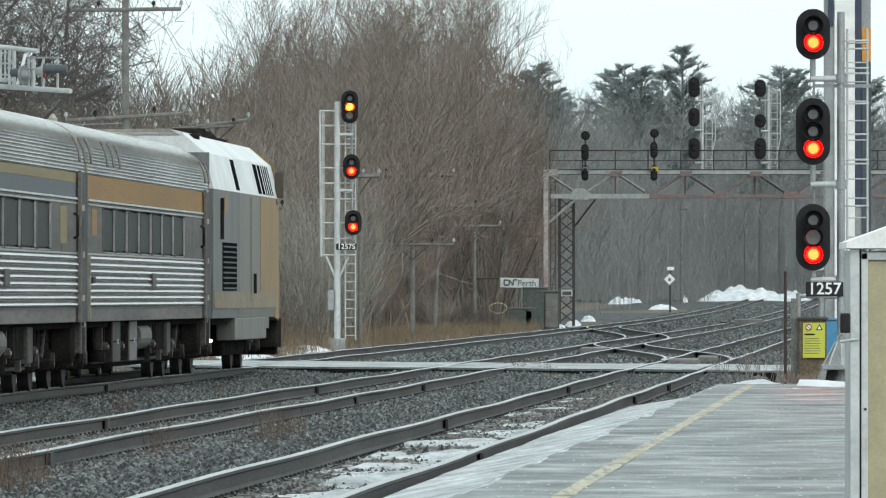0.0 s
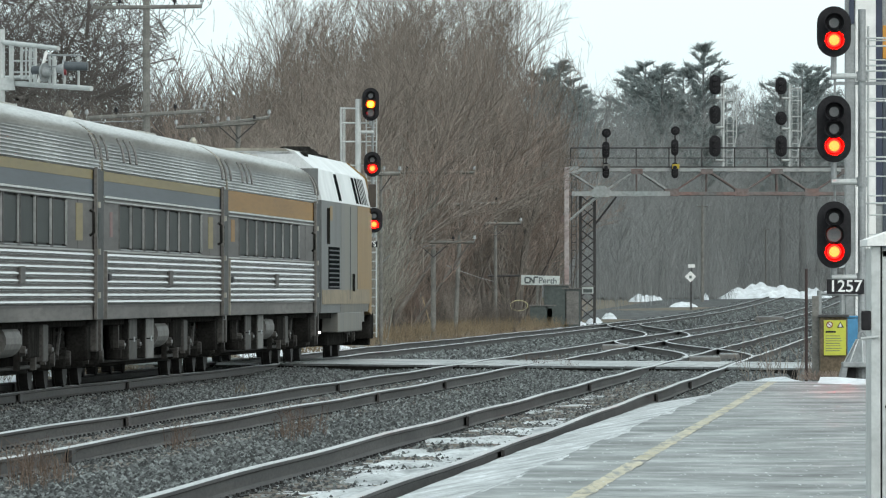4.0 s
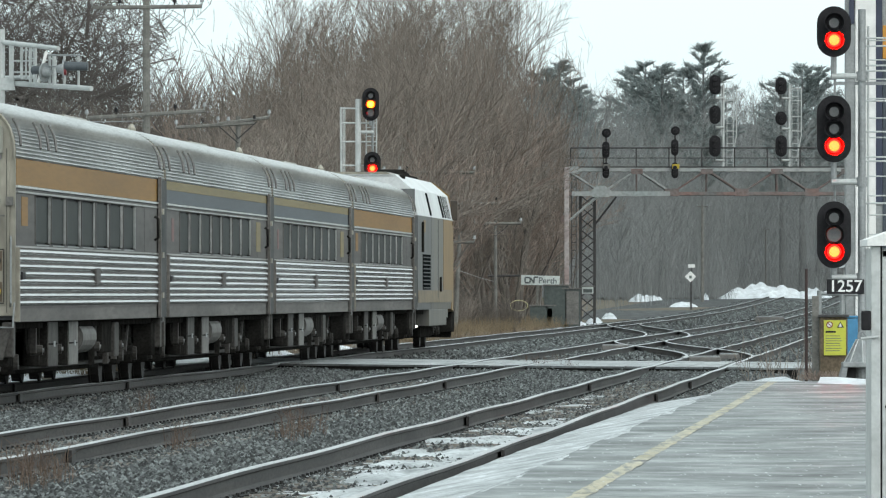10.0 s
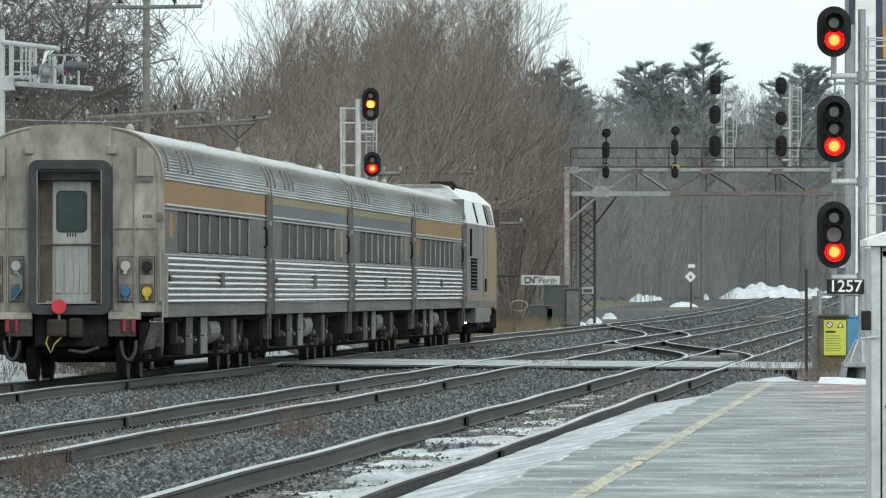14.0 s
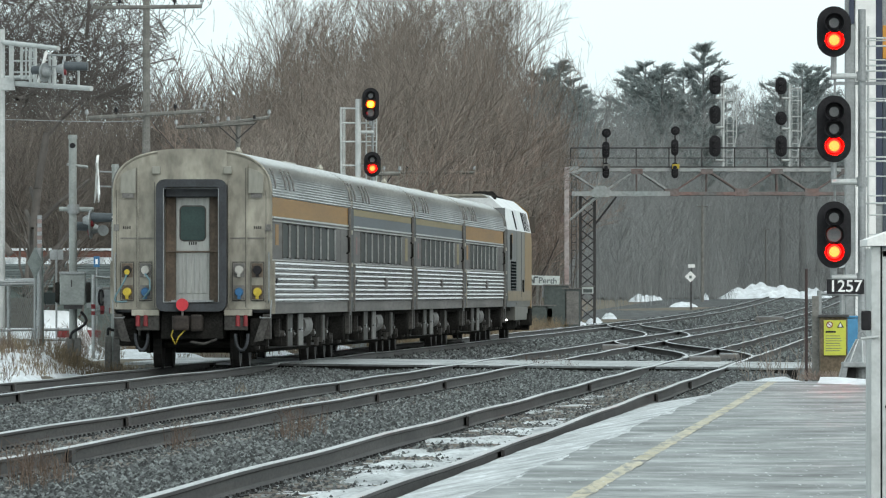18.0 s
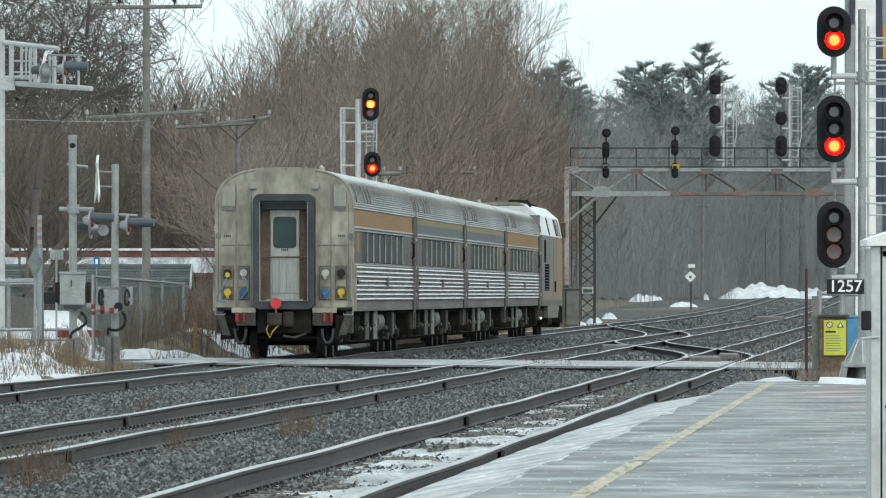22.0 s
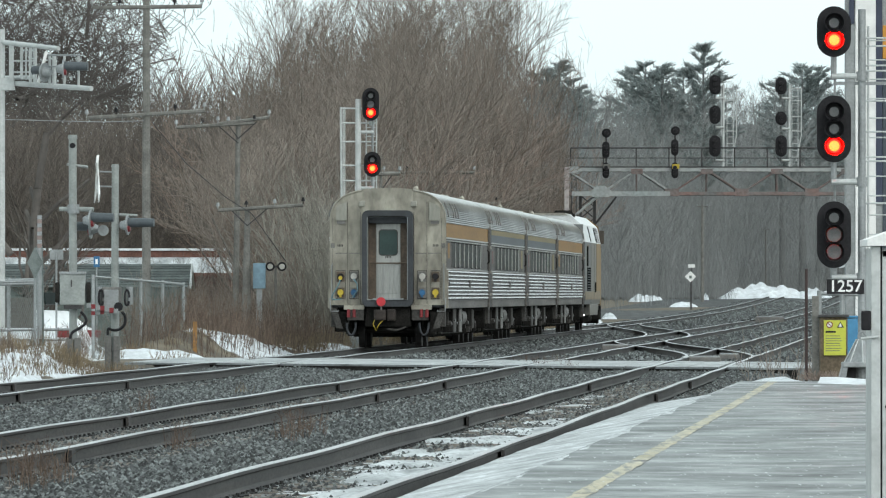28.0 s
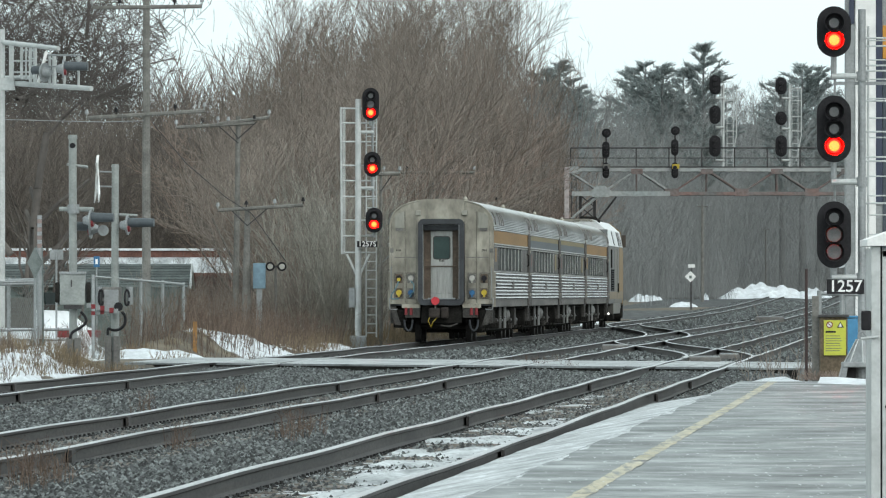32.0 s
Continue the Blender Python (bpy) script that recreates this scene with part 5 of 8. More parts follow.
def stones(count, y0, y1, seed, size):
    rs = np.random.RandomState(seed)
    y = y0 + (y1 - y0) * rs.rand(count) ** 1.5
    left, right = TRAIN[0] + TRAIN[1] * y - 2.7, NEAR[0] + NEAR[1] * y + 1.9
    x = left + (right - left) * rs.rand(count)
    keep = np.ones(count, bool)
    d = np.full(count, 9.0)
    for c, m in (TRAIN, MIDDLE, NEAR):
        o = x - (c + m * y)
        d = np.minimum(d, np.abs(o))
        keep &= np.abs(np.abs(o) - 0.754) > 0.075
        keep &= ~((np.abs(o) < 0.62) & (rs.rand(count) < 0.45))
    ne = 194.0 - 1.13 * (x + 4.1)
    keep &= ~((y > ne - 0.4) & (y < ne + 16.4))
    x, y, d = x[keep], y[keep], d[keep]
    n = len(x)
    z = -0.185 + 0.1 * np.clip((y - ne[keep] + 13) / 13, 0, 1) * (y < ne[keep] + 18) - 0.05 * np.maximum(0, d - 1.3) - 0.004 * (d < 0.7) + np.where(y > 430, 4.2e-6 * (y - 430) ** 2, 0)
    r = size * (0.55 + 0.9 * rs.rand(n, 1))
    base = np.array([[1, 0, 0], [0, 1, 0], [-1, 0, 0], [0, -1, 0], [0, 0, 1], [0, 0, -1]], float)
    a = rs.rand(n) * 6.28
    v = base[None] * (0.6 + 0.8 * rs.rand(n, 6, 1)) * r[:, None]
    v[:, :, 2] *= 0.9
    c, s = np.cos(a)[:, None], np.sin(a)[:, None]
    vx, vy = v[:, :, 0] * c - v[:, :, 1] * s, v[:, :, 0] * s + v[:, :, 1] * c
    t = rs.rand(n, 1) - 0.5
    v = np.stack([vx + x[:, None], vy + y[:, None], v[:, :, 2] + vx * t + z[:, None] + r * (0.1 + 0.7 * rs.rand(n, 1))], 2).reshape(-1, 3)
    tri = np.array([[0, 1, 4], [1, 2, 4], [2, 3, 4], [3, 0, 4]])
    f = (np.arange(n)[:, None, None] * 6 + tri[None]).reshape(-1, 3)
    return v, f


for seed, (n, y0, y1, sz) in enumerate(((190000, 52, 196, 0.0215), (56000, 198, 420, 0.042), (30000, 420, 900, 0.06))):
    tagged(quick("ballast_stones", *stones(n, y0, y1, seed + 5, sz), STONE), "loose angular grey ballast stones round the sleepers", "stones", "", "stuff")

# Point machines and boards at the junction.
for b_, e_, d, w in ((1240, 638, 214, 0.9), (1090, 600, 262, 0.8), (1290, 628, 224, 0.5), (1362, 567, 500, 1.5)):
    x, y, z = at(b_, e_, d)
    pm = thing("point_machine", pose(x, y, -0.2 if d < 400 else 0), "low grey point machine case beside the rails", "point machine", "point machines")
    part("case", bx(-w / 2, w / 2, -0.3, 0.3, -0.1, 0.18, 0.03), BOXGREY, pm)
    part("lid", bx(-w / 2 + 0.03, w / 2 - 0.03, -0.25, 0.25, 0.18, 0.21, 0.01), GALV, pm)
    part("rod", tb((-w, 0.1, 0.02), (-w / 2, 0.1, 0.02), 0.025), UNDER, pm)

# ---- bare trees ----
def grow(rng, segs, p, d, length, r, level, droop, spread, kids):
    n = 4 if level > 1 else 3
    step = length / n
    pts = [p]
    for k in range(n):
        d = (d + Vector((rng.gauss(0, 0.13), rng.gauss(0, 0.13), rng.gauss(0, 0.08) - droop * (k + 1) * 0.10))).normalized()
        q = p + d * step
        r1 = r * (1 - 0.62 / n)
        segs.append((*p, *q, r, r1))
        p, r = q, r1
        pts.append(p)
        if level > 0:
            for _ in range(kids[level]):
                if k == 0 and rng.random() < 0.5 and level > 1:
                    continue
                a = rng.uniform(0, 6.283)
                ax = d.orthogonal().normalized()
                ax.rotate(Matrix.Rotation(a, 3, d))
                nd = (d * (1 - spread[level]) + ax * spread[level] + Vector((0, 0, 0.25 - droop * 0.5))).normalized()
                grow(rng, segs, p - d * step * rng.random() * 0.8, nd, length * rng.uniform(0.42, 0.68), max(r * 0.55, 0.006), level - 1, droop, spread, kids)
    return segs


tops = {}


def bare_tree(seed, height, label, stems=1, droop=0.0, levels=3, kids=(0, 2, 2, 2), spread=(0.5, 0.55, 0.55, 0.5), r0=None, mt=None, category="tree", name="bare_tree", thick=1.0, floor_z=None, reach=None, bark=None):
    rng = random.Random(seed)
    tr = thing(name, pose(0, 0, 0), label, category)
    trunk, crown = [], []
    for k in range(stems):
        a = rng.uniform(0, 6.283)
        lean = 0.0 if stems == 1 else rng.uniform(0.08, 0.42)
        d = Vector((math.cos(a) * lean, math.sin(a) * lean, 1)).normalized()
        segs = grow(rng, [], Vector((math.cos(a) * lean, math.sin(a) * lean, -0.5)), d, height * (0.62 if levels > 1 else 0.9) * rng.uniform(0.8, 1.1), (r0 or height * 0.014) / (stems ** 0.35), levels, droop, spread, kids)
        trunk.append([s for s in segs if s[6] > 0.035 * thick] or segs[:4])
        crown += [s for s in segs if s[6] <= 0.035 * thick]
    if floor_z is not None:
        trunk = [[s for s in stem if s[2] > floor_z or math.hypot(s[3], s[4]) < 1.6] for stem in trunk]
        crown = [s for s in crown if min(s[2], s[5]) > floor_z + 1.6 * noise.noise((s[0] * 0.6, s[1] * 0.6, 1.0)) + rng.uniform(-0.5, 0.5)]
    if reach is not None:
        crown = [s for s in crown if math.hypot(s[3], s[4]) < reach * (1 + 0.35 * noise.noise((s[0] * 0.5, s[1] * 0.5, s[2] * 0.5)))]
        trunk = [[s for s in stem if math.hypot(s[3], s[4]) < reach] for stem in trunk]
    tops[tr] = max(s[5] for s in crown + [q for stem in trunk for q in stem])
    for stem in trunk:
        if stem:
            quick("trunk", *prisms(stem, 6), bark or BARK, tr)
    s = np.array(crown)
    s[:, 6:8] = np.maximum(s[:, 6:8], 0.0085 * thick)
    quick("crown", *prisms(s, 3), mt or TWIG, tr, "fine bare twigs")
    return tr


FOREST = []


def plant(src, places, group):
    """Puts the tree at the first place and copies of it at the others: rows of x, y, z, turn, size."""
    for i, (x, y, z, a, sc) in enumerate(places):
        m = pose(x, y, z, 0, 0, a) @ Matrix.Scale(sc, 4)
        if i == 0:
            src.matrix_basis = m
            src["group"] = group
            FOREST.append(src)
        else:
            c = copy_thing(src, m)
            c.scale = (sc, sc, sc)
            FOREST.append(c)


rng = random.Random(11)
KINDS = [bare_tree(21 + k, 10.5, "slender bare grey-brown tree in the trackside thicket", 2, 0.0, 3, (0, 3, 2, 2), (0.5, 0.45, 0.42, 0.38), 0.11, (TWIGDARK, TWIGDARK, TWIGRED, TWIG)[k], thick=1.25) for k in range(4)]
spots = [[] for _ in KINDS]
for i in range(92):
    d = rng.uniform(310, 620) if i % 5 else rng.uniform(440, 520)
    lim = cx(TRAIN, d) - 6.0
    x = lim - rng.random() ** 1.3 * (lim + 0.052 * d) if lim > -0.052 * d else lim - rng.random() * 6
    b = 784 + x * F / d
    if b < 470 and d < 445 or 725 < b < 840 and d < 440 or b > 930:
        continue
    # lower tops where open sky shows between the tree groups
    tall = (520 - (95 if b < 300 else 135 if b < 480 else 70 if b < 540 else 10 if b < 760 else 130)) * d / F + 1.6
    tall *= rng.uniform(0.8, 1.0)
    if b > 820:
        tall = min(tall, (520 - 190) * d / F * rng.uniform(0.75, 1.0) + 1.4)
    kk = i % 2 if b < 470 else 2 + i % 2
    spots[kk].append((x, d, -0.3 + rise(d), rng.uniform(0, 360), max(0.3, min(1.8, tall / tops[KINDS[kk]]))))
for src, sp in zip(KINDS, spots):
    plant(src, sp, "bare trees of the thicket")

SHRUBS = [bare_tree(61 + k, 4.2, "dense bare reddish-brown shrub beside the railway", 11, -0.05, 2, (0, 3, 2), (0.5, 0.35, 0.3), 0.06, (TWIG, TWIGRED, TWIGDARK)[k], "shrub", "bare_shrub") for k in range(3)]
spots = [[] for _ in SHRUBS]
for i in range(66):
    d = rng.uniform(292, 460) if i % 3 else rng.uniform(275, 330)
    lim = cx(TRAIN, d) - 4.6
    x = lim - rng.random() * max(3.0, lim + 0.05 * d)
    sb = 784 + x * F / d
    if sb < 245 and d < 430 or 735 < sb < 830 and d < 420:
        continue
    spots[i % 2].append((x, d, -0.3 + rise(d), rng.uniform(0, 360), rng.uniform(0.75, 1.5) if sb > 470 else rng.uniform(0.35, 0.6)))
for b, d, sc in ((270, 300, 0.35), (340, 270, 0.3), (300, 265, 0.28), (440, 300, 0.6), (520, 300, 0.7), (560, 298, 0.6), (40, 417, 0.75), (75, 418, 0.6), (120, 416, 0.8), (165, 417, 0.65), (215, 418, 0.8), (250, 416, 0.7), (300, 417, 0.75), (335, 415, 0.65), (372, 417, 0.8), (405, 416, 0.8), (430, 414, 0.85), (812, 398, 0.5), (800, 415, 0.55), (826, 420, 0.55), (788, 416, 0.6), (858, 405, 0.5), (880, 408, 0.45), (842, 400, 0.38), (905, 415, 0.35)):
    spots[2 if d > 413 or b > 830 else int(b) % 2].append((ux(b, d), d, -0.35, b * 3.0, sc * 1.05 if d > 413 and b < 500 else sc))
for src, sp in zip(SHRUBS, spots):
    plant(src, sp, "bare shrubs beside the railway")

# Large spreading trees behind the thicket, and the drooping one near the road.
for k, (b, d, h) in enumerate(((700, 455, 16.0), (730, 470, 18.0), (800, 480, 12.5), (690, 520, 19), (590, 480, 14.5), (640, 500, 17), (815, 500, 11.5), (745, 445, 16.5))):
    t = bare_tree(91 + k, h, "tall spreading bare tree with arching grey branches", 4, 0.02, 4, (0, 2, 2, 2, 2), (0.5, 0.5, 0.42, 0.36, 0.34), 0.22, TWIG, thick=0.8, reach=6.0)
    t.matrix_basis = pose(ux(b, d), d, 0, 0, 0, 70 * k)
    t["group"] = "tall spreading trees"
for k, (b, d, h) in enumerate(((862, 470, 18.5), (905, 476, 17.0))):
    t = bare_tree(201 + k, h, "tall spreading bare tree with arching grey branches", 5, 0.0, 4, (0, 2, 2, 2, 1), (0.5, 0.42, 0.4, 0.36, 0.34), 0.24, TWIG, thick=0.85, floor_z=10.0 if k == 0 else 11.0, reach=4.6 if k == 0 else 3.4)
    t.matrix_basis = pose(ux(b, d), d, 0, 0, 0, 90 * k)
    t["group"] = "tall spreading trees"
t = bare_tree(133, 16.5, "old bare tree with heavy limbs and drooping twigs", 1, 0.30, 4, (0, 4, 3, 3, 3), (0.5, 0.6, 0.6, 0.6, 0.6), 0.36, TWIGBLACK, name="drooping_tree", thick=1.0, floor_z=7.2, reach=8.0, bark=TWIGBLACK)
t.matrix_basis = pose(ux(-120, 272), 272, -0.3, 0, 0, 35)
t = bare_tree(137, 12.6, "old bare tree with heavy limbs and drooping twigs", 1, 0.30, 4, (0, 4, 3, 3, 3), (0.5, 0.6, 0.6, 0.6, 0.6), 0.22, TWIGBLACK, name="drooping_tree", thick=1.0, floor_z=7.4, reach=3.3, bark=TWIGBLACK)
t.matrix_basis = pose(ux(70, 284), 284, -0.3, 0, 0, 120)

t = bare_tree(139, 15.5, "old bare tree with heavy limbs and drooping twigs", 1, 0.34, 4, (0, 3, 3, 3, 3), (0.5, 0.6, 0.6, 0.6, 0.6), 0.3, TWIGBLACK, name="drooping_tree", thick=1.0, floor_z=8.9, reach=4.8, bark=TWIGBLACK)
t.matrix_basis = pose(ux(-30, 276), 276, -0.3, 0, 0, 210)

# Slender pale saplings at the foot of the thicket, and two darker trunks by the road.
SAPS = [bare_tree(151 + k, 7.0, "slender pale-barked sapling at the thicket's edge", 3, 0.0, 2, (0, 2, 2), (0.5, 0.34, 0.3), 0.05, PALEBARK, name="sapling", thick=0.9, bark=PALEBARK) for k in range(3)]
spots = [[] for _ in SAPS]
for i in range(34):
    d = rng.uniform(294, 322)
    b = rng.uniform(515, 650) if i % 4 else rng.uniform(655, 760)
    x = min(ux(b, d), cx(TRAIN, d) - 4.2)
    spots[i % 3].append((x, d, -0.3, rng.uniform(0, 360), rng.uniform(0.55, 1.05)))
for src, sp in zip(SAPS, spots):
    plant(src, sp, "pale saplings of the thicket")
for k, (b, d, h) in enumerate(((46, 300, 9.5), (78, 304, 8.5), (545, 330, 7.5))):
    t = bare_tree(181 + k, h, "dark-trunked bare tree behind the level crossing", 1, 0.0, 3, (0, 3, 2, 2), (0.5, 0.5, 0.5, 0.45), 0.13, TWIGDARK, thick=1.0, bark=TWIGBLACK)
    t.matrix_basis = pose(ux(b, d), d, -0.3, 0, 0, 50 * k)
    t["group"] = "dark trees behind the crossing"

# A thick brown belt of young trees behind, too dense to count.
tb_ = random.Random(77)
seg = []
for i in range(1050):
    d = tb_.uniform(520, 640)
    x = cx(TRAIN, d) - 9 - tb_.random() * (cx(TRAIN, d) - 9 + 0.055 * d)
    h = (520 - (tb_.uniform(115, 280) if x * F / d < -290 else tb_.uniform(20, 270) if x * F / d < -30 else tb_.uniform(140, 300))) * d / F + 1.2
    stem = [Vector((x, d, -0.4))]
    for k in range(4):
        q = stem[-1] + Vector((tb_.gauss(0, 0.2), tb_.gauss(0, 0.2), h * 0.24))
        seg.append((*stem[-1], *q, 0.05 * (1 - k * 0.2), 0.05 * (0.8 - k * 0.18)))
        stem.append(q)
    for k in range(20):
        u = tb_.uniform(0.1, 1.0)
        j = min(3, int(u * 4))
        o = stem[j].lerp(stem[j + 1], u * 4 - j)
        a = tb_.uniform(0, 6.283)
        ln = h * tb_.uniform(0.12, 0.26) * (1.2 - 0.5 * u)
        e = o + Vector((math.cos(a) * ln * 0.5, math.sin(a) * ln * 0.5, ln))
        seg.append((*o, *e, 0.022, 0.012))
        for _ in range(2):
            w = o.lerp(e, tb_.uniform(0.3, 1))
            a2 = tb_.uniform(0, 6.283)
            seg.append((*w, *(w + Vector((math.cos(a2) * ln * 0.3, math.sin(a2) * ln * 0.3, ln * 0.5))), 0.015, 0.008))
tagged(quick("young_wood", *prisms(seg, 3), TWIGDARK), "dense grey-brown belt of bare young trees", "woods", "", "stuff")

# Pines standing above the far woods.
def pine(seed, h):
    """A white pine: whorls of upswept limbs with brushes of needles, flat-topped and open."""
    rng = random.Random(seed)
    t = thing("pine_tree", pose(0, 0, 0), "pine rising above the far woods, its colour paled for haze", "tree", "far pines")
    quick("trunk", *prisms([(0, 0, -1, 0, 0, h * 0.55, 0.4, 0.28), (0, 0, h * 0.55, 0, 0, h - 0.3, 0.28, 0.05)], 6), HAZEBARK, t)
    seg = []
    z = h * 0.42
    while z < h - 0.15:
        reach = 3.9 * (1 - math.exp(-(h - z) / 3.4)) + 0.25
        for k in range(rng.randint(3, 6)):
            a = rng.uniform(0, 6.283)
            ln = reach * rng.uniform(0.45, 1.12)
            up = rng.uniform(0.3, 0.8)
            c0 = Vector((0, 0, z))
            tip = Vector((math.cos(a) * ln, math.sin(a) * ln, z + up * ln))
            seg.append((*c0, *tip, 0.05, 0.02))
            for j in range(int(10 + 17 * ln)):
                u = 0.22 + 0.78 * rng.random() ** 0.7
                c = c0.lerp(tip, u) + Vector((rng.gauss(0, 0.14), rng.gauss(0, 0.14), 0.10 * math.sin(3.1 * u)))
                e = c + Vector((math.cos(a) * 0.28 + rng.gauss(0, 0.2), math.sin(a) * 0.28 + rng.gauss(0, 0.2), rng.gauss(0.22, 0.14)))
                seg.append((*c, *e, 0.055, 0.012))
        z += rng.uniform(0.25, 0.8)
    quick("crown", *prisms(seg, 3), HAZENEEDLE, t, "layered dark needle clumps")
    return t


base_pine = [pine(3, 24.0), pine(8, 22.0), pine(14, 23.0)]
for k, (b, top, d) in enumerate(((1245, 82, 1000), (990, 110, 960), (1142, 114, 1020), (1120, 124, 1040), (1420, 116, 1020), (1448, 122, 1060), (1210, 128, 1040), (1385, 140, 1010), (1560, 120, 1040), (968, 128, 975), (1172, 116, 1000), (1015, 142, 990))):
    h = zf(top, d) - ground_z(ux(b, d), d)
    m = pose(ux(b, d), d, ground_z(ux(b, d), d), 0, 0, 40 * k)
    src = base_pine[k % 3]
    sc = h / (24.0, 22.0, 23.0)[k % 3]
    if k < 3:
        src.matrix_basis = m @ Matrix.Scale(sc, 4)
    else:
        c = copy_thing(src, m)
        c.scale = (sc, sc, sc)

# Far woods: one mass of bare trees on the rising ground, haze in their colour.
rs = random.Random(5)
seg = []
for i in range(900):
    d = rs.uniform(960, 1320) if i % 4 else rs.uniform(700, 960)
    x = rs.uniform(-20, 66) if d > 960 else cx(TRAIN, d) - 7 - rs.random() * 28
    if i % 9 == 0 and d < 960:
        x = cx(NEAR, d) + 12 + rs.random() * 20
    g = ground_z(x, d)
    h = (zf(rs.uniform(148, 215), d) - g) if d > 960 else (zf(rs.uniform(160, 330), d) - g)
    stem = [Vector((x, d, g - 0.5))]
    for k in range(5):
        q = stem[-1] + Vector((rs.gauss(0, 0.25), rs.gauss(0, 0.25), h * 0.19))
        seg.append((*stem[-1], *q, 0.021 * (1 - k * 0.1), 0.021 * (0.9 - k * 0.1)))
        stem.append(q)
    for k in range(18):
        u = rs.uniform(0.2, 1.0)
        j = min(4, int(u * 5))
        o = stem[j].lerp(stem[j + 1], u * 5 - j if u < 1 else 1)
        a = rs.uniform(0, 6.283)
        ln = h * rs.uniform(0.12, 0.24) * (1.2 - 0.55 * u)
        e = o + Vector((math.cos(a) * ln * 0.6, math.sin(a) * ln * 0.6, ln))
        seg.append((*o, *e, 0.024, 0.014))
        for _ in range(5):
            w = o.lerp(e, rs.uniform(0.2, 1))
            a2 = rs.uniform(0, 6.283)
            e2 = w + Vector((math.cos(a2) * ln * 0.4, math.sin(a2) * ln * 0.4, ln * 0.42))
            seg.append((*w, *e2, 0.016, 0.009))
# Loose fine twigs added to soften the stems as haze would.
for i in range(30000):
    d = rs.uniform(930, 1060)
    x = rs.uniform(cx(TRAIN, d) - 22, cx(NEAR, d) + 26)
    if cx(TRAIN, d) - 4 < x < cx(NEAR, d) + 4 and d < 985:
        continue
    g = ground_z(x, d)
    a = rs.uniform(0, 6.283)
    h = rs.uniform(0.8, 3.2)
    g += rs.random() ** 1.5 * 11
    seg.append((x, d, g - 0.3, x + math.cos(a) * h * 0.45, d + math.sin(a) * h * 0.45, g + h, 0.016, 0.008))
tagged(quick("far_woods", *prisms(seg, 3), HAZETWIG), "far bare woods on rising ground, greyed for haze", "woods", "", "stuff")

# ---- snow piles, grass ----
def lump(name, b, e, d, w, h, label, seed, dep=4.0, rough=1.0):
    x, y, z = at(b, e, d)
    n = 26
    v = []
    for j in range(9):
        for i in range(n + 1):
            u, t = i / n * 2 - 1, j / 8 * 2 - 1
            k = max(0.0, 1 - abs(u) ** 2.5) * max(0.0, 1 - t * t)
            v.append((x + u * w / 2, y + t * dep, z - 0.4 + (h + 0.4) * k * (0.72 + rough * (0.42 * noise.noise((u * 4 + seed, t * 2, seed)) + 0.18 * noise.noise((u * 13, t * 5, seed))))))
    f = [(r * (n + 1) + c, r * (n + 1) + c + 1, (r + 1) * (n + 1) + c + 1, (r + 1) * (n + 1) + c) for r in range(8) for c in range(n)]
    return tagged(raw(name, v, f, SNOW, smooth=True), label, "snow bank", "snow banks")


lump("snow_bank", 1145, 536, 930, 4.4, 1.25, "white ploughed snow bank beside the far tracks", 1)
lump("snow_bank", 1352, 528, 960, 10.4, 1.75, "long white ploughed snow bank beside the far tracks", 2)
lump("snow_bank", 1440, 527, 960, 4.2, 1.3, "white ploughed snow bank beside the far tracks", 3)
lump("snow_bank", 1248, 528, 940, 0.8, 0.7, "small white snow heap beside the far tracks", 4)
for b, e, d, w, h in ((1025, 568, 470, 1.0, 0.12), (990, 578, 440, 0.8, 0.1), (1052, 561, 500, 1.0, 0.1), (1078, 553, 560, 0.9, 0.1), (860, 606, 330, 0.9, 0.12), (1210, 537, 800, 2.6, 0.3), (1060, 545, 900, 1.4, 0.2), (1405, 561, 655, 1.8, 0.06), (1412, 590, 384, 1.0, 0.05), (1392, 612, 293, 0.7, 0.04), (1180, 540, 1000, 2.5, 0.15), (1320, 560, 670, 1.5, 0.05), (1120, 575, 490, 0.7, 0.04)):
    lump("snow_patch", b, e, d, w, h, "thin patch of old snow on the ballast", b, 2.5, 0.4)
sheet("snow_field", [168 + 2.0 * k for k in range(60)], lambda y: [cx(TRAIN, y) - 2.5 - 0.35 * k for k in range(34)],
      lambda x, y: ground_z(x, y) + (0.08 if y < 192 else 0.02) + 0.07 * noise.noise((x * 3.5, y * 0.9, 2.0)) + 0.10 * noise.noise((x * 0.5, y * 0.11, 31.0)) + 0.07 * noise.noise((x * 2.0, y * 0.6, 5.0)) + 0.16 * max(0.0, min(1.0, cx(TRAIN, y) - x - 4.6, (y - 206) / 6, (292 - y) / 8)) - 0.30 * max(0.0, min(1.0, (y - 211) / 5, (235 - y) / 5, 5.9 - cx(TRAIN, y) + x)) if not (190 < y < 211 and x > cx(TRAIN, y) - 4.2) else -0.6, SNOW,
      "patchy old snow on the verge by the crossing", "snow", "stuff")

gseg = []
gr = random.Random(9)


def tuft(x, y, z, n, h, sp):
    for _ in range(n):
        a = gr.uniform(0, 6.283)
        r = sp * math.sqrt(gr.random())
        p = Vector((x + r * math.cos(a), y + r * math.sin(a), z))
        q = p + Vector((gr.gauss(0, 0.25) * h, gr.gauss(0, 0.25) * h, h * gr.uniform(0.4, 1.0)))
        gseg.append((*p, *q, 0.006, 0.002))


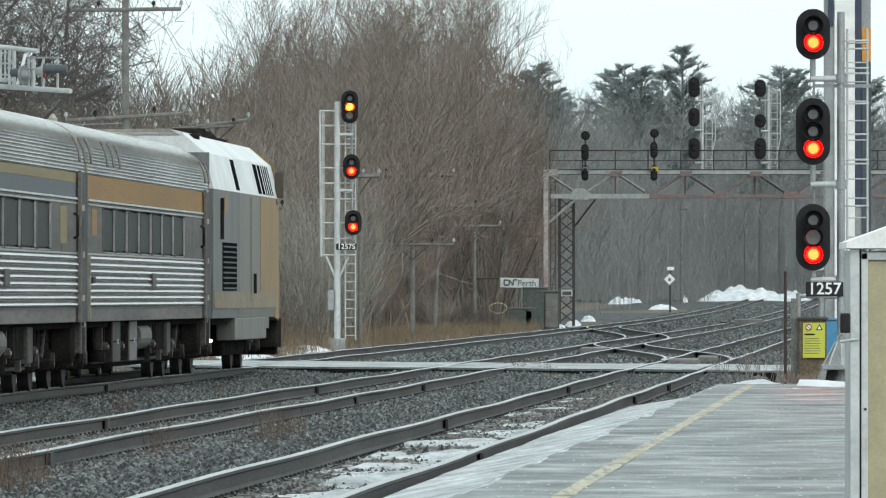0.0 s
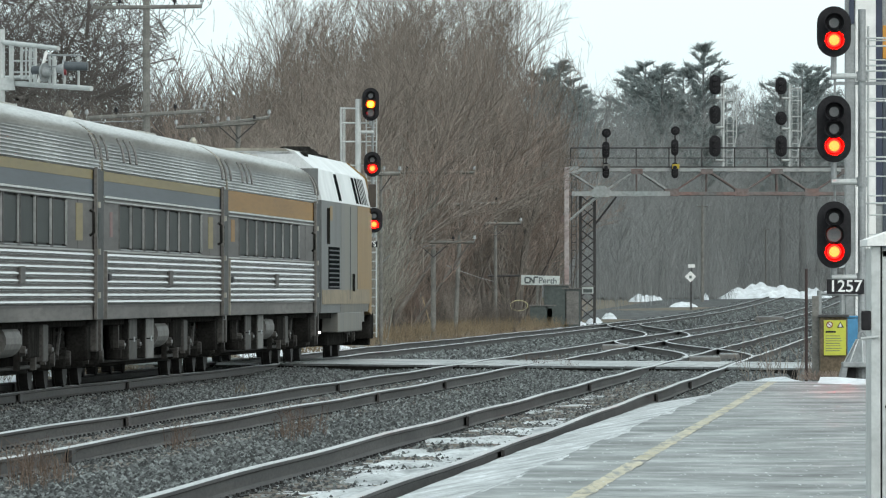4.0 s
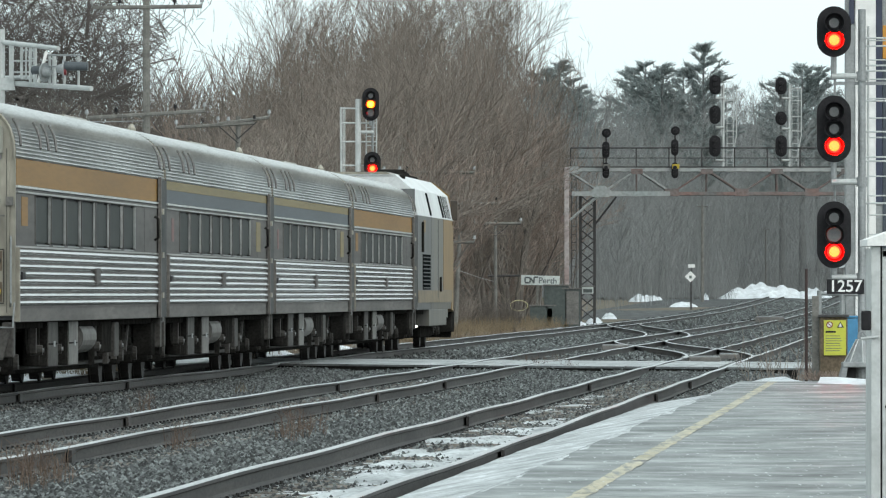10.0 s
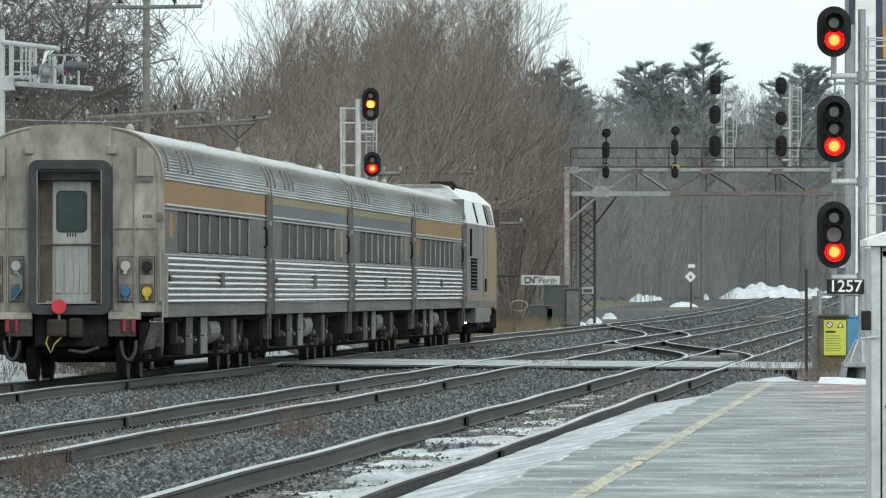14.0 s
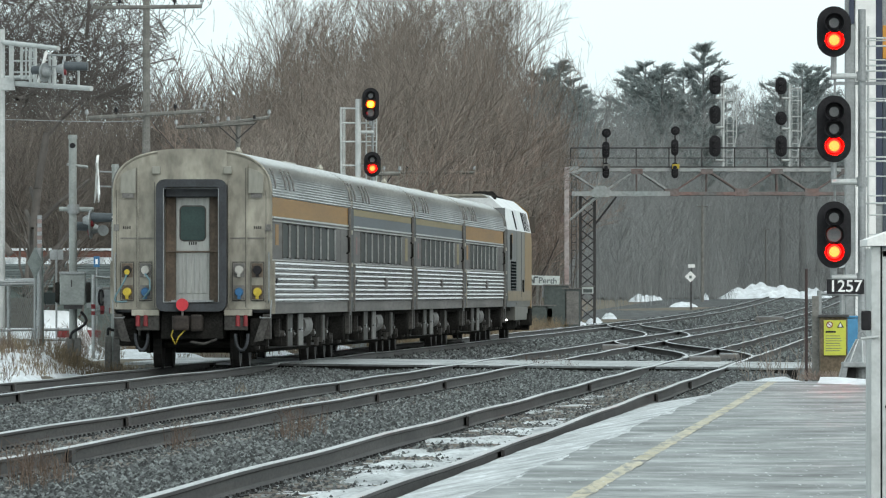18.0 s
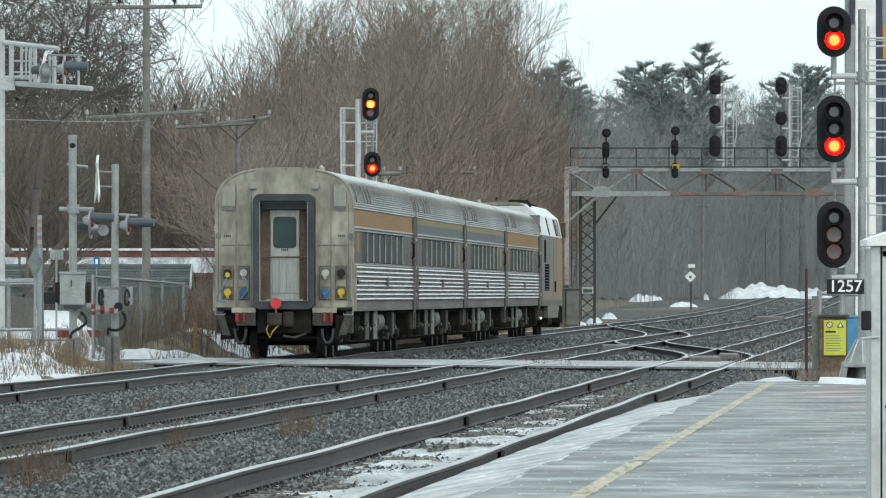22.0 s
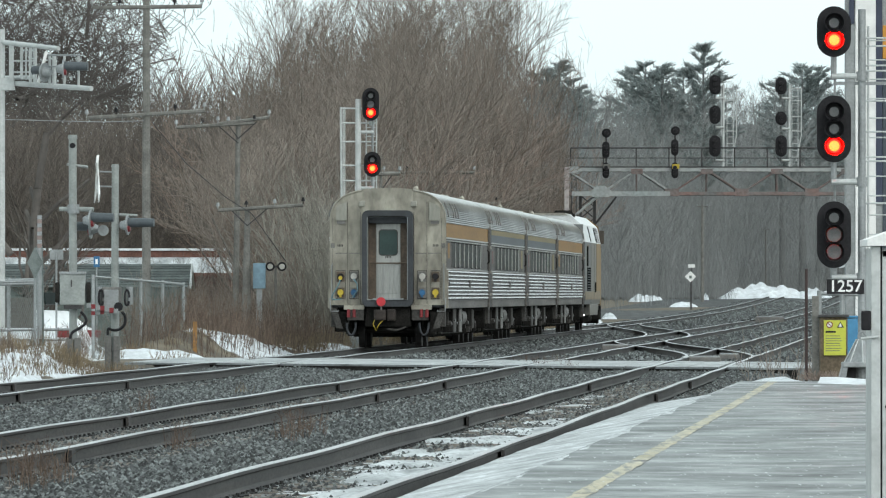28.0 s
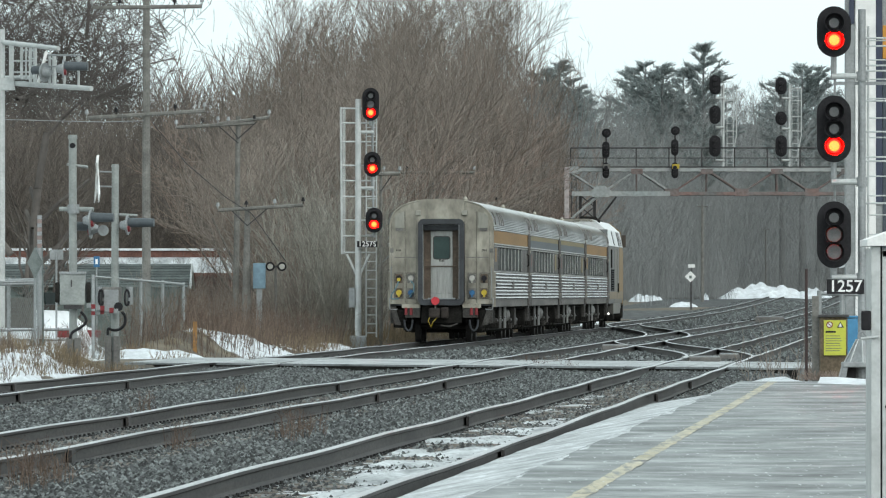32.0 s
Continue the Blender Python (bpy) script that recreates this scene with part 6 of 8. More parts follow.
for _ in range(60):
    y = gr.uniform(168, 191) if gr.random() < 0.7 else gr.uniform(210, 235)
    x = cx(TRAIN, y) - gr.uniform(2.6, 5.0)
    tuft(x, y, ground_z(x, y), 30, 0.3, 0.3)
for b in range(96, 232, 7):
    d = gr.uniform(184.5, 187.5)
    tuft(ux(b, d), d, ground_z(ux(b, d), d) + 0.1, 40, 0.42, 0.25)
for b in range(-10, 130, 8):
    d = gr.uniform(179, 190)
    tuft(ux(b, d), d, ground_z(ux(b, d), d) + 0.08, 22, 0.34, 0.3)
for _ in range(420):
    y = gr.uniform(255, 460)
    x = cx(TRAIN, y) - gr.uniform(2.6, 5.5)
    tuft(x, y, ground_z(x, y), 18, 0.6, 0.5)
for b, e, n in ((430, 690, 10), (925, 660, 12), (1395, 650, 40), (1375, 655, 30), (1350, 655, 20)):
    d = 1.6 * F / (e - 520)
    tuft(ux(b, d), d, -0.24, n, 0.22, 0.18)
tagged(quick("dry_grass", *prisms(gseg, 3), DRYGRASS), "dead straw-coloured grass tufts along the tracks", "grass", "", "stuff")
t = bare_tree(171, 1.1, "thin bare saplings beside the platform end", 9, 0.0, 1, (0, 2), (0.5, 0.4), 0.012, TWIG, "shrub", "sapling_clump", thick=0.5)
t.matrix_basis = pose(ux(1398, 150), 150, -0.1)
t = bare_tree(172, 1.3, "thin bare saplings beside the platform end", 7, 0.0, 1, (0, 2), (0.5, 0.4), 0.012, TWIG, "shrub", "sapling_clump", thick=0.5)
t.matrix_basis = pose(ux(1378, 158), 158, -0.15)

# Dry stalks and twigs on the mound beyond the road, and dark weeds on the ballast.
wr = random.Random(55)


def stalks(n, place, h0, h1, r):
    out = []
    for _ in range(n):
        x, y, z = place()
        h = wr.uniform(h0, h1)
        p, q = Vector((x, y, z)), Vector((x + wr.gauss(0, 0.16) * h, y + wr.gauss(0, 0.16) * h, z + h))
        out.append((*p, *q, r, r * 0.6))
        for _k in range(4):
            o = p.lerp(q, wr.uniform(0.25, 0.95))
            e = o + Vector((wr.gauss(0, 0.2) * h, wr.gauss(0, 0.2) * h, wr.uniform(0.1, 0.35) * h))
            out.append((*o, *e, r * 0.6, r * 0.4))
    return out


def on_mound():
    y = wr.uniform(221, 282)
    x = cx(TRAIN, y) - 2.9 - 3.6 * wr.random()
    return x, y, ground_z(x, y) - 0.05


def on_verge():
    y = wr.uniform(168, 192)
    x = cx(TRAIN, y) - 2.7 - 3.5 * wr.random()
    return x, y, ground_z(x, y) - 0.05


tagged(quick("dry_stalks", *prisms(stalks(1300, on_mound, 0.3, 1.25, 0.007) + stalks(520, on_verge, 0.2, 0.6, 0.005), 3), WEED), "dead brown weed stalks standing in the snow", "weeds", "", "stuff")
WEEDS = [(b, e) for b, e in ((35, 850), (60, 862), (85, 845), (110, 858), (50, 870), (530, 775), (555, 768), (505, 780), (420, 648), (440, 652), (455, 645), (930, 655), (955, 660), (980, 655), (1010, 664), (250, 735), (320, 800))]
ws_ = []
for b, e in WEEDS:
    d = 1.62 * F / (e - 520)
    ws_ += stalks(20, lambda: (ux(b, d) + wr.gauss(0, 0.09), d + wr.gauss(0, 0.6), -0.24), 0.12, 0.42, 0.0035)
tagged(quick("ballast_weeds", *prisms(ws_, 3), WEED), "thin dead weeds rooted in the ballast", "weeds", "", "stuff")


# ---- poles, lines and cables ----
def utility_pole(b, d, top, arms, lean=0.0, r=0.15, base=-0.5, braced=True, label="weathered grey wooden utility pole with crossarms"):
    """arms: rows of (bearing height, left reach, right reach in metres, tilt in metres)."""
    x = ux(b, d)
    p = thing("utility_pole", pose(x, d, base), label, "utility pole", "utility poles along the railway")
    h = zf(top, d) - base
    part("pole", tb((0, 0, 0), (lean, 0, h), r, r * 0.72, 12), POLEWOOD, p)
    for e, l, rr, tilt in arms:
        z = zf(e, d) - base
        xc = lean * z / h
        arm = part("crossarm", tb((xc - l, -0.12, z - tilt), (xc + rr, -0.12, z + tilt), 0.055, 0.055, 6), POLEWOOD, p, "grey wooden crossarm")
        n = max(2, int((l + rr) / 0.75))
        ins = None
        for k in range(n + 1):
            u = k / n
            if abs(u - 0.5) < 0.12:
                continue
            xx, zz = xc - l + (l + rr) * u, z - tilt + 2 * tilt * u
            bm = bmesh.new()
            tube(bm, (xx, -0.12, zz + 0.04), (xx, -0.12, zz + 0.14), 0.02, 0.02, 6)
            tube(bm, (xx, -0.12, zz + 0.12), (xx, -0.12, zz + 0.24), 0.065, 0.035, 8)
            part("insulator", bm, BLACK if k % 2 else GALV, arm)
        for s, q in ((-1, l), (1, rr)):
            if q > 0.55 and braced:
                part("brace", tb((xc, -0.1, z - 0.55), (xc + s * min(0.6, q * 0.6), -0.1, z - 0.03), 0.02, 0.02, 5), DARKSTEEL, arm)
    return p


utility_pole(259, 262, -6, [(13, 1.5, 1.55, 0.02), (203, 1.65, 1.62, 0.10)], 0.0, 0.13, braced=False)
utility_pole(416, 290, 206, [(214, 0.62, 0.95, 0.10), (222, 1.9, 0.5, 0.07)], 0.1, 0.10)
utility_pole(432, 288, 372, [(368, 0.9, 1.7, 0.08)], 0.1, 0.11)
utility_pole(767, 345, 300, [(306, 1.8, 1.5, 0.0), (429, 1.6, 1.5, 0.0)], 0.0, 0.10)
utility_pole(805, 372, 355, [(362, 1.5, 1.4, 0.04)], 0.25, 0.09)
utility_pole(877, 410, 390, [(396, 0.9, 1.1, 0.0)], 0.0, 0.085)
utility_pole(674, 300, 298, [(308, 0.4, 0.6, 0.0)], 0.0, 0.06, label="thin reddish-grey wooden post in the thicket")
utility_pole(1243, 900, 362, [(366, 0.5, 0.5, 0.0)], 0.0, 0.16, 0.6, True, "pale far utility pole beside the tracks")
utility_pole(1355, 1000, 402, [(406, 0.4, 0.4, 0.0)], 0.0, 0.10, 1.0, True, "pale far utility pole beside the tracks")


def cable(name, pts, r, mt, label):
    return tagged(link(name, bent([at(*p) for p in pts], r, 5), mt), label, "cable", "line cables")


cable("line_wire", [(-10, 211, 260), (90, 214, 260), (180, 216, 261), (258, 214, 262)], 0.012, GALV, "pale sagging line wire")
cable("guy_wire", [(268, 216, 262), (330, 290, 262), (400, 350, 262), (445, 378, 263), (505, 462, 264)], 0.014, DARKSTEEL, "taut dark guy wire")
cable("line_wire", [(560, 492, 300), (600, 503, 300), (640, 497, 300), (690, 452, 300)], 0.014, GALV, "loose pale drooping cable")
cable("line_wire", [(690, 442, 385), (720, 446, 385), (755, 436, 385), (768, 430, 385)], 0.016, GALV, "pale drooping telephone cable")
cable("line_wire", [(790, 470, 420), (815, 480, 420), (850, 492, 440), (880, 500, 450)], 0.014, GALV, "pale drooping telephone cable")


# ---- level crossing equipment beside the train's track ----
def flasher(parent, x, z, y, turn, hood=0.42, lit=False):
    """A round flashing light seen from its side: backboard, hood and red lens."""
    f = part("flasher", tb((0, 0, 0), (0.03, 0, 0), 0.2, 0.2, 20), GALV, parent, "round backboard of a crossing light")
    f.matrix_basis = pose(x, y, z, 0, 0, turn)
    part("lamp_case", tb((-0.14, 0, 0), (0, 0, 0), 0.07, 0.12, 14), GALV, f)
    part("hood", tb((0.03, 0, 0.055), (hood, 0, 0.05), 0.1, 0.085, 14), mat_hood, f, "long dark hood")
    part("lens", tb((0.03, 0, -0.05), (0.07, 0, -0.05), 0.09, 0.075, 14), RED, f, "red lens")
    return f


mat_hood = mat("blue_black_hood", (0.06, 0.072, 0.08), 0.5, vary=0.2, bump=0.05)
PALEPOST = mat("dull_aluminium_paint", (0.275, 0.295, 0.28), 0.55, 0.15, vary=0.18, scale=3, fine=25, bump=0.06)
D = 188.0
k_ = D / F
gs = thing("crossing_signal", pose(ux(130, D), D, -0.25), "pale crossing signal post with bell, lights and case", "crossing signal", "crossing signals")
zz = lambda e: zf(e, D) + 0.25
part("post", tb((0, 0, 0), (-1.5 * k_, 0, zz(242)), 0.082, 0.078, 16), PALEPOST, gs, "pale tubular post")
part("bell", tb((-1.5 * k_, -0.02, zz(258)), (-1.5 * k_, -0.10, zz(258)), 0.07, 0.05, 14), BLACK, gs, "dark bell mouth near the top")
part("bell_cap", tb((-1.5 * k_, 0, zz(246)), (-1.5 * k_, 0, zz(239)), 0.1, 0.09, 14), PALEPOST, gs)
part("crossarm", tb((-25 * k_, 0.1, zz(370)), (36 * k_, -0.05, zz(371)), 0.045, 0.045, 8), PALEPOST, gs, "pale light crossarm")
part("upper_arm", tb((-12 * k_, 0, zz(291)), (26 * k_, 0, zz(296)), 0.028, 0.028, 8), PALEPOST, gs)
part("clamp", tb((0, 0, zz(378)), (0, 0, zz(362)), 0.12, 0.12, 14), GALV, gs)
flasher(gs, 30 * k_, zz(390), -0.1, -12, 0.48, True)
flasher(gs, 31 * k_, zz(405), 0.3, 172, 0.3)
part("rear_lamp", tb((52 * k_, 0.2, zz(408)), (52 * k_, 0.34, zz(408)), 0.11, 0.1, 16), GALV, gs, "round grey lamp back")
part("rear_arm", tb((28 * k_, 0.3, zz(400)), (52 * k_, 0.3, zz(404)), 0.03, 0.03, 6), DARKSTEEL, gs)
cs = part("equipment_case", bx(-23 * k_, 22 * k_, -0.42, -0.1, zz(540), zz(484), 0.03), PALEPOST, gs, "pale grey gate mechanism case")
part("case_lid", bx(-24 * k_, 23 * k_, -0.44, -0.08, zz(486), zz(481), 0.01), GALV, cs)
part("latch", bx(-3 * k_, -1 * k_, -0.45, -0.42, zz(508), zz(496)), DARKSTEEL, cs)
for s in (-1, 1):
    part("counterweight", bx(*sorted((s * 23.5 * k_, s * 31 * k_)), -0.4, -0.1, zz(536), zz(500), 0.03), UNDER, gs, "black counterweight")
part("case_foot", bx(-0.18, 0.18, -0.4, 0.1, zz(547), zz(540)), DARKSTEEL, gs)
part("hose", bent(eased([at(143, 552, D - 0.4), at(152, 562, D - 0.4), at(153, 572, D - 0.4), at(140, 582, D - 0.4), at(127, 588, D - 0.4), at(124, 600, D - 0.4)]), 0.03, 7), BLACK, gs, "curved black cable hose").matrix_parent_inverse = gs.matrix_basis.inverted()
for a, b_ in ((118, 130), (132, 144)):
    part("junction_box", bx((a - 130) * k_, (b_ - 130) * k_, -0.25, -0.08, 0.0, zz(598), 0.02), BOXGREY, gs)

D = 191.0
k_ = D / F
gs = thing("crossing_signal", pose(ux(203, D), D, -0.25), "pale crossing signal post with gate machine and crossbuck", "crossing signal", "crossing signals")
zz = lambda e: zf(e, D) + 0.25
part("post", tb((0, 0, 0), (1 * k_, 0, zz(294)), 0.075, 0.072, 16), PALEPOST, gs, "pale tubular post")
part("post_cap", tb((1 * k_, 0, zz(296)), (1 * k_, 0, zz(291)), 0.085, 0.07, 14), PALEPOST, gs)
for s in (-1, 1):
    o = part("crossbuck_board", bx(-0.012, 0.012, -0.6, 0.6, -0.11, 0.11), WHITE, gs, "white crossbuck board seen edge-on")
    o.matrix_basis = pose((172 - 203) * k_ + s * 0.015, 0, zz(317), s * 42, 0, 0) @ pose(0, 0, 0, 0, 7, 4)
for e in (304, 330):
    part("crossbuck_bracket", tb((-28 * k_, 0, zz(e)), (0, 0, zz(e + 1)), 0.018, 0.018, 6), GALV, gs)
part("crossarm", tb((8 * k_, 0, zz(380)), (40 * k_, 0, zz(382)), 0.03, 0.03, 8), PALEPOST, gs)
flasher(gs, 22 * k_, zz(399), -0.15, -10, 0.56, True)
part("gate_machine", bx(-22 * k_, 12 * k_, -0.35, 0.1, zz(550), zz(508), 0.04), BOXGREY, gs, "grey gate machine housing")
part("machine_door", bx(-18 * k_, 8 * k_, -0.37, -0.35, zz(546), zz(513), 0.01), GALV, gs)
part("motor", tb((8 * k_, -0.45, zz(543)), (8 * k_, -0.2, zz(543)), 0.09, 0.08, 14), BLACK, gs, "dark motor drum")
for k in range(6):
    part("arm_stripe", bx((-40 + 8 * k) * k_, (-33.5 + 8 * k) * k_, -0.42, -0.37, zz(558 - 0.8 * k), zz(551 - 0.8 * k), 0.005), GALV if k % 2 else RED, gs)
for s in (-23, 23):
    part("weight_loop", bent([((s + 4 * math.cos(a)) * k_, -0.4, zz(527 - 14 * math.sin(a))) for a in [math.pi * 2 * j / 14 for j in range(14)]], 0.022, 6), BLACK, gs, "dark counterweight loop")
for k in range(7):
    part("arm_stripe", bx((-48 + 8 * k) * k_, (-40.6 + 8 * k) * k_, -0.5, -0.44, zz(545 + 1.6 * k), zz(537 + 1.6 * k), 0.005), RED if k % 2 else GALV, gs, "red and white gate arm end")
for s in (-27, 27):
    part("counterweight_arm", tb((s * k_, -0.2, zz(508)), (s * k_, -0.2, zz(540)), 0.07, 0.06, 10), GALV, gs)
part("hose", bent(eased([at(216, 552, D - 0.4), at(222, 560, D - 0.4), at(222, 574, D - 0.4), at(212, 584, D - 0.4), at(198, 585, D - 0.4), at(191, 580, D - 0.4), at(191, 594, D - 0.4)]), 0.03, 7), BLACK, gs, "curved black cable hose").matrix_parent_inverse = gs.matrix_basis.inverted()
for a, b_ in ((186, 198), (201, 213)):
    part("junction_box", bx((a - 203) * k_, (b_ - 203) * k_, -0.25, -0.08, 0.0, zz(595), 0.02), BOXGREY, gs)

# Raised striped gate arm with a plain diamond board in front.
D = 193.0
k_ = D / F
FADEDRED = mat("sun_faded_red", (0.27, 0.2, 0.185), 0.7, vary=0.2, bump=0.05)
ga = thing("barrier_arm", pose(ux(70, D), D, -0.3), "raised red and white crossing barrier arm", "barrier arm")
part("stand", tb((0, 0, 0), (0, 0, zf(440, D) + 0.3), 0.05, 0.045), GALV, ga)
for k in range(9):
    part("arm_stripe", bx(-0.045 + 0.0 * k, 0.045, -0.02, 0.02, zf(446 - 7.2 * k, D) + 0.3, zf(446 - 7.2 * (k + 1), D) + 0.298), FADEDRED if k % 2 else GALV, ga)
D = 190.0
k_ = D / F
SIGNBACK = mat("weathered_sign_back", (0.17, 0.195, 0.185), 0.6, 0.2, vary=0.25, bump=0.05)
dm = thing("diamond_sign", pose(ux(62, D), D, -0.3), "grey back of a diamond-shaped road sign", "road sign")
part("board", plate([(0, zf(437, D) + 0.3), (14 * k_, zf(465, D) + 0.3), (0, zf(494, D) + 0.3), (-14 * k_, zf(465, D) + 0.3)], -0.02, 0.0), SIGNBACK, dm)
part("sign_post", tb((0, 0.04, 0), (0, 0.04, zf(440, D) + 0.3), 0.03, 0.03), GALV, dm)

# Cantilever with overhead lights.
D = 197.0
k_ = D / F
cv = thing("cantilever_signal", pose(ux(2, D), D, -0.3), "white cantilever gantry with overhead crossing lights", "crossing signal", "crossing signals")
part("mast", tb((0, 0, 0), (0, 0, zf(52, D) + 0.3), 0.085, 0.08, 14), GALVWHITE, cv, "pale cantilever mast")
P = lambda b, e, d=D: (ux(b, d) - ux(2, D), d - D, zf(e, d) + 0.3)
part("upper_chord", tb(P(3, 75), P(104, 86, D - 1.6), 0.055, 0.045, 10), GALVWHITE, cv)
part("lower_chord", tb(P(28, 148), P(162, 157, D - 2.2), 0.055, 0.05, 10), GALVWHITE, cv)
part("rear_chord", tb(P(2, 138, D + 0.6), P(60, 137, D - 0.6), 0.045, 0.04, 10), GALVWHITE, cv)
part("root_bracket", bx(-0.05, 0.28, -0.1, 0.1, P(0, 160)[2], P(0, 138)[2], 0.02), GALVWHITE, cv)
for b, e0, e1, r in ((20, 80, 140, 0.05), (38, 82, 140, 0.03), (46, 84, 142, 0.02), (54, 84, 145, 0.035), (62, 85, 148, 0.04), (88, 92, 150, 0.03), (96, 96, 152, 0.045), (114, 98, 154, 0.025), (139, 98, 156, 0.025)):
    part("upright", tb(P(b, e0, D - b * 0.012), P(b, e1, D - b * 0.012), r, r, 8), GALVWHITE, cv)
part("diagonal", tb(P(82, 92, D - 1), P(68, 146, D - 1.2), 0.035, 0.035, 8), WHITE, cv)
for e in (98, 118):
    part("hand_rail", tb(P(86, e, D - 1.3), P(142, e, D - 2), 0.018, 0.018, 6), GALV, cv)
    part("hand_rail", tb(P(20, e + 10, D), P(62, e + 10, D - 0.8), 0.018, 0.018, 6), GALVWHITE, cv)
flasher(cv, P(118, 126)[0], P(0, 126)[2], -1.9, -6, 0.52, True)
flasher(cv, P(84, 131)[0], P(0, 131)[2], -1.2, 150, 0.3, True)

# ---- fences ----
WIRE = mat("dull_green_grey_wire", (0.15, 0.18, 0.17), 0.7, vary=0.2, bump=0.0)


def chain_fence(name, b0, b1, d0, d1, top0, top1, low, label, posts=4, wire=0.0017):
    f = thing(name, pose(0, 0, 0), label, "fence", "chain-link fences")
    n = 60
    wires = []
    A, B = Vector(at(b0, top0, d0)), Vector(at(b1, top1, d1))
    part("top_rail", tb(A, B, 0.028, 0.028, 8), GALV, f)
    ln = (B - A).length
    for k in range(posts + 1):
        p = A.lerp(B, k / posts)
        part("post", tb((p.x, p.y, low - 0.2), (p.x, p.y, p.z + 0.05), 0.04, 0.04, 10), GALV, f)
    step = 0.13
    hgt = (A.z + B.z) / 2 - low
    m = int(ln / step)
    for k in range(-int(hgt / step), m):
        for sgn in (0, 1):
            u0, u1 = k * step, k * step + hgt
            z0, z1 = (0.0, 1.0) if sgn == 0 else (1.0, 0.0)
            a, b = max(0.0, u0), min(ln, u1)
            if b - a < 0.05:
                continue
            fa, fb = (a - u0) / hgt, (b - u0) / hgt
            za, zb = z0 + (z1 - z0) * fa, z0 + (z1 - z0) * fb
            pa, pb = A.lerp(B, a / ln), A.lerp(B, b / ln)
            wires.append((pa.x, pa.y, low + (pa.z - low) * za, pb.x, pb.y, low + (pb.z - low) * zb, wire, wire))
    tagged(quick("mesh", *prisms(wires, 3), WIRE, f, "diagonal wire mesh"), kind="stuff")
    return f


chain_fence("chain_link_fence", -40, 72, 200, 196, 497, 495, -0.3, "galvanised chain-link fence by the crossing", 2, 0.0032)
chain_fence("chain_link_fence", 165, 325, 216, 240, 490, 503, -0.3, "galvanised chain-link fence before the shed", 4)
D = 194.0
fp = thing("gate_post", pose(ux(73, D), D, -0.3), "thick grey-green steel gate post with rails", "gate post")
part("post", tb((0, 0, 0), (-3 * D / F, 0, zf(436, D) + 0.3), 0.075, 0.07, 14), mat("grey_green_post_paint", (0.13, 0.158, 0.15), 0.6, vary=0.25), fp)
for e in (500, 504, 585, 603):
    part("gate_rail", tb((-0.95, 0.02, zf(e, D) + 0.3), (0.0 if e < 510 else 0.85, 0.02, zf(e - 2, D) + 0.3), 0.028, 0.028, 8), GALV, fp)
bk = thing("concrete_block", pose(ux(18, 192), 192, -0.35), "low grey concrete block by the fence", "block")
part("block", bx(-0.4, 0.25, -0.3, 0.3, 0.0, 0.62, 0.04), BOXGREY, bk)

# ---- buildings behind the crossing ----
SIDING = mat("grey_green_siding", (0.125, 0.155, 0.145), 0.75, vary=0.25, scale=1.2, fine=14, bump=0.15)
SHINGLE = per_object(mat("grey_green_shingles", (0.075, 0.09, 0.087), 0.85, vary=0.3, scale=2, fine=14, bump=0.3), 0.75, 1.25)
REDWALL = mat("dark_red_brown_boards", (0.13, 0.06, 0.045), 0.85, vary=0.3, scale=1.5, fine=12, bump=0.2)
D = 330.0
sh = thing("shed", pose(0, 0, 0), "low grey-green sided shed with shingled gable roof", "shed")
x0, x1, zb, ze, zr = ux(-60, D), ux(328, D), -0.6, zf(505, D), zf(470, D)
part("front_wall", bx(x0, x1, D - 2.0, D - 1.9, zb, ze), SIDING, sh)
part("back_wall", bx(x0, x1, D + 1.9, D + 2.0, zb, ze), SIDING, sh)
for xx in (x0, x1):
    gb = bmesh.new()
    vs = [gb.verts.new((xx + dx, yy, z)) for dx in (-0.05, 0.05) for yy, z in ((D - 1.89, zb), (D + 1.89, zb), (D + 1.89, ze), (D, zr), (D - 1.89, ze))]
    gb.faces.new(vs[:5])
    gb.faces.new(vs[5:][::-1])
    for i in range(5):
        gb.faces.new((vs[i], vs[(i + 1) % 5], vs[5 + (i + 1) % 5], vs[5 + i]))
    bmesh.ops.recalc_face_normals(gb, faces=gb.faces)
    part("gable_wall", gb, SIDING, sh)
rows = 9
for k in range(rows):
    u0, u1 = k / rows, (k + 1) / rows
    for sgn in (-1, 1):
        ya, yb = D + sgn * (2.25 * (1 - u0)), D + sgn * (2.25 * (1 - u1))
        za, zb2 = ze - 0.09 + (zr - ze + 0.14) * u0, ze - 0.09 + (zr - ze + 0.14) * u1
        v = [(x0 - 0.2, ya, za + 0.03), (x1 + 0.2, ya, za + 0.03), (x1 + 0.2, yb, zb2), (x0 - 0.2, yb, zb2), (x0 - 0.2, ya, za), (x1 + 0.2, ya, za), (x1 + 0.2, yb, zb2 - 0.03), (x0 - 0.2, yb, zb2 - 0.03)]
        raw("roof_course", v, [(0, 1, 2, 3), (4, 5, 1, 0), (5, 6, 2, 1), (7, 4, 0, 3), (6, 7, 3, 2), (7, 6, 5, 4)], SHINGLE, sh)
for sgn in (-1, 1):
    part("rake_board", tb((x1 + 0.22, D + sgn * 2.3, ze - 0.12), (x1 + 0.22, D, zr + 0.03), 0.05, 0.05, 4), GALVWHITE, sh, "pale rake board")
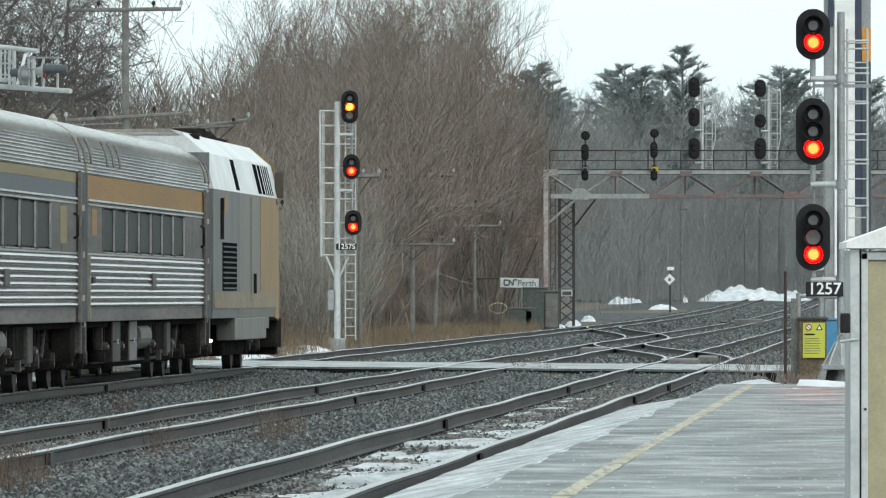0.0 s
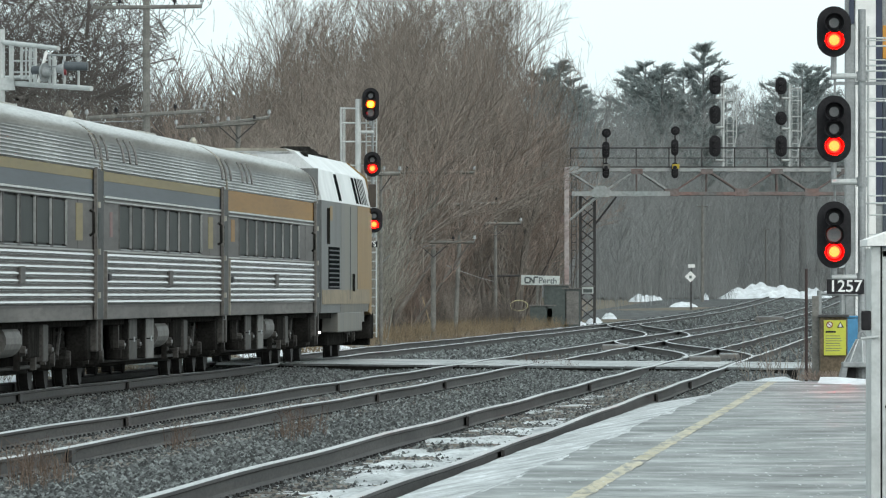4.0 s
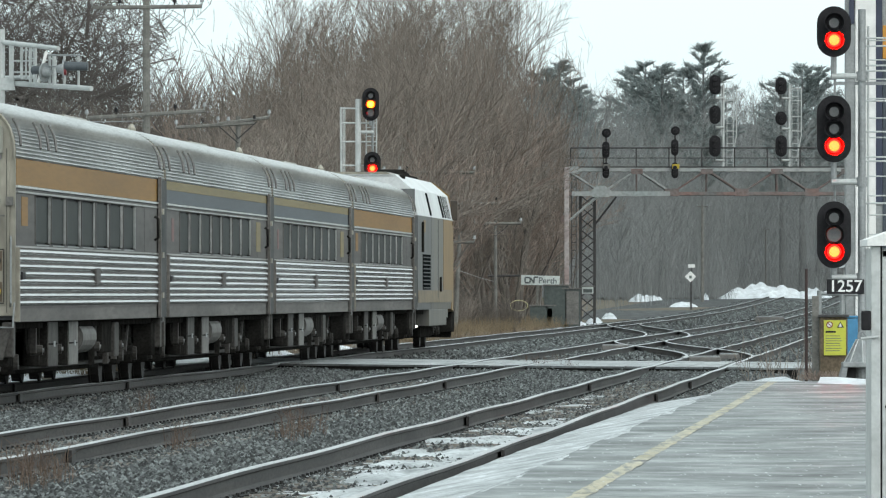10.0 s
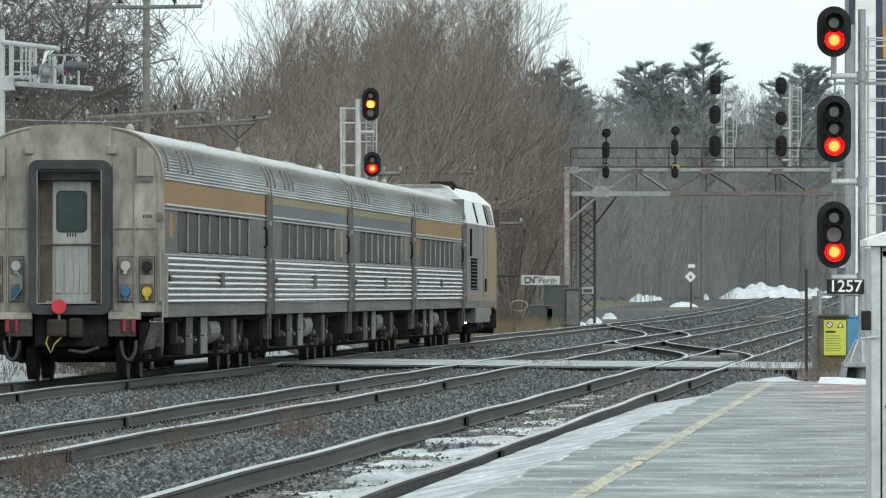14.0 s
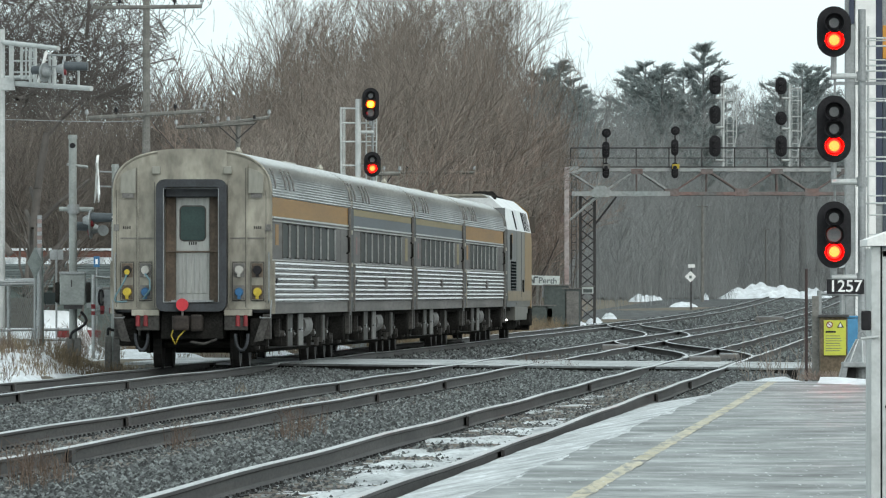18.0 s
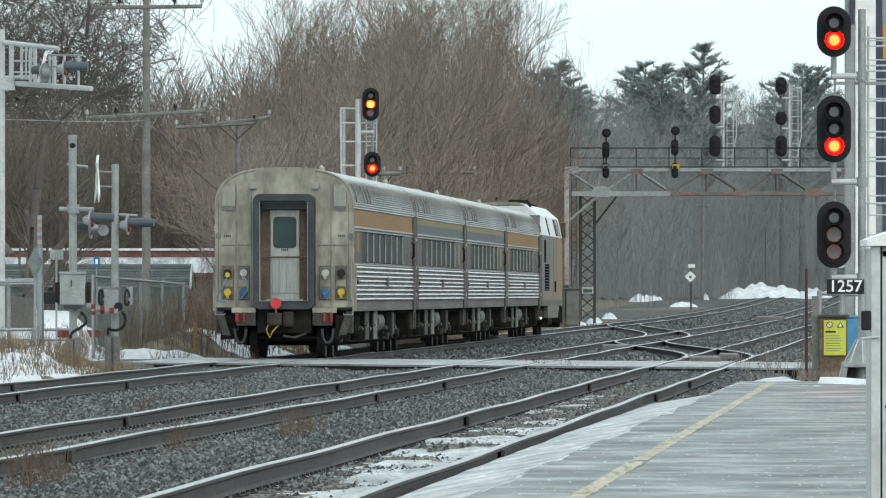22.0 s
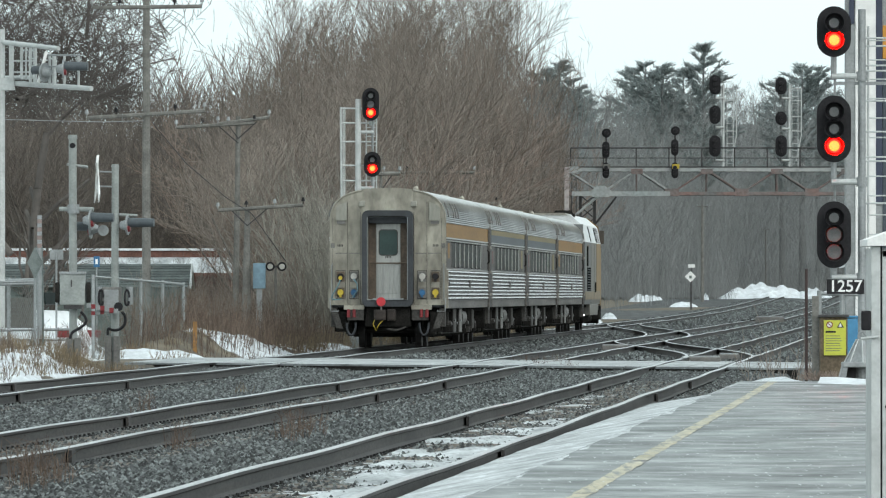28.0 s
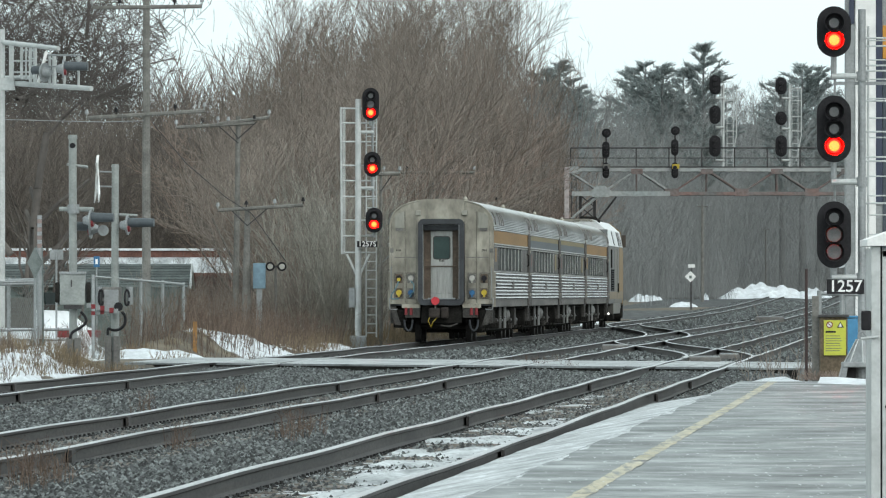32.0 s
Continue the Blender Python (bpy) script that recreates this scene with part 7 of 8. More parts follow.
for k in range(8):
    part("siding_board", bx(x0, x1 + 0.02, D - 2.03, D - 2.002, zb + 0.28 * k, zb + 0.28 * k + 0.25), SIDING, sh)
part("shed_door", bx(x1 - 1.6, x1 - 0.8, D - 2.06, D - 2.034, zb, zb + 1.95), SIDING, sh)

D = 425.0
hb = thing("snowy_building", pose(0, 0, 0), "long low red-brown building with a snow-covered roof", "building")
x0, x1, zb, ze, zr = ux(-80, D), ux(424, D), -0.6, zf(487, D), zf(457, D)
part("wall", bx(x0, x1 - 0.3, D - 3, D + 3, zb, ze - 0.05), REDWALL, hb)
v = [(x0, D - 3.4, ze), (x1, D - 3.4, ze), (x1 + 0.25, D, zr), (x0, D, zr), (x0, D + 3.4, ze), (x1, D + 3.4, ze)]
raw("roof", [(a, b, c + dz) for dz in (0, 0.1) for a, b, c in v], [(0, 1, 2, 3), (3, 2, 5, 4), (9, 8, 7, 6), (10, 11, 8, 9), (0, 6, 7, 1), (1, 7, 8, 2), (2, 8, 11, 5)], ICE, hb, "patchy snow-covered roof")
part("clerestory_wall", bx(x0, x1 - 0.1, D - 0.3, D + 0.3, zr - 0.1, zf(444, D)), REDWALL, hb, "red-brown raised wall strip")
part("ridge_cap", bx(x0, x1 + 0.1, D - 0.4, D + 0.4, zf(444, D) + 0.002, zf(440, D), 0.01), SNOW, hb, "thin snow on the upper roof")
part("rake_board", tb((x1 + 0.02, D - 3.45, ze + 0.06), (x1 + 0.28, D, zr + 0.12), 0.05, 0.05, 4), GALVWHITE, hb)
part("eave_board", bx(x0, x1, D - 3.46, D - 3.42, ze - 0.06, ze + 0.09), REDWALL, hb)
for k in range(5):
    w = part("window", bx(x1 - 3.2 - 3.1 * k, x1 - 2.2 - 3.1 * k, D - 3.05, D - 3.005, 0.6, 1.6), GLASSDARK, hb)
    part("window_frame", bx(x1 - 3.28 - 3.1 * k, x1 - 2.12 - 3.1 * k, D - 3.04, D - 3.003, 0.52, 0.595), WHITE, w)

# ---- parked car behind the gate ----
D = 234.0
ca = thing("parked_car", pose(ux(12, D), D, -0.46, 0, 0, 60), "white hatchback car parked behind the fence in snow", "car")
CARWHITE = mat("white_car_paint", (0.72, 0.74, 0.75), 0.3, vary=0.06, bump=0.0)
prof = [(-2.1, 0.3), (-2.15, 0.75), (-2.05, 0.98), (-1.85, 1.05), (-1.35, 1.45), (0.2, 1.5), (0.95, 1.05), (1.9, 0.88), (2.1, 0.6), (2.05, 0.3)]
bm = bmesh.new()
ring = []
for x, in_ in ((-0.88, 0.0), (-0.86, 0.03), (0.86, 0.03), (0.88, 0.0)):
    ring.append([bm.verts.new((x if z < 1.06 else x * 0.82, yy * (0.985 if abs(x) > 0.87 else 1), z * (1.0 if abs(x) < 0.87 else 0.985))) for yy, z in prof])
n = len(prof)
for a, b in zip(ring, ring[1:]):
    for i in range(n):
        bm.faces.new((a[i], a[(i + 1) % n], b[(i + 1) % n], b[i]))
bm.faces.new(ring[0][::-1])
bm.faces.new(ring[-1])
bmesh.ops.recalc_face_normals(bm, faces=bm.faces)
body = part("body", bm, CARWHITE, ca, "white painted body")
part("rear_window", plate([(-0.62, 1.08), (0.62, 1.08), (0.56, 1.38), (-0.56, 1.38)], -1.86, -1.80), GLASSDARK, ca).matrix_basis = pose(0, -0.36, 0.36, -20, 0, 0) @ pose(0, 0.30, -0.30)
for s in (-1, 1):
    part("tail_light", bx(*sorted((s * 0.48, s * 0.9)), -2.2, -2.02, 0.80, 0.98, 0.03), RED, ca, "red tail light")
    for yy in (-1.3, 1.3):
        w = part("wheel", tb((s * 0.70, yy, 0.31), (s * 0.90, yy, 0.31), 0.31, 0.31, 18), BLACK, ca)
        part("rim", tb((s * 0.895, yy, 0.31), (s * 0.91, yy, 0.31), 0.19, 0.18, 14), GALV, w)
    part("side_window", bx(*sorted((s * 0.74, s * 0.80)), -1.2, 0.4, 1.1, 1.4), GLASSDARK, ca)
part("bumper", bx(-0.84, 0.84, -2.24, -2.1, 0.35, 0.6, 0.04), CARWHITE, ca)
part("plate_blank", bx(-0.2, 0.2, -2.262, -2.245, 0.4, 0.5), BOXGREY, ca, "blank licence plate")

# Parking sign, wayside cabinet and a pair of lights beyond the road.
D = 236.0
sg = thing("parking_sign", pose(ux(171, D), D, -0.4), "small blue and white parking sign on a post", "road sign")
part("board", bx(-0.075, 0.075, -0.02, 0.0, zf(473, D) + 0.4, zf(454, D) + 0.4, 0.004), BLUE, sg)
part("symbol", bx(-0.03, 0.03, -0.026, -0.021, zf(468, D) + 0.4, zf(459, D) + 0.4), WHITE, sg)
part("sign_post", tb((0, 0.03, 0), (0, 0.03, zf(455, D) + 0.4), 0.02, 0.02), GALV, sg)
D = 292.0
k_ = D / F
BLUECASE = mat("pale_blue_cabinet_paint", (0.19, 0.3, 0.37), 0.6, vary=0.2)
wc = thing("wayside_cabinet", pose(ux(440, D), D, -0.4), "pale blue-grey cabinet fixed to a wooden post", "cabinet")
part("post", tb((0, 0, 0), (-2 * k_, 0, zf(370, D) + 0.4), 0.09, 0.07), POLEWOOD, wc)
c = part("cabinet", bx(8 * k_, 30 * k_, -0.2, 0.2, zf(511, D) + 0.4, zf(466, D) + 0.4, 0.02), BLUECASE, wc)
part("cabinet_door", bx(10 * k_, 28 * k_, -0.22, -0.2, zf(507, D) + 0.4, zf(470, D) + 0.4, 0.01), BLUECASE, c)
part("leg", bx(14 * k_, 24 * k_, -0.1, 0.1, 0.0, zf(511, D) + 0.4), GALV, wc)
tl = thing("twin_lights", pose(ux(488, D), D, -0.4), "pair of round black crossing lights on a post", "crossing signal", "crossing signals")
part("post", tb((0, 0.05, 0), (0, 0.05, zf(470, D) + 0.4), 0.045, 0.04), POLEWOOD, tl)
part("crossarm", bx(-16 * k_, 12 * k_, 0, 0.05, zf(474, D) + 0.4, zf(471, D) + 0.4), DARKSTEEL, tl)
for b in (478, 499):
    h = part("backboard", tb(((b - 488) * k_, -0.02, zf(472, D) + 0.4), ((b - 488) * k_, 0.0, zf(472, D) + 0.4), 8.2 * k_, 8.2 * k_, 18), BLACK, tl)
    part("lens", tb(((b - 488) * k_, -0.05, zf(472, D) + 0.4), ((b - 488) * k_, -0.02, zf(472, D) + 0.4), 4.8 * k_, 5 * k_, 16), CAPWHITE, h)
st = thing("marker_stake", pose(ux(345, 226), 226, -0.3), "orange-topped wooden marker stake", "stake")
part("stake", bx(-0.05, 0.05, -0.02, 0.02, 0, 1.05, 0.005), mat("faded_orange_wood", (0.32, 0.17, 0.06), 0.8), st)
st = thing("marker_stake", pose(ux(752, 372), 372, -0.3), "thin leaning wooden stake in dead grass", "stake")
part("stake", tb((0.35, 0, 0), (-0.1, 0, 1.6), 0.025, 0.02, 6), mat("bare_pale_wood", (0.35, 0.27, 0.17), 0.8), st)

# ---- the signal bridge ----
D = 477.0
k_ = D / F
gb_ = thing("signal_bridge", pose(ux(1003, D), D, rise(D) - 0.1), "old steel truss signal bridge over the tracks", "signal bridge")
gz0 = rise(D) - 0.1
Z = lambda e: zf(e, D) - gz0
Xg = lambda b: (b - 1003) * k_
END = Xg(1640)


def bar(name, a, b, r, mt, parent=None, label=""):
    return part(name, tb((Xg(a[0]), a[2] if len(a) > 2 else 0, Z(a[1])), (Xg(b[0]), b[2] if len(b) > 2 else 0, Z(b[1])), r, r, 6), mt, parent or gb_, label)


PINK = mat("faded_red_white_post", (0.42, 0.3, 0.28), 0.8, vary=0.3, scale=0.6, fine=6, bump=0.1, tint=(0.5, 0.48, 0.47))
part("end_post", bx(-0.12, 0.12, -0.12, 0.12, 0, Z(296), 0.02), PINK, gb_, "faded pink and white end post")
part("end_post", bx(END - 0.12, END + 0.12, -0.12, 0.12, 0, Z(296), 0.02), RUSTSTEEL, gb_)
CHORD = mat("pale_green_chord_paint", (0.36, 0.42, 0.41), 0.7, vary=0.25, scale=0.5, fine=6, bump=0.1, tint=(0.4, 0.4, 0.39))
for yy in (0.0, 1.7):
    ch = part("top_chord", bx(0, END, yy - 0.08, yy + 0.08, Z(304), Z(296), 0.01), CHORD if yy == 0 else DARKSTEEL, gb_, "pale green-grey top chord")
    part("bottom_chord", bx(0, END, yy - 0.08, yy + 0.08, Z(346), Z(340), 0.01), RUSTSTEEL if yy == 0 else DARKSTEEL, gb_)
    b = 1003
    up = True
    k = 0
    while b < 1620:
        e0, e1 = (301, 342) if up else (342, 301)
        bar("diagonal", (b, e0, yy), (b + 62, e1, yy), 0.05 if yy == 0 else 0.04, (CHORD if b < 1180 else RUSTSTEEL) if yy == 0 else DARKSTEEL)
        if up:
            part("gusset", bx(Xg(b + 62) - 0.35, Xg(b + 62) + 0.35, yy - 0.1, yy - 0.085, Z(347), Z(334)), (CHORD if b < 1100 else RUSTSTEEL) if yy == 0 else DARKSTEEL, gb_)
        else:
            bar("vertical", (b + 62, 342, yy), (b + 62, 301, yy), 0.035, RUSTSTEEL)
            part("gusset", bx(Xg(b + 62) - 0.3, Xg(b + 62) + 0.3, yy - 0.1, yy - 0.085, Z(308), Z(299)), RUSTSTEEL, gb_)
        up = not up
        b += 62
part("chord_plate", bx(Xg(1012), Xg(1186), -0.118, -0.103, Z(347), Z(339)), CHORD, gb_, "pale painted chord plate")
part("joint_plate", plate([(Xg(1048), Z(349)), (Xg(1078), Z(349)), (Xg(1082), Z(338)), (Xg(1070), Z(329)), (Xg(1056), Z(329)), (Xg(1046), Z(338))], -0.14, -0.121), CHORD, gb_, "pale riveted joint plate")
part("corner_plate", bx(Xg(1007), Xg(1024), -0.125, -0.104, Z(308), Z(295)), CHORD, gb_)
bar("knee_brace", (1008, 390), (1066, 341), 0.06, CHORD)
part("brace_bracket", bx(-0.3, 0.14, -0.1, 0.1, Z(394), Z(382)), RUSTSTEEL, gb_)
# lattice leg behind
lat = part("lattice_leg", bx(Xg(1028) - 0.07, Xg(1028) + 0.07, 1.5, 1.7, 0, Z(346)), DARKSTEEL, gb_, "dark riveted lattice leg")
part("leg_chord", bx(Xg(1053) - 0.07, Xg(1053) + 0.07, 1.5, 1.7, 0, Z(346)), DARKSTEEL, lat)
e = 346
while e < 560:
    bar("lacing", (1028, e, 1.55), (1053, e + 20, 1.55), 0.03, DARKSTEEL, lat)
    bar("lacing", (1053, e, 1.65), (1028, e + 20, 1.65), 0.03, DARKSTEEL, lat)
    e += 20
bar("leg_knee", (1053, 398, 1.6), (1092, 348, 1.6), 0.05, DARKSTEEL)
part("walkway", bx(0.2, END, -0.1, 1.8, Z(297), Z(295)), DARKSTEEL, gb_, "dark open walkway")
for e in (262, 280):
    part("hand_rail", tb((Xg(1010), 0, Z(e)), (END, 0, Z(e)), 0.035 if e < 270 else 0.022, None, 6), DARKSTEEL, gb_, "dark walkway handrail")
b = 1010
while b < 1630:
    bar("rail_post", (b, 297), (b, 262), 0.035, DARKSTEEL)
    b += 58
ladder(gb_, Xg(1012), Xg(1020), 0.5, 0.3, Z(300), 0.4, 0.02, DARKSTEEL)


def bridge_head(parent, b, e0, e1, w=20, y=-0.3):
    """A black oval head seen from its unlit side, with hoods."""
    h = (e1 - e0) * k_
    hd = part("signal_head", plate(stadium(w * k_, max(h, w * k_ + 0.001), 10), -0.03, 0.03), BLACK, parent, "black unlit signal head")
    hd.matrix_basis = pose(Xg(b), y, Z((e0 + e1) / 2))
    part("rear_case", bx(-0.15, 0.15, 0.03, 0.3, -h * 0.35, h * 0.35, 0.03), BLACK, hd)
    n = 3 if h > 0.9 else 2 if h > 0.6 else 1
    for i in range(n):
        z = (i - (n - 1) / 2) * 0.27
        part("hood", tb((0, -0.28, z), (0, -0.031, z), 0.10, 0.11, 12), BLACK, hd)
    return hd


for b, heads, lx in ((1265, ((133, 168), (187, 220), (240, 278)), 1285), (1382, ((137, 168), (198, 222), (240, 278)), 1400)):
    bar("signal_post", (b + 15, 296, 0.2), (b + 15, 150, 0.2), 0.08, GALVWHITE, None, "pale signal post on the bridge")
    for e0, e1 in heads:
        bridge_head(gb_, b, e0, e1)
        bar("head_bracket", (b, e1 + 6, 0.1), (b + 16, e1 + 6, 0.1), 0.06, GALVWHITE)
        bar("head_stem", (b, e1, -0.2), (b, e1 + 7, -0.1), 0.06, GALV)
    ladder(gb_, Xg(lx + 2), Xg(lx + 13), 0.5, Z(296), Z(148), 0.34, 0.022, GALVWHITE)
    bar("cage_rail", (lx + 19, 240, 0.7), (lx + 19, 155, 0.7), 0.03, GALVWHITE)
    bar("cage_rail", (lx + 10, 285, 0.7), (lx + 19, 240, 0.7), 0.03, GALVWHITE)
    bar("cage_rail", (lx - 8, 240, 0.7), (lx - 8, 155, 0.7), 0.025, GALVWHITE)
    for e in (156, 178, 206, 232):
        bar("cage_hoop", (lx - 8, e, 0.7), (lx + 19, e, 0.7), 0.022, GALVWHITE)
for b, e0 in ((1073, 228), (1195, 224)):
    bar("signal_post", (b, 297, 0.1), (b, e0 + 10, 0.1), 0.05, DARKSTEEL)
    bridge_head(gb_, b, e0, e0 + 16, 16)
    bridge_head(gb_, b - 1, e0 + 23, e0 + 52, 13)
    bridge_head(gb_, b - 1, 288, 316, 12, -0.4)
    part("yellow_case", bx(Xg(b) - 0.16, Xg(b) + 0.2, -0.45, -0.3, Z(299), Z(291)), YELLOW if b > 1100 else BOXGREY, gb_)

# ---- station name board and trackside cases near the bridge ----
D = 450.0
k_ = D / F
SIGNWHITE = mat("dull_white_sign_paint", (0.5, 0.54, 0.52), 0.7, vary=0.12)
CASEGREEN = mat("dark_green_grey_case_paint", (0.065, 0.08, 0.075), 0.7, vary=0.25)
SIGNGREY = mat("faded_sign_lettering", (0.1, 0.115, 0.115), 0.7)
nb = thing("name_board", pose(ux(954, D), D, rise(D) - 0.2), "white railway name board on a wooden post", "sign")
z0 = rise(D) - 0.2
br = part("board", bx(-34 * k_, 34 * k_, -0.04, 0.0, zf(505, D) - z0, zf(488, D) - z0, 0.01), SIGNWHITE, nb, "dull white painted board")
br.matrix_basis = pose(0, 0, 0, 0, 1.6, 0)
letter("Perth", 13 * k_, zf(497, D) - z0, -0.048, 0.40, SIGNGREY, br, "lettering")
mk = bmesh.new()
for a, b in (((-27, 500), (-27, 492)), ((-27, 492), (-18, 492)), ((-27, 501), (-19, 501)), ((-18, 501), (-18, 492)), ((-18, 492), (-11, 501)), ((-11, 501), (-11, 491)), ((-11, 491), (-4, 491))):
    tube(mk, (a[0] * k_, -0.045, zf(a[1], D) - z0), (b[0] * k_, -0.045, zf(b[1], D) - z0), 0.04, 0.04, 6)
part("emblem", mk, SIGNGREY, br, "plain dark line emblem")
part("post", tb((-4 * k_, 0.05, -0.3), (-2 * k_, 0.05, zf(490, D) - z0), 0.09, 0.08), POLEWOOD, nb)
part("rail_arm", tb((-90 * k_, 0.1, zf(489, D) - z0), (-34 * k_, 0.1, zf(488, D) - z0), 0.05, 0.05, 6), DARKSTEEL, nb)
for b, e0, e1, w, lab in ((1012, 512, 560, 30, "grey-green relay case beside the bridge leg"), (985, 506, 545, 44, "grey-green relay case beside the bridge leg"), (960, 542, 572, 44, "low grey-green equipment case by the tracks"), (1040, 508, 520, 20, "small pale box on the bridge leg")):
    c = thing("relay_case", pose(ux(b, D), D, rise(D) - 0.2), lab, "equipment case", "relay cases")
    part("case", bx(-w * k_ / 2, w * k_ / 2, -0.3, 0.3, 0.0 if e1 > 530 else zf(e1, D) - z0, zf(e0, D) - z0, 0.03), CASEGREEN if w != 20 else SIGNWHITE, c)
    part("case_roof", bx(-w * k_ / 2 - 0.06, w * k_ / 2 + 0.06, -0.36, 0.36, zf(e0, D) - z0 + 0.002, zf(e0, D) - z0 + 0.06, 0.01), BOXGREY, c)
    part("case_door", bx(-w * k_ * 0.4, w * k_ * 0.4, -0.32, -0.3, 0.15 if e1 > 530 else zf(e1, D) - z0 + 0.05, zf(e0, D) - z0 - 0.1, 0.01), BOXGREY if w == 30 else CASEGREEN, c)
hp = thing("cable_hoop", pose(ux(918, D), D - 2, zf(541, D)), "pale yellow cable hoop on a stake", "cable")
part("hoop", bent([(0.42 * math.cos(a), 0, 0.25 * math.sin(a)) for a in [math.pi * 2 * k / 16 for k in range(17)]], 0.025, 5), mat("pale_yellow_cable", (0.45, 0.42, 0.25), 0.7), hp)
part("stake", tb((0.3, 0, -0.9), (0.3, 0, -0.1), 0.03, 0.03), POLEWOOD, hp)
for b, e, d in ((1222, 490, 740), (1224, 471, 742)):
    s_ = thing("track_sign", pose(ux(b, d), d, rise(d) - 0.2), "white diamond track sign on a post" if b == 1222 else "small white track number sign", "sign", "track signs")
    z1 = rise(d) - 0.2
    q_ = d / F
    if b == 1222:
        part("board", plate([(0, zf(480, d) - z1), (10 * q_, zf(490, d) - z1), (0, zf(500, d) - z1), (-10 * q_, zf(490, d) - z1)], -0.03, 0), WHITE, s_)
        part("centre_mark", bx(-0.1, 0.1, -0.04, -0.031, zf(493, d) - z1, zf(488, d) - z1), SIDING, s_)
    else:
        part("board", bx(-6 * q_, 6 * q_, -0.03, 0, zf(474, d) - z1, zf(468, d) - z1), WHITE, s_)
    part("sign_post", tb((0, 0.05, -0.2), (0, 0.05, zf(e, d) - z1), 0.04, 0.04), DARKSTEEL, s_)

# ---- beside the platform end ----
D = 147.0
k_ = D / F
fb = thing("wooden_bin", pose(ux(1475, D), D, 0.0), "brown weathered wooden box with a yellow warning sign", "box")
part("box_body", bx(-24 * k_, 24 * k_, -0.2, 0.35, -0.2, zf(562, D), 0.01), mat("brown_weathered_boards", (0.15, 0.115, 0.075), 0.9, vary=0.35, scale=3, fine=24, bump=0.3), fb)
part("box_lid", bx(-28 * k_, 27 * k_, -0.24, 0.4, zf(562, D) + 0.002, zf(557, D), 0.01), DARKSTEEL, fb)
ws = part("warning_sign", bx(-18 * k_, 21 * k_, -0.235, -0.205, zf(629, D), zf(567, D), 0.004), mat("yellow_green_sign", (0.52, 0.54, 0.06), 0.5, vary=0.08, bump=0.02), fb, "bright yellow warning sign")
ring_ = bmesh.new()
for k in range(16):
    a, b = 2 * math.pi * k / 16, 2 * math.pi * (k + 1) / 16
    tube(ring_, (-8 * k_ + 0.045 * math.cos(a), -0.24, zf(575, D) + 0.045 * math.sin(a)), (-8 * k_ + 0.045 * math.cos(b), -0.24, zf(575, D) + 0.045 * math.sin(b)), 0.008, 0.008, 5)
part("red_ring", ring_, RED, ws, "red prohibition ring")
part("ring_disc", tb((-8 * k_, -0.237, zf(575, D)), (-8 * k_, -0.239, zf(575, D)), 0.044, 0.044, 16), WHITE, ws)
part("ring_bar", tb((-8 * k_ - 0.03, -0.243, zf(575, D) + 0.03), (-8 * k_ + 0.03, -0.243, zf(575, D) - 0.03), 0.006, 0.006, 5), RED, ws)
part("triangle", plate([(5 * k_, zf(580, D)), (17 * k_, zf(580, D)), (11 * k_, zf(569, D))], -0.24, -0.236), BLACK, ws)
part("triangle_inner", plate([(7.5 * k_, zf(578.6, D)), (14.5 * k_, zf(578.6, D)), (11 * k_, zf(572, D))], -0.243, -0.2405), WHITE, ws)
part("text_bar", bx(-15 * k_, 3 * k_, -0.24, -0.236, zf(589, D), zf(586, D)), BLACK, ws)
for k in range(7):
    part("text_bar", bx(-15 * k_, (10 + 5 * ((k * 7) % 3) / 3) * k_, -0.238, -0.236, zf(595.2 + 4.4 * k, D), zf(594 + 4.4 * k, D)), SIDING, ws)
gp = thing("fence_post", pose(ux(1443, D), D, 0.0), "weathered grey wooden fence post", "post")
part("post", bx(-6 * k_, 6 * k_, -0.06, 0.06, -0.2, zf(524, D), 0.01), POLEWOOD, gp)
ro = thing("steel_rod", pose(ux(1427, D), D, 0.0), "thin dark steel rod standing by the platform", "post")
part("rod", tb((0, 0, -0.2), (0, 0, zf(476, D)), 0.026, 0.024), mat("dark_red_rod", (0.05, 0.03, 0.028), 0.7), ro)
mf = chain_fence("wire_fence", 1450, 1530, 152, 152, 520, 522, 0.4, "grey wire mesh fence behind the box", 2)
BRIGHTBLUE = mat("bright_blue_plastic", (0.06, 0.24, 0.42), 0.5, vary=0.15, bump=0.05)
bb = thing("blue_bin", pose(ux(1520, 150), 150, 0.0), "blue plastic bin behind the signal mast", "bin")
part("bin_body", bx(-0.24, 0.22, -0.2, 0.2, 0.05, zf(563, 150), 0.03), BRIGHTBLUE, bb)
part("bin_lid", bx(-0.26, 0.24, -0.22, 0.22, zf(563, 150) + 0.002, zf(559, 150), 0.01), BRIGHTBLUE, bb)
ty = thing("dark_drum", pose(ux(1512, 153), 153, 0.1), "dark rubber drum behind the mast base", "drum")
part("drum", tb((0, -0.1, 0.3), (0, 0.1, 0.3), 0.27, 0.27, 20), BLACK, ty)
db = thing("leaf_debris", pose(0, 0, 0), "brown leaf debris at the foot of the fence", "debris", "", "stuff")
dseg = []
dr = random.Random(31)
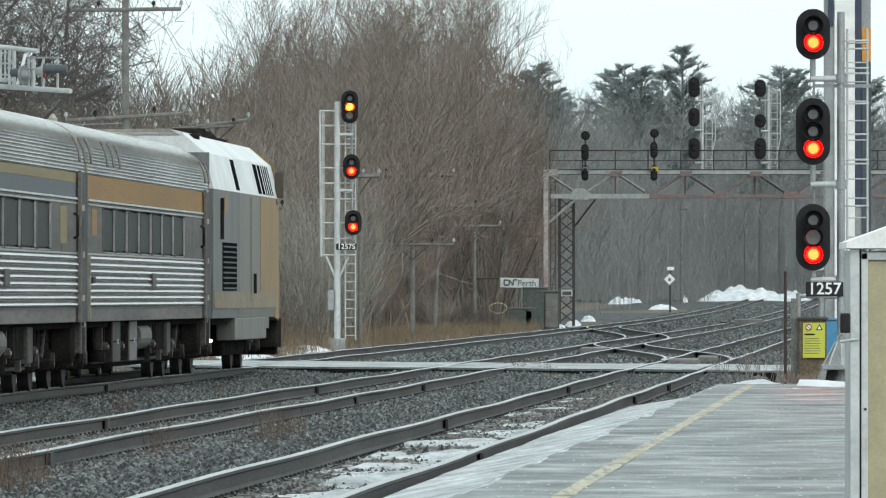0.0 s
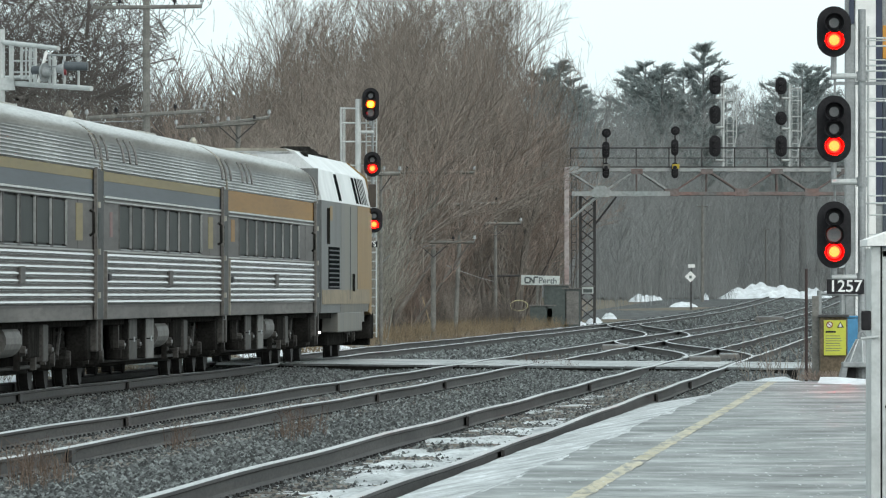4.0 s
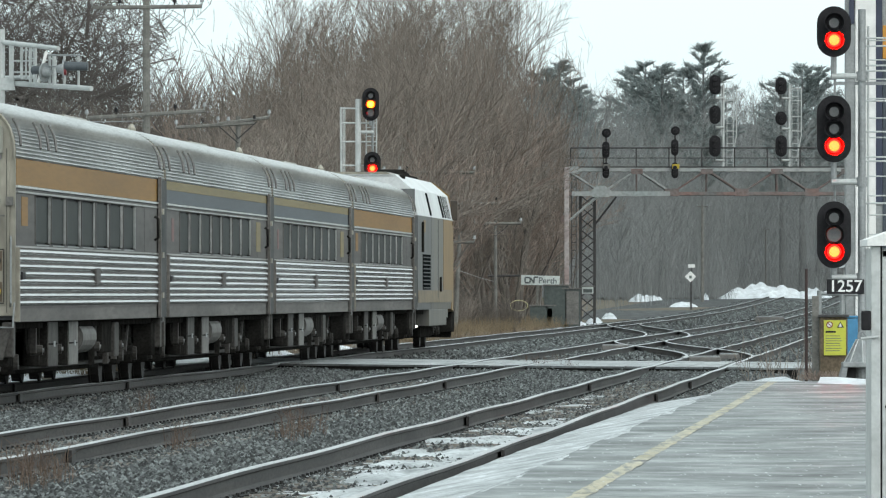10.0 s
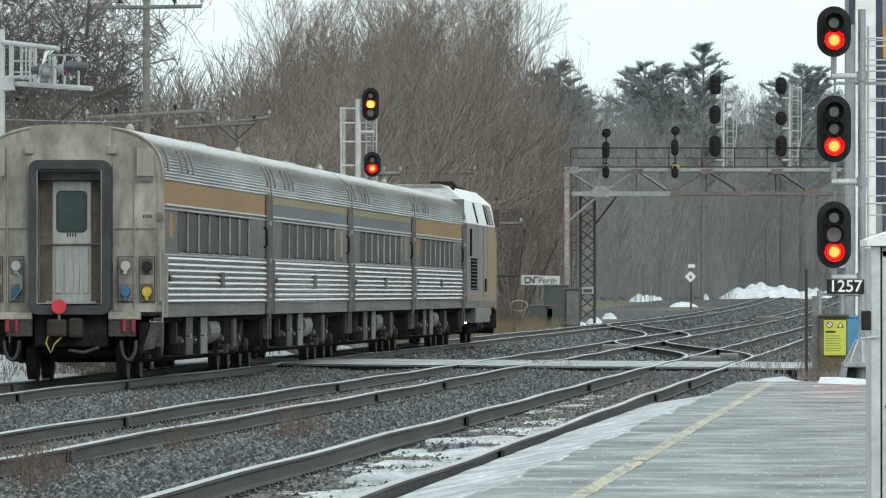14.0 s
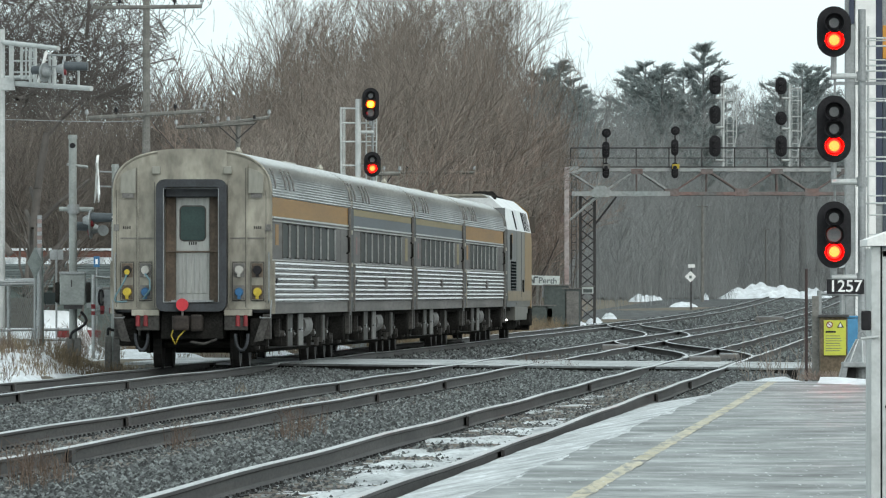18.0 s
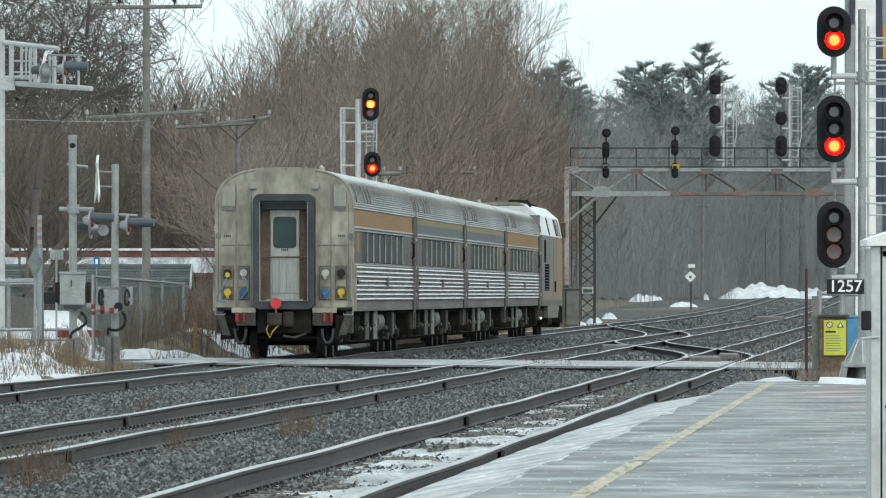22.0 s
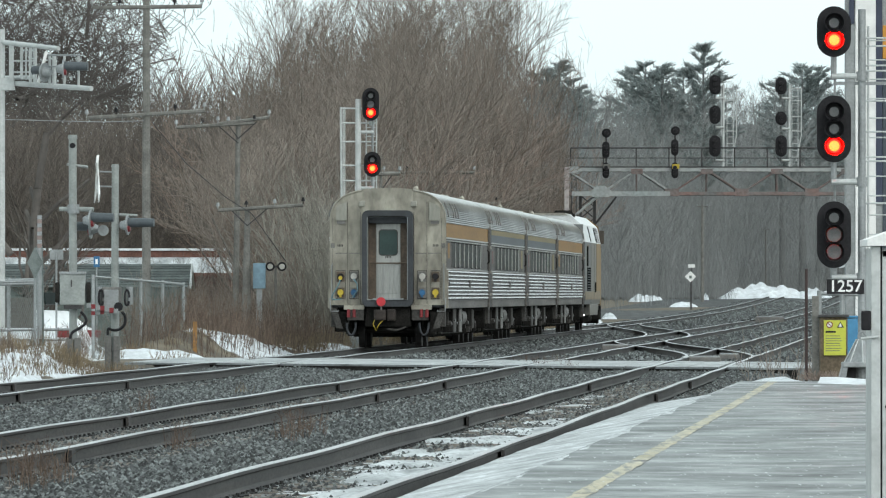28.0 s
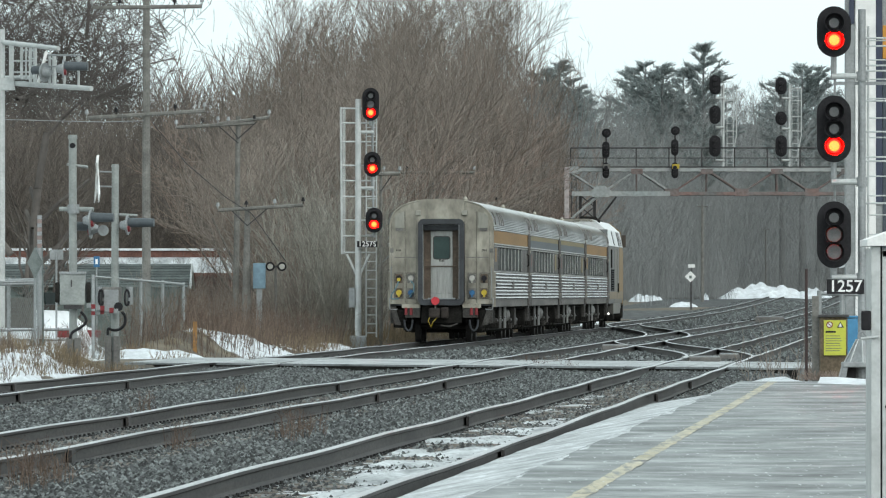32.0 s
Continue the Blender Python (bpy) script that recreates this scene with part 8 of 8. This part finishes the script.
for _ in range(700):
    b, d = dr.uniform(1425, 1545), dr.uniform(144, 151)
    p = Vector((ux(b, d), d, 0.1))
    q = p + Vector((dr.gauss(0, 0.06), dr.gauss(0, 0.06), dr.uniform(0.02, 0.14)))
    dseg.append((*p, *q, 0.008, 0.004))
quick("debris", *prisms(dseg, 3), TWIGRED, db)

D = 152.0
k_ = D / F
py = thing("sign_pylon", pose(ux(1550, D), D + 3, -0.1), "tall white sign pylon with navy and orange panels", "sign pylon")
NAVY = mat("navy_panel", (0.035, 0.045, 0.08), 0.5, vary=0.15)
part("core", bx(-40 * k_, 44 * k_, 0.0, 0.3, 0, 9.5, 0.02), GALV, py, "grey pylon core")
part("white_panel", bx(-22 * k_, 15 * k_, -0.05, -0.002, 0, 9.5, 0.01), WHITE, py, "white front panel")
part("navy_panel", bx(15.2 * k_, 27 * k_, -0.05, -0.002, 3.0, 9.5, 0.01), NAVY, py)
part("navy_panel", bx(-33 * k_, -24 * k_, -0.05, -0.002, zf(22, D), 9.5, 0.01), NAVY, py)
part("orange_panel", bx(27.5 * k_, 44 * k_, -0.06, -0.002, zf(85, D), zf(25, D), 0.01), mat("orange_panel_paint", (0.55, 0.25, 0.03), 0.5, vary=0.1), py, "orange panel")
part("grey_panel", bx(27.5 * k_, 44 * k_, -0.04, -0.002, 0, zf(86, D), 0.01), SLATE, py)
D = 300.0
ho = thing("white_house", pose(ux(1535, D), D, -0.3), "small white-sided house with red brick chimney", "house")
part("wall", bx(-0.55, 4.0, 0, 5, 0, zf(472, D) + 0.3), WHITE, ho)
part("roof", plate([(-0.8, zf(474, D) + 0.3), (4.2, zf(474, D) + 0.3), (1.7, zf(425, D) + 0.3)], -0.3, 5.3), GALV, ho)
part("chimney", bx(-0.35, 0.0, 1.0, 1.5, 1.5, zf(378, D) + 0.3), mat("faded_pink_brick", (0.33, 0.2, 0.18), 0.85, vary=0.3), ho)

# Metal kiosk cabinet close to the camera, at the platform's back.
D = 50.0
k_ = D / F
kb = thing("platform_cabinet", pose(ux(1541, D), D, P_Z), "beige utility cabinet with white frame and pitched lid", "cabinet")
zt = zf(436, D) - P_Z
part("corner_post", bx(0, 17 * k_, -0.02, 0.05, -0.02, zt, 0.006), GALVWHITE, kb, "pale grey corner post")
part("frame_gap", bx(17.2 * k_, 20 * k_, 0.0, 0.03, 0, zt), BLACK, kb)
fr_ = part("door_frame", bx(20.2 * k_, 32 * k_, -0.015, 0.03, 0.05, zt - 0.02, 0.004), GALVWHITE, kb)
part("frame_head", bx(20.2 * k_, 1.1, -0.015, 0.03, zt - 0.06, zt - 0.019, 0.004), GALVWHITE, fr_)
part("door_panel", bx(32.2 * k_, 1.1, 0.004, 0.03, 0.05, zt - 0.062), mat("beige_cabinet_paint", (0.36, 0.32, 0.2), 0.55, vary=0.1, bump=0.05), kb, "beige steel door panel")
part("cabinet_body", bx(0.01, 1.15, 0.052, 0.8, -0.02, zt - 0.01), GALVWHITE, kb)
part("lid", plate([(-0.02, zt + 0.002), (1.2, zt + 0.002), (0.6, zt + 0.24), (0.55, zt + 0.24), (-0.02, zt + 0.035)], -0.06, 0.85), WHITE, kb, "white pitched lid")
part("lock_box", bx(-17 * k_, 0.0, -0.05, 0.04, zf(585, D) - P_Z, zf(550, D) - P_Z, 0.01), BLACK, kb, "dark lock housing")
part("hasp", tb((-18 * k_, -0.03, zf(600, D) - P_Z), (14 * k_, -0.03, zf(596, D) - P_Z), 0.008, 0.008), GALVWHITE, kb, "pale steel hasp rod")
part("hasp_loop", bent([(-16 * k_ + 0.02 * math.cos(a), -0.03, zf(596, D) - P_Z + 0.025 * math.sin(a)) for a in [0.5 * k for k in range(8)]], 0.006, 5), GALV, kb)
part("keyhole", tb((27 * k_, -0.02, zf(720, D) - P_Z), (27 * k_, -0.014, zf(720, D) - P_Z), 0.008, 0.008), BLACK, kb)

lump("snow_bank", 70, 632, 224, 2.6, 0.3, "heap of old snow behind the fence", 12, 2.0)
lump("snow_bank", 272, 632, 214, 3.5, 0.40, "low bank of old snow beside the road", 16, 2.5, 0.35)
lump("snow_patch", 1378, 655, 150, 1.2, 0.0, "old snow lying off the end of the platform", 21, 8.0, 0.3)
lump("snow_bank", 150, 630, 226, 1.6, 0.35, "heap of old snow behind the fence", 14, 2.0)

D = 201.0
sb_ = thing("road_sign", pose(ux(100, D), D, -0.3), "plain grey back of a small road sign", "road sign")
part("board", bx(-0.145, 0.145, -0.01, 0.01, zf(460, D) + 0.3, zf(442, D) + 0.3, 0.003), GALV, sb_)
part("sign_post", tb((0, -0.03, 0), (0, -0.03, zf(443, D) + 0.3), 0.022, 0.022), GALV, sb_)

D = 199.0
fs = thing("wooden_screen", pose(ux(32, D), D, -0.3), "dull brown-grey board panel behind the fence", "panel")
part("panel", bx(ux(2, D) - ux(32, D), ux(63, D) - ux(32, D), 0.0, 0.05, zf(581, D) + 0.3, zf(527, D) + 0.3, 0.01), mat("dull_brown_grey_board", (0.13, 0.122, 0.112), 0.85, vary=0.3, scale=2, fine=14), fs)
for b in (6, 58):
    part("panel_post", tb((ux(b, D) - ux(32, D), 0.09, 0), (ux(b, D) - ux(32, D), 0.09, zf(527, D) + 0.3), 0.035, 0.035), GALV, fs)


def motions():
    """The train runs away along its track; the wheels turn; signal lenses turn between lit and dark."""
    cosa = math.cos(math.atan(TRAIN[1]))
    for ob, ahead in VEHICLES:
        walk(ob, [(float(t), on_track(advance(t) + ahead * cosa)) for t in range(0, 33)])
    for veh, _ in VEHICLES:
        for w in [c for c in veh.children if c.name.startswith("wheelset")]:
            y, r = w.location.y, w.location.z
            walk(w, [(k / 15, pose(0, y, r, -math.degrees((advance(k / 15) - advance(0)) / cosa / r) % 360)) for k in range(0, 481)])
    for lens, rows in LENS_ROWS:
        walk(lens, rows)


motions()
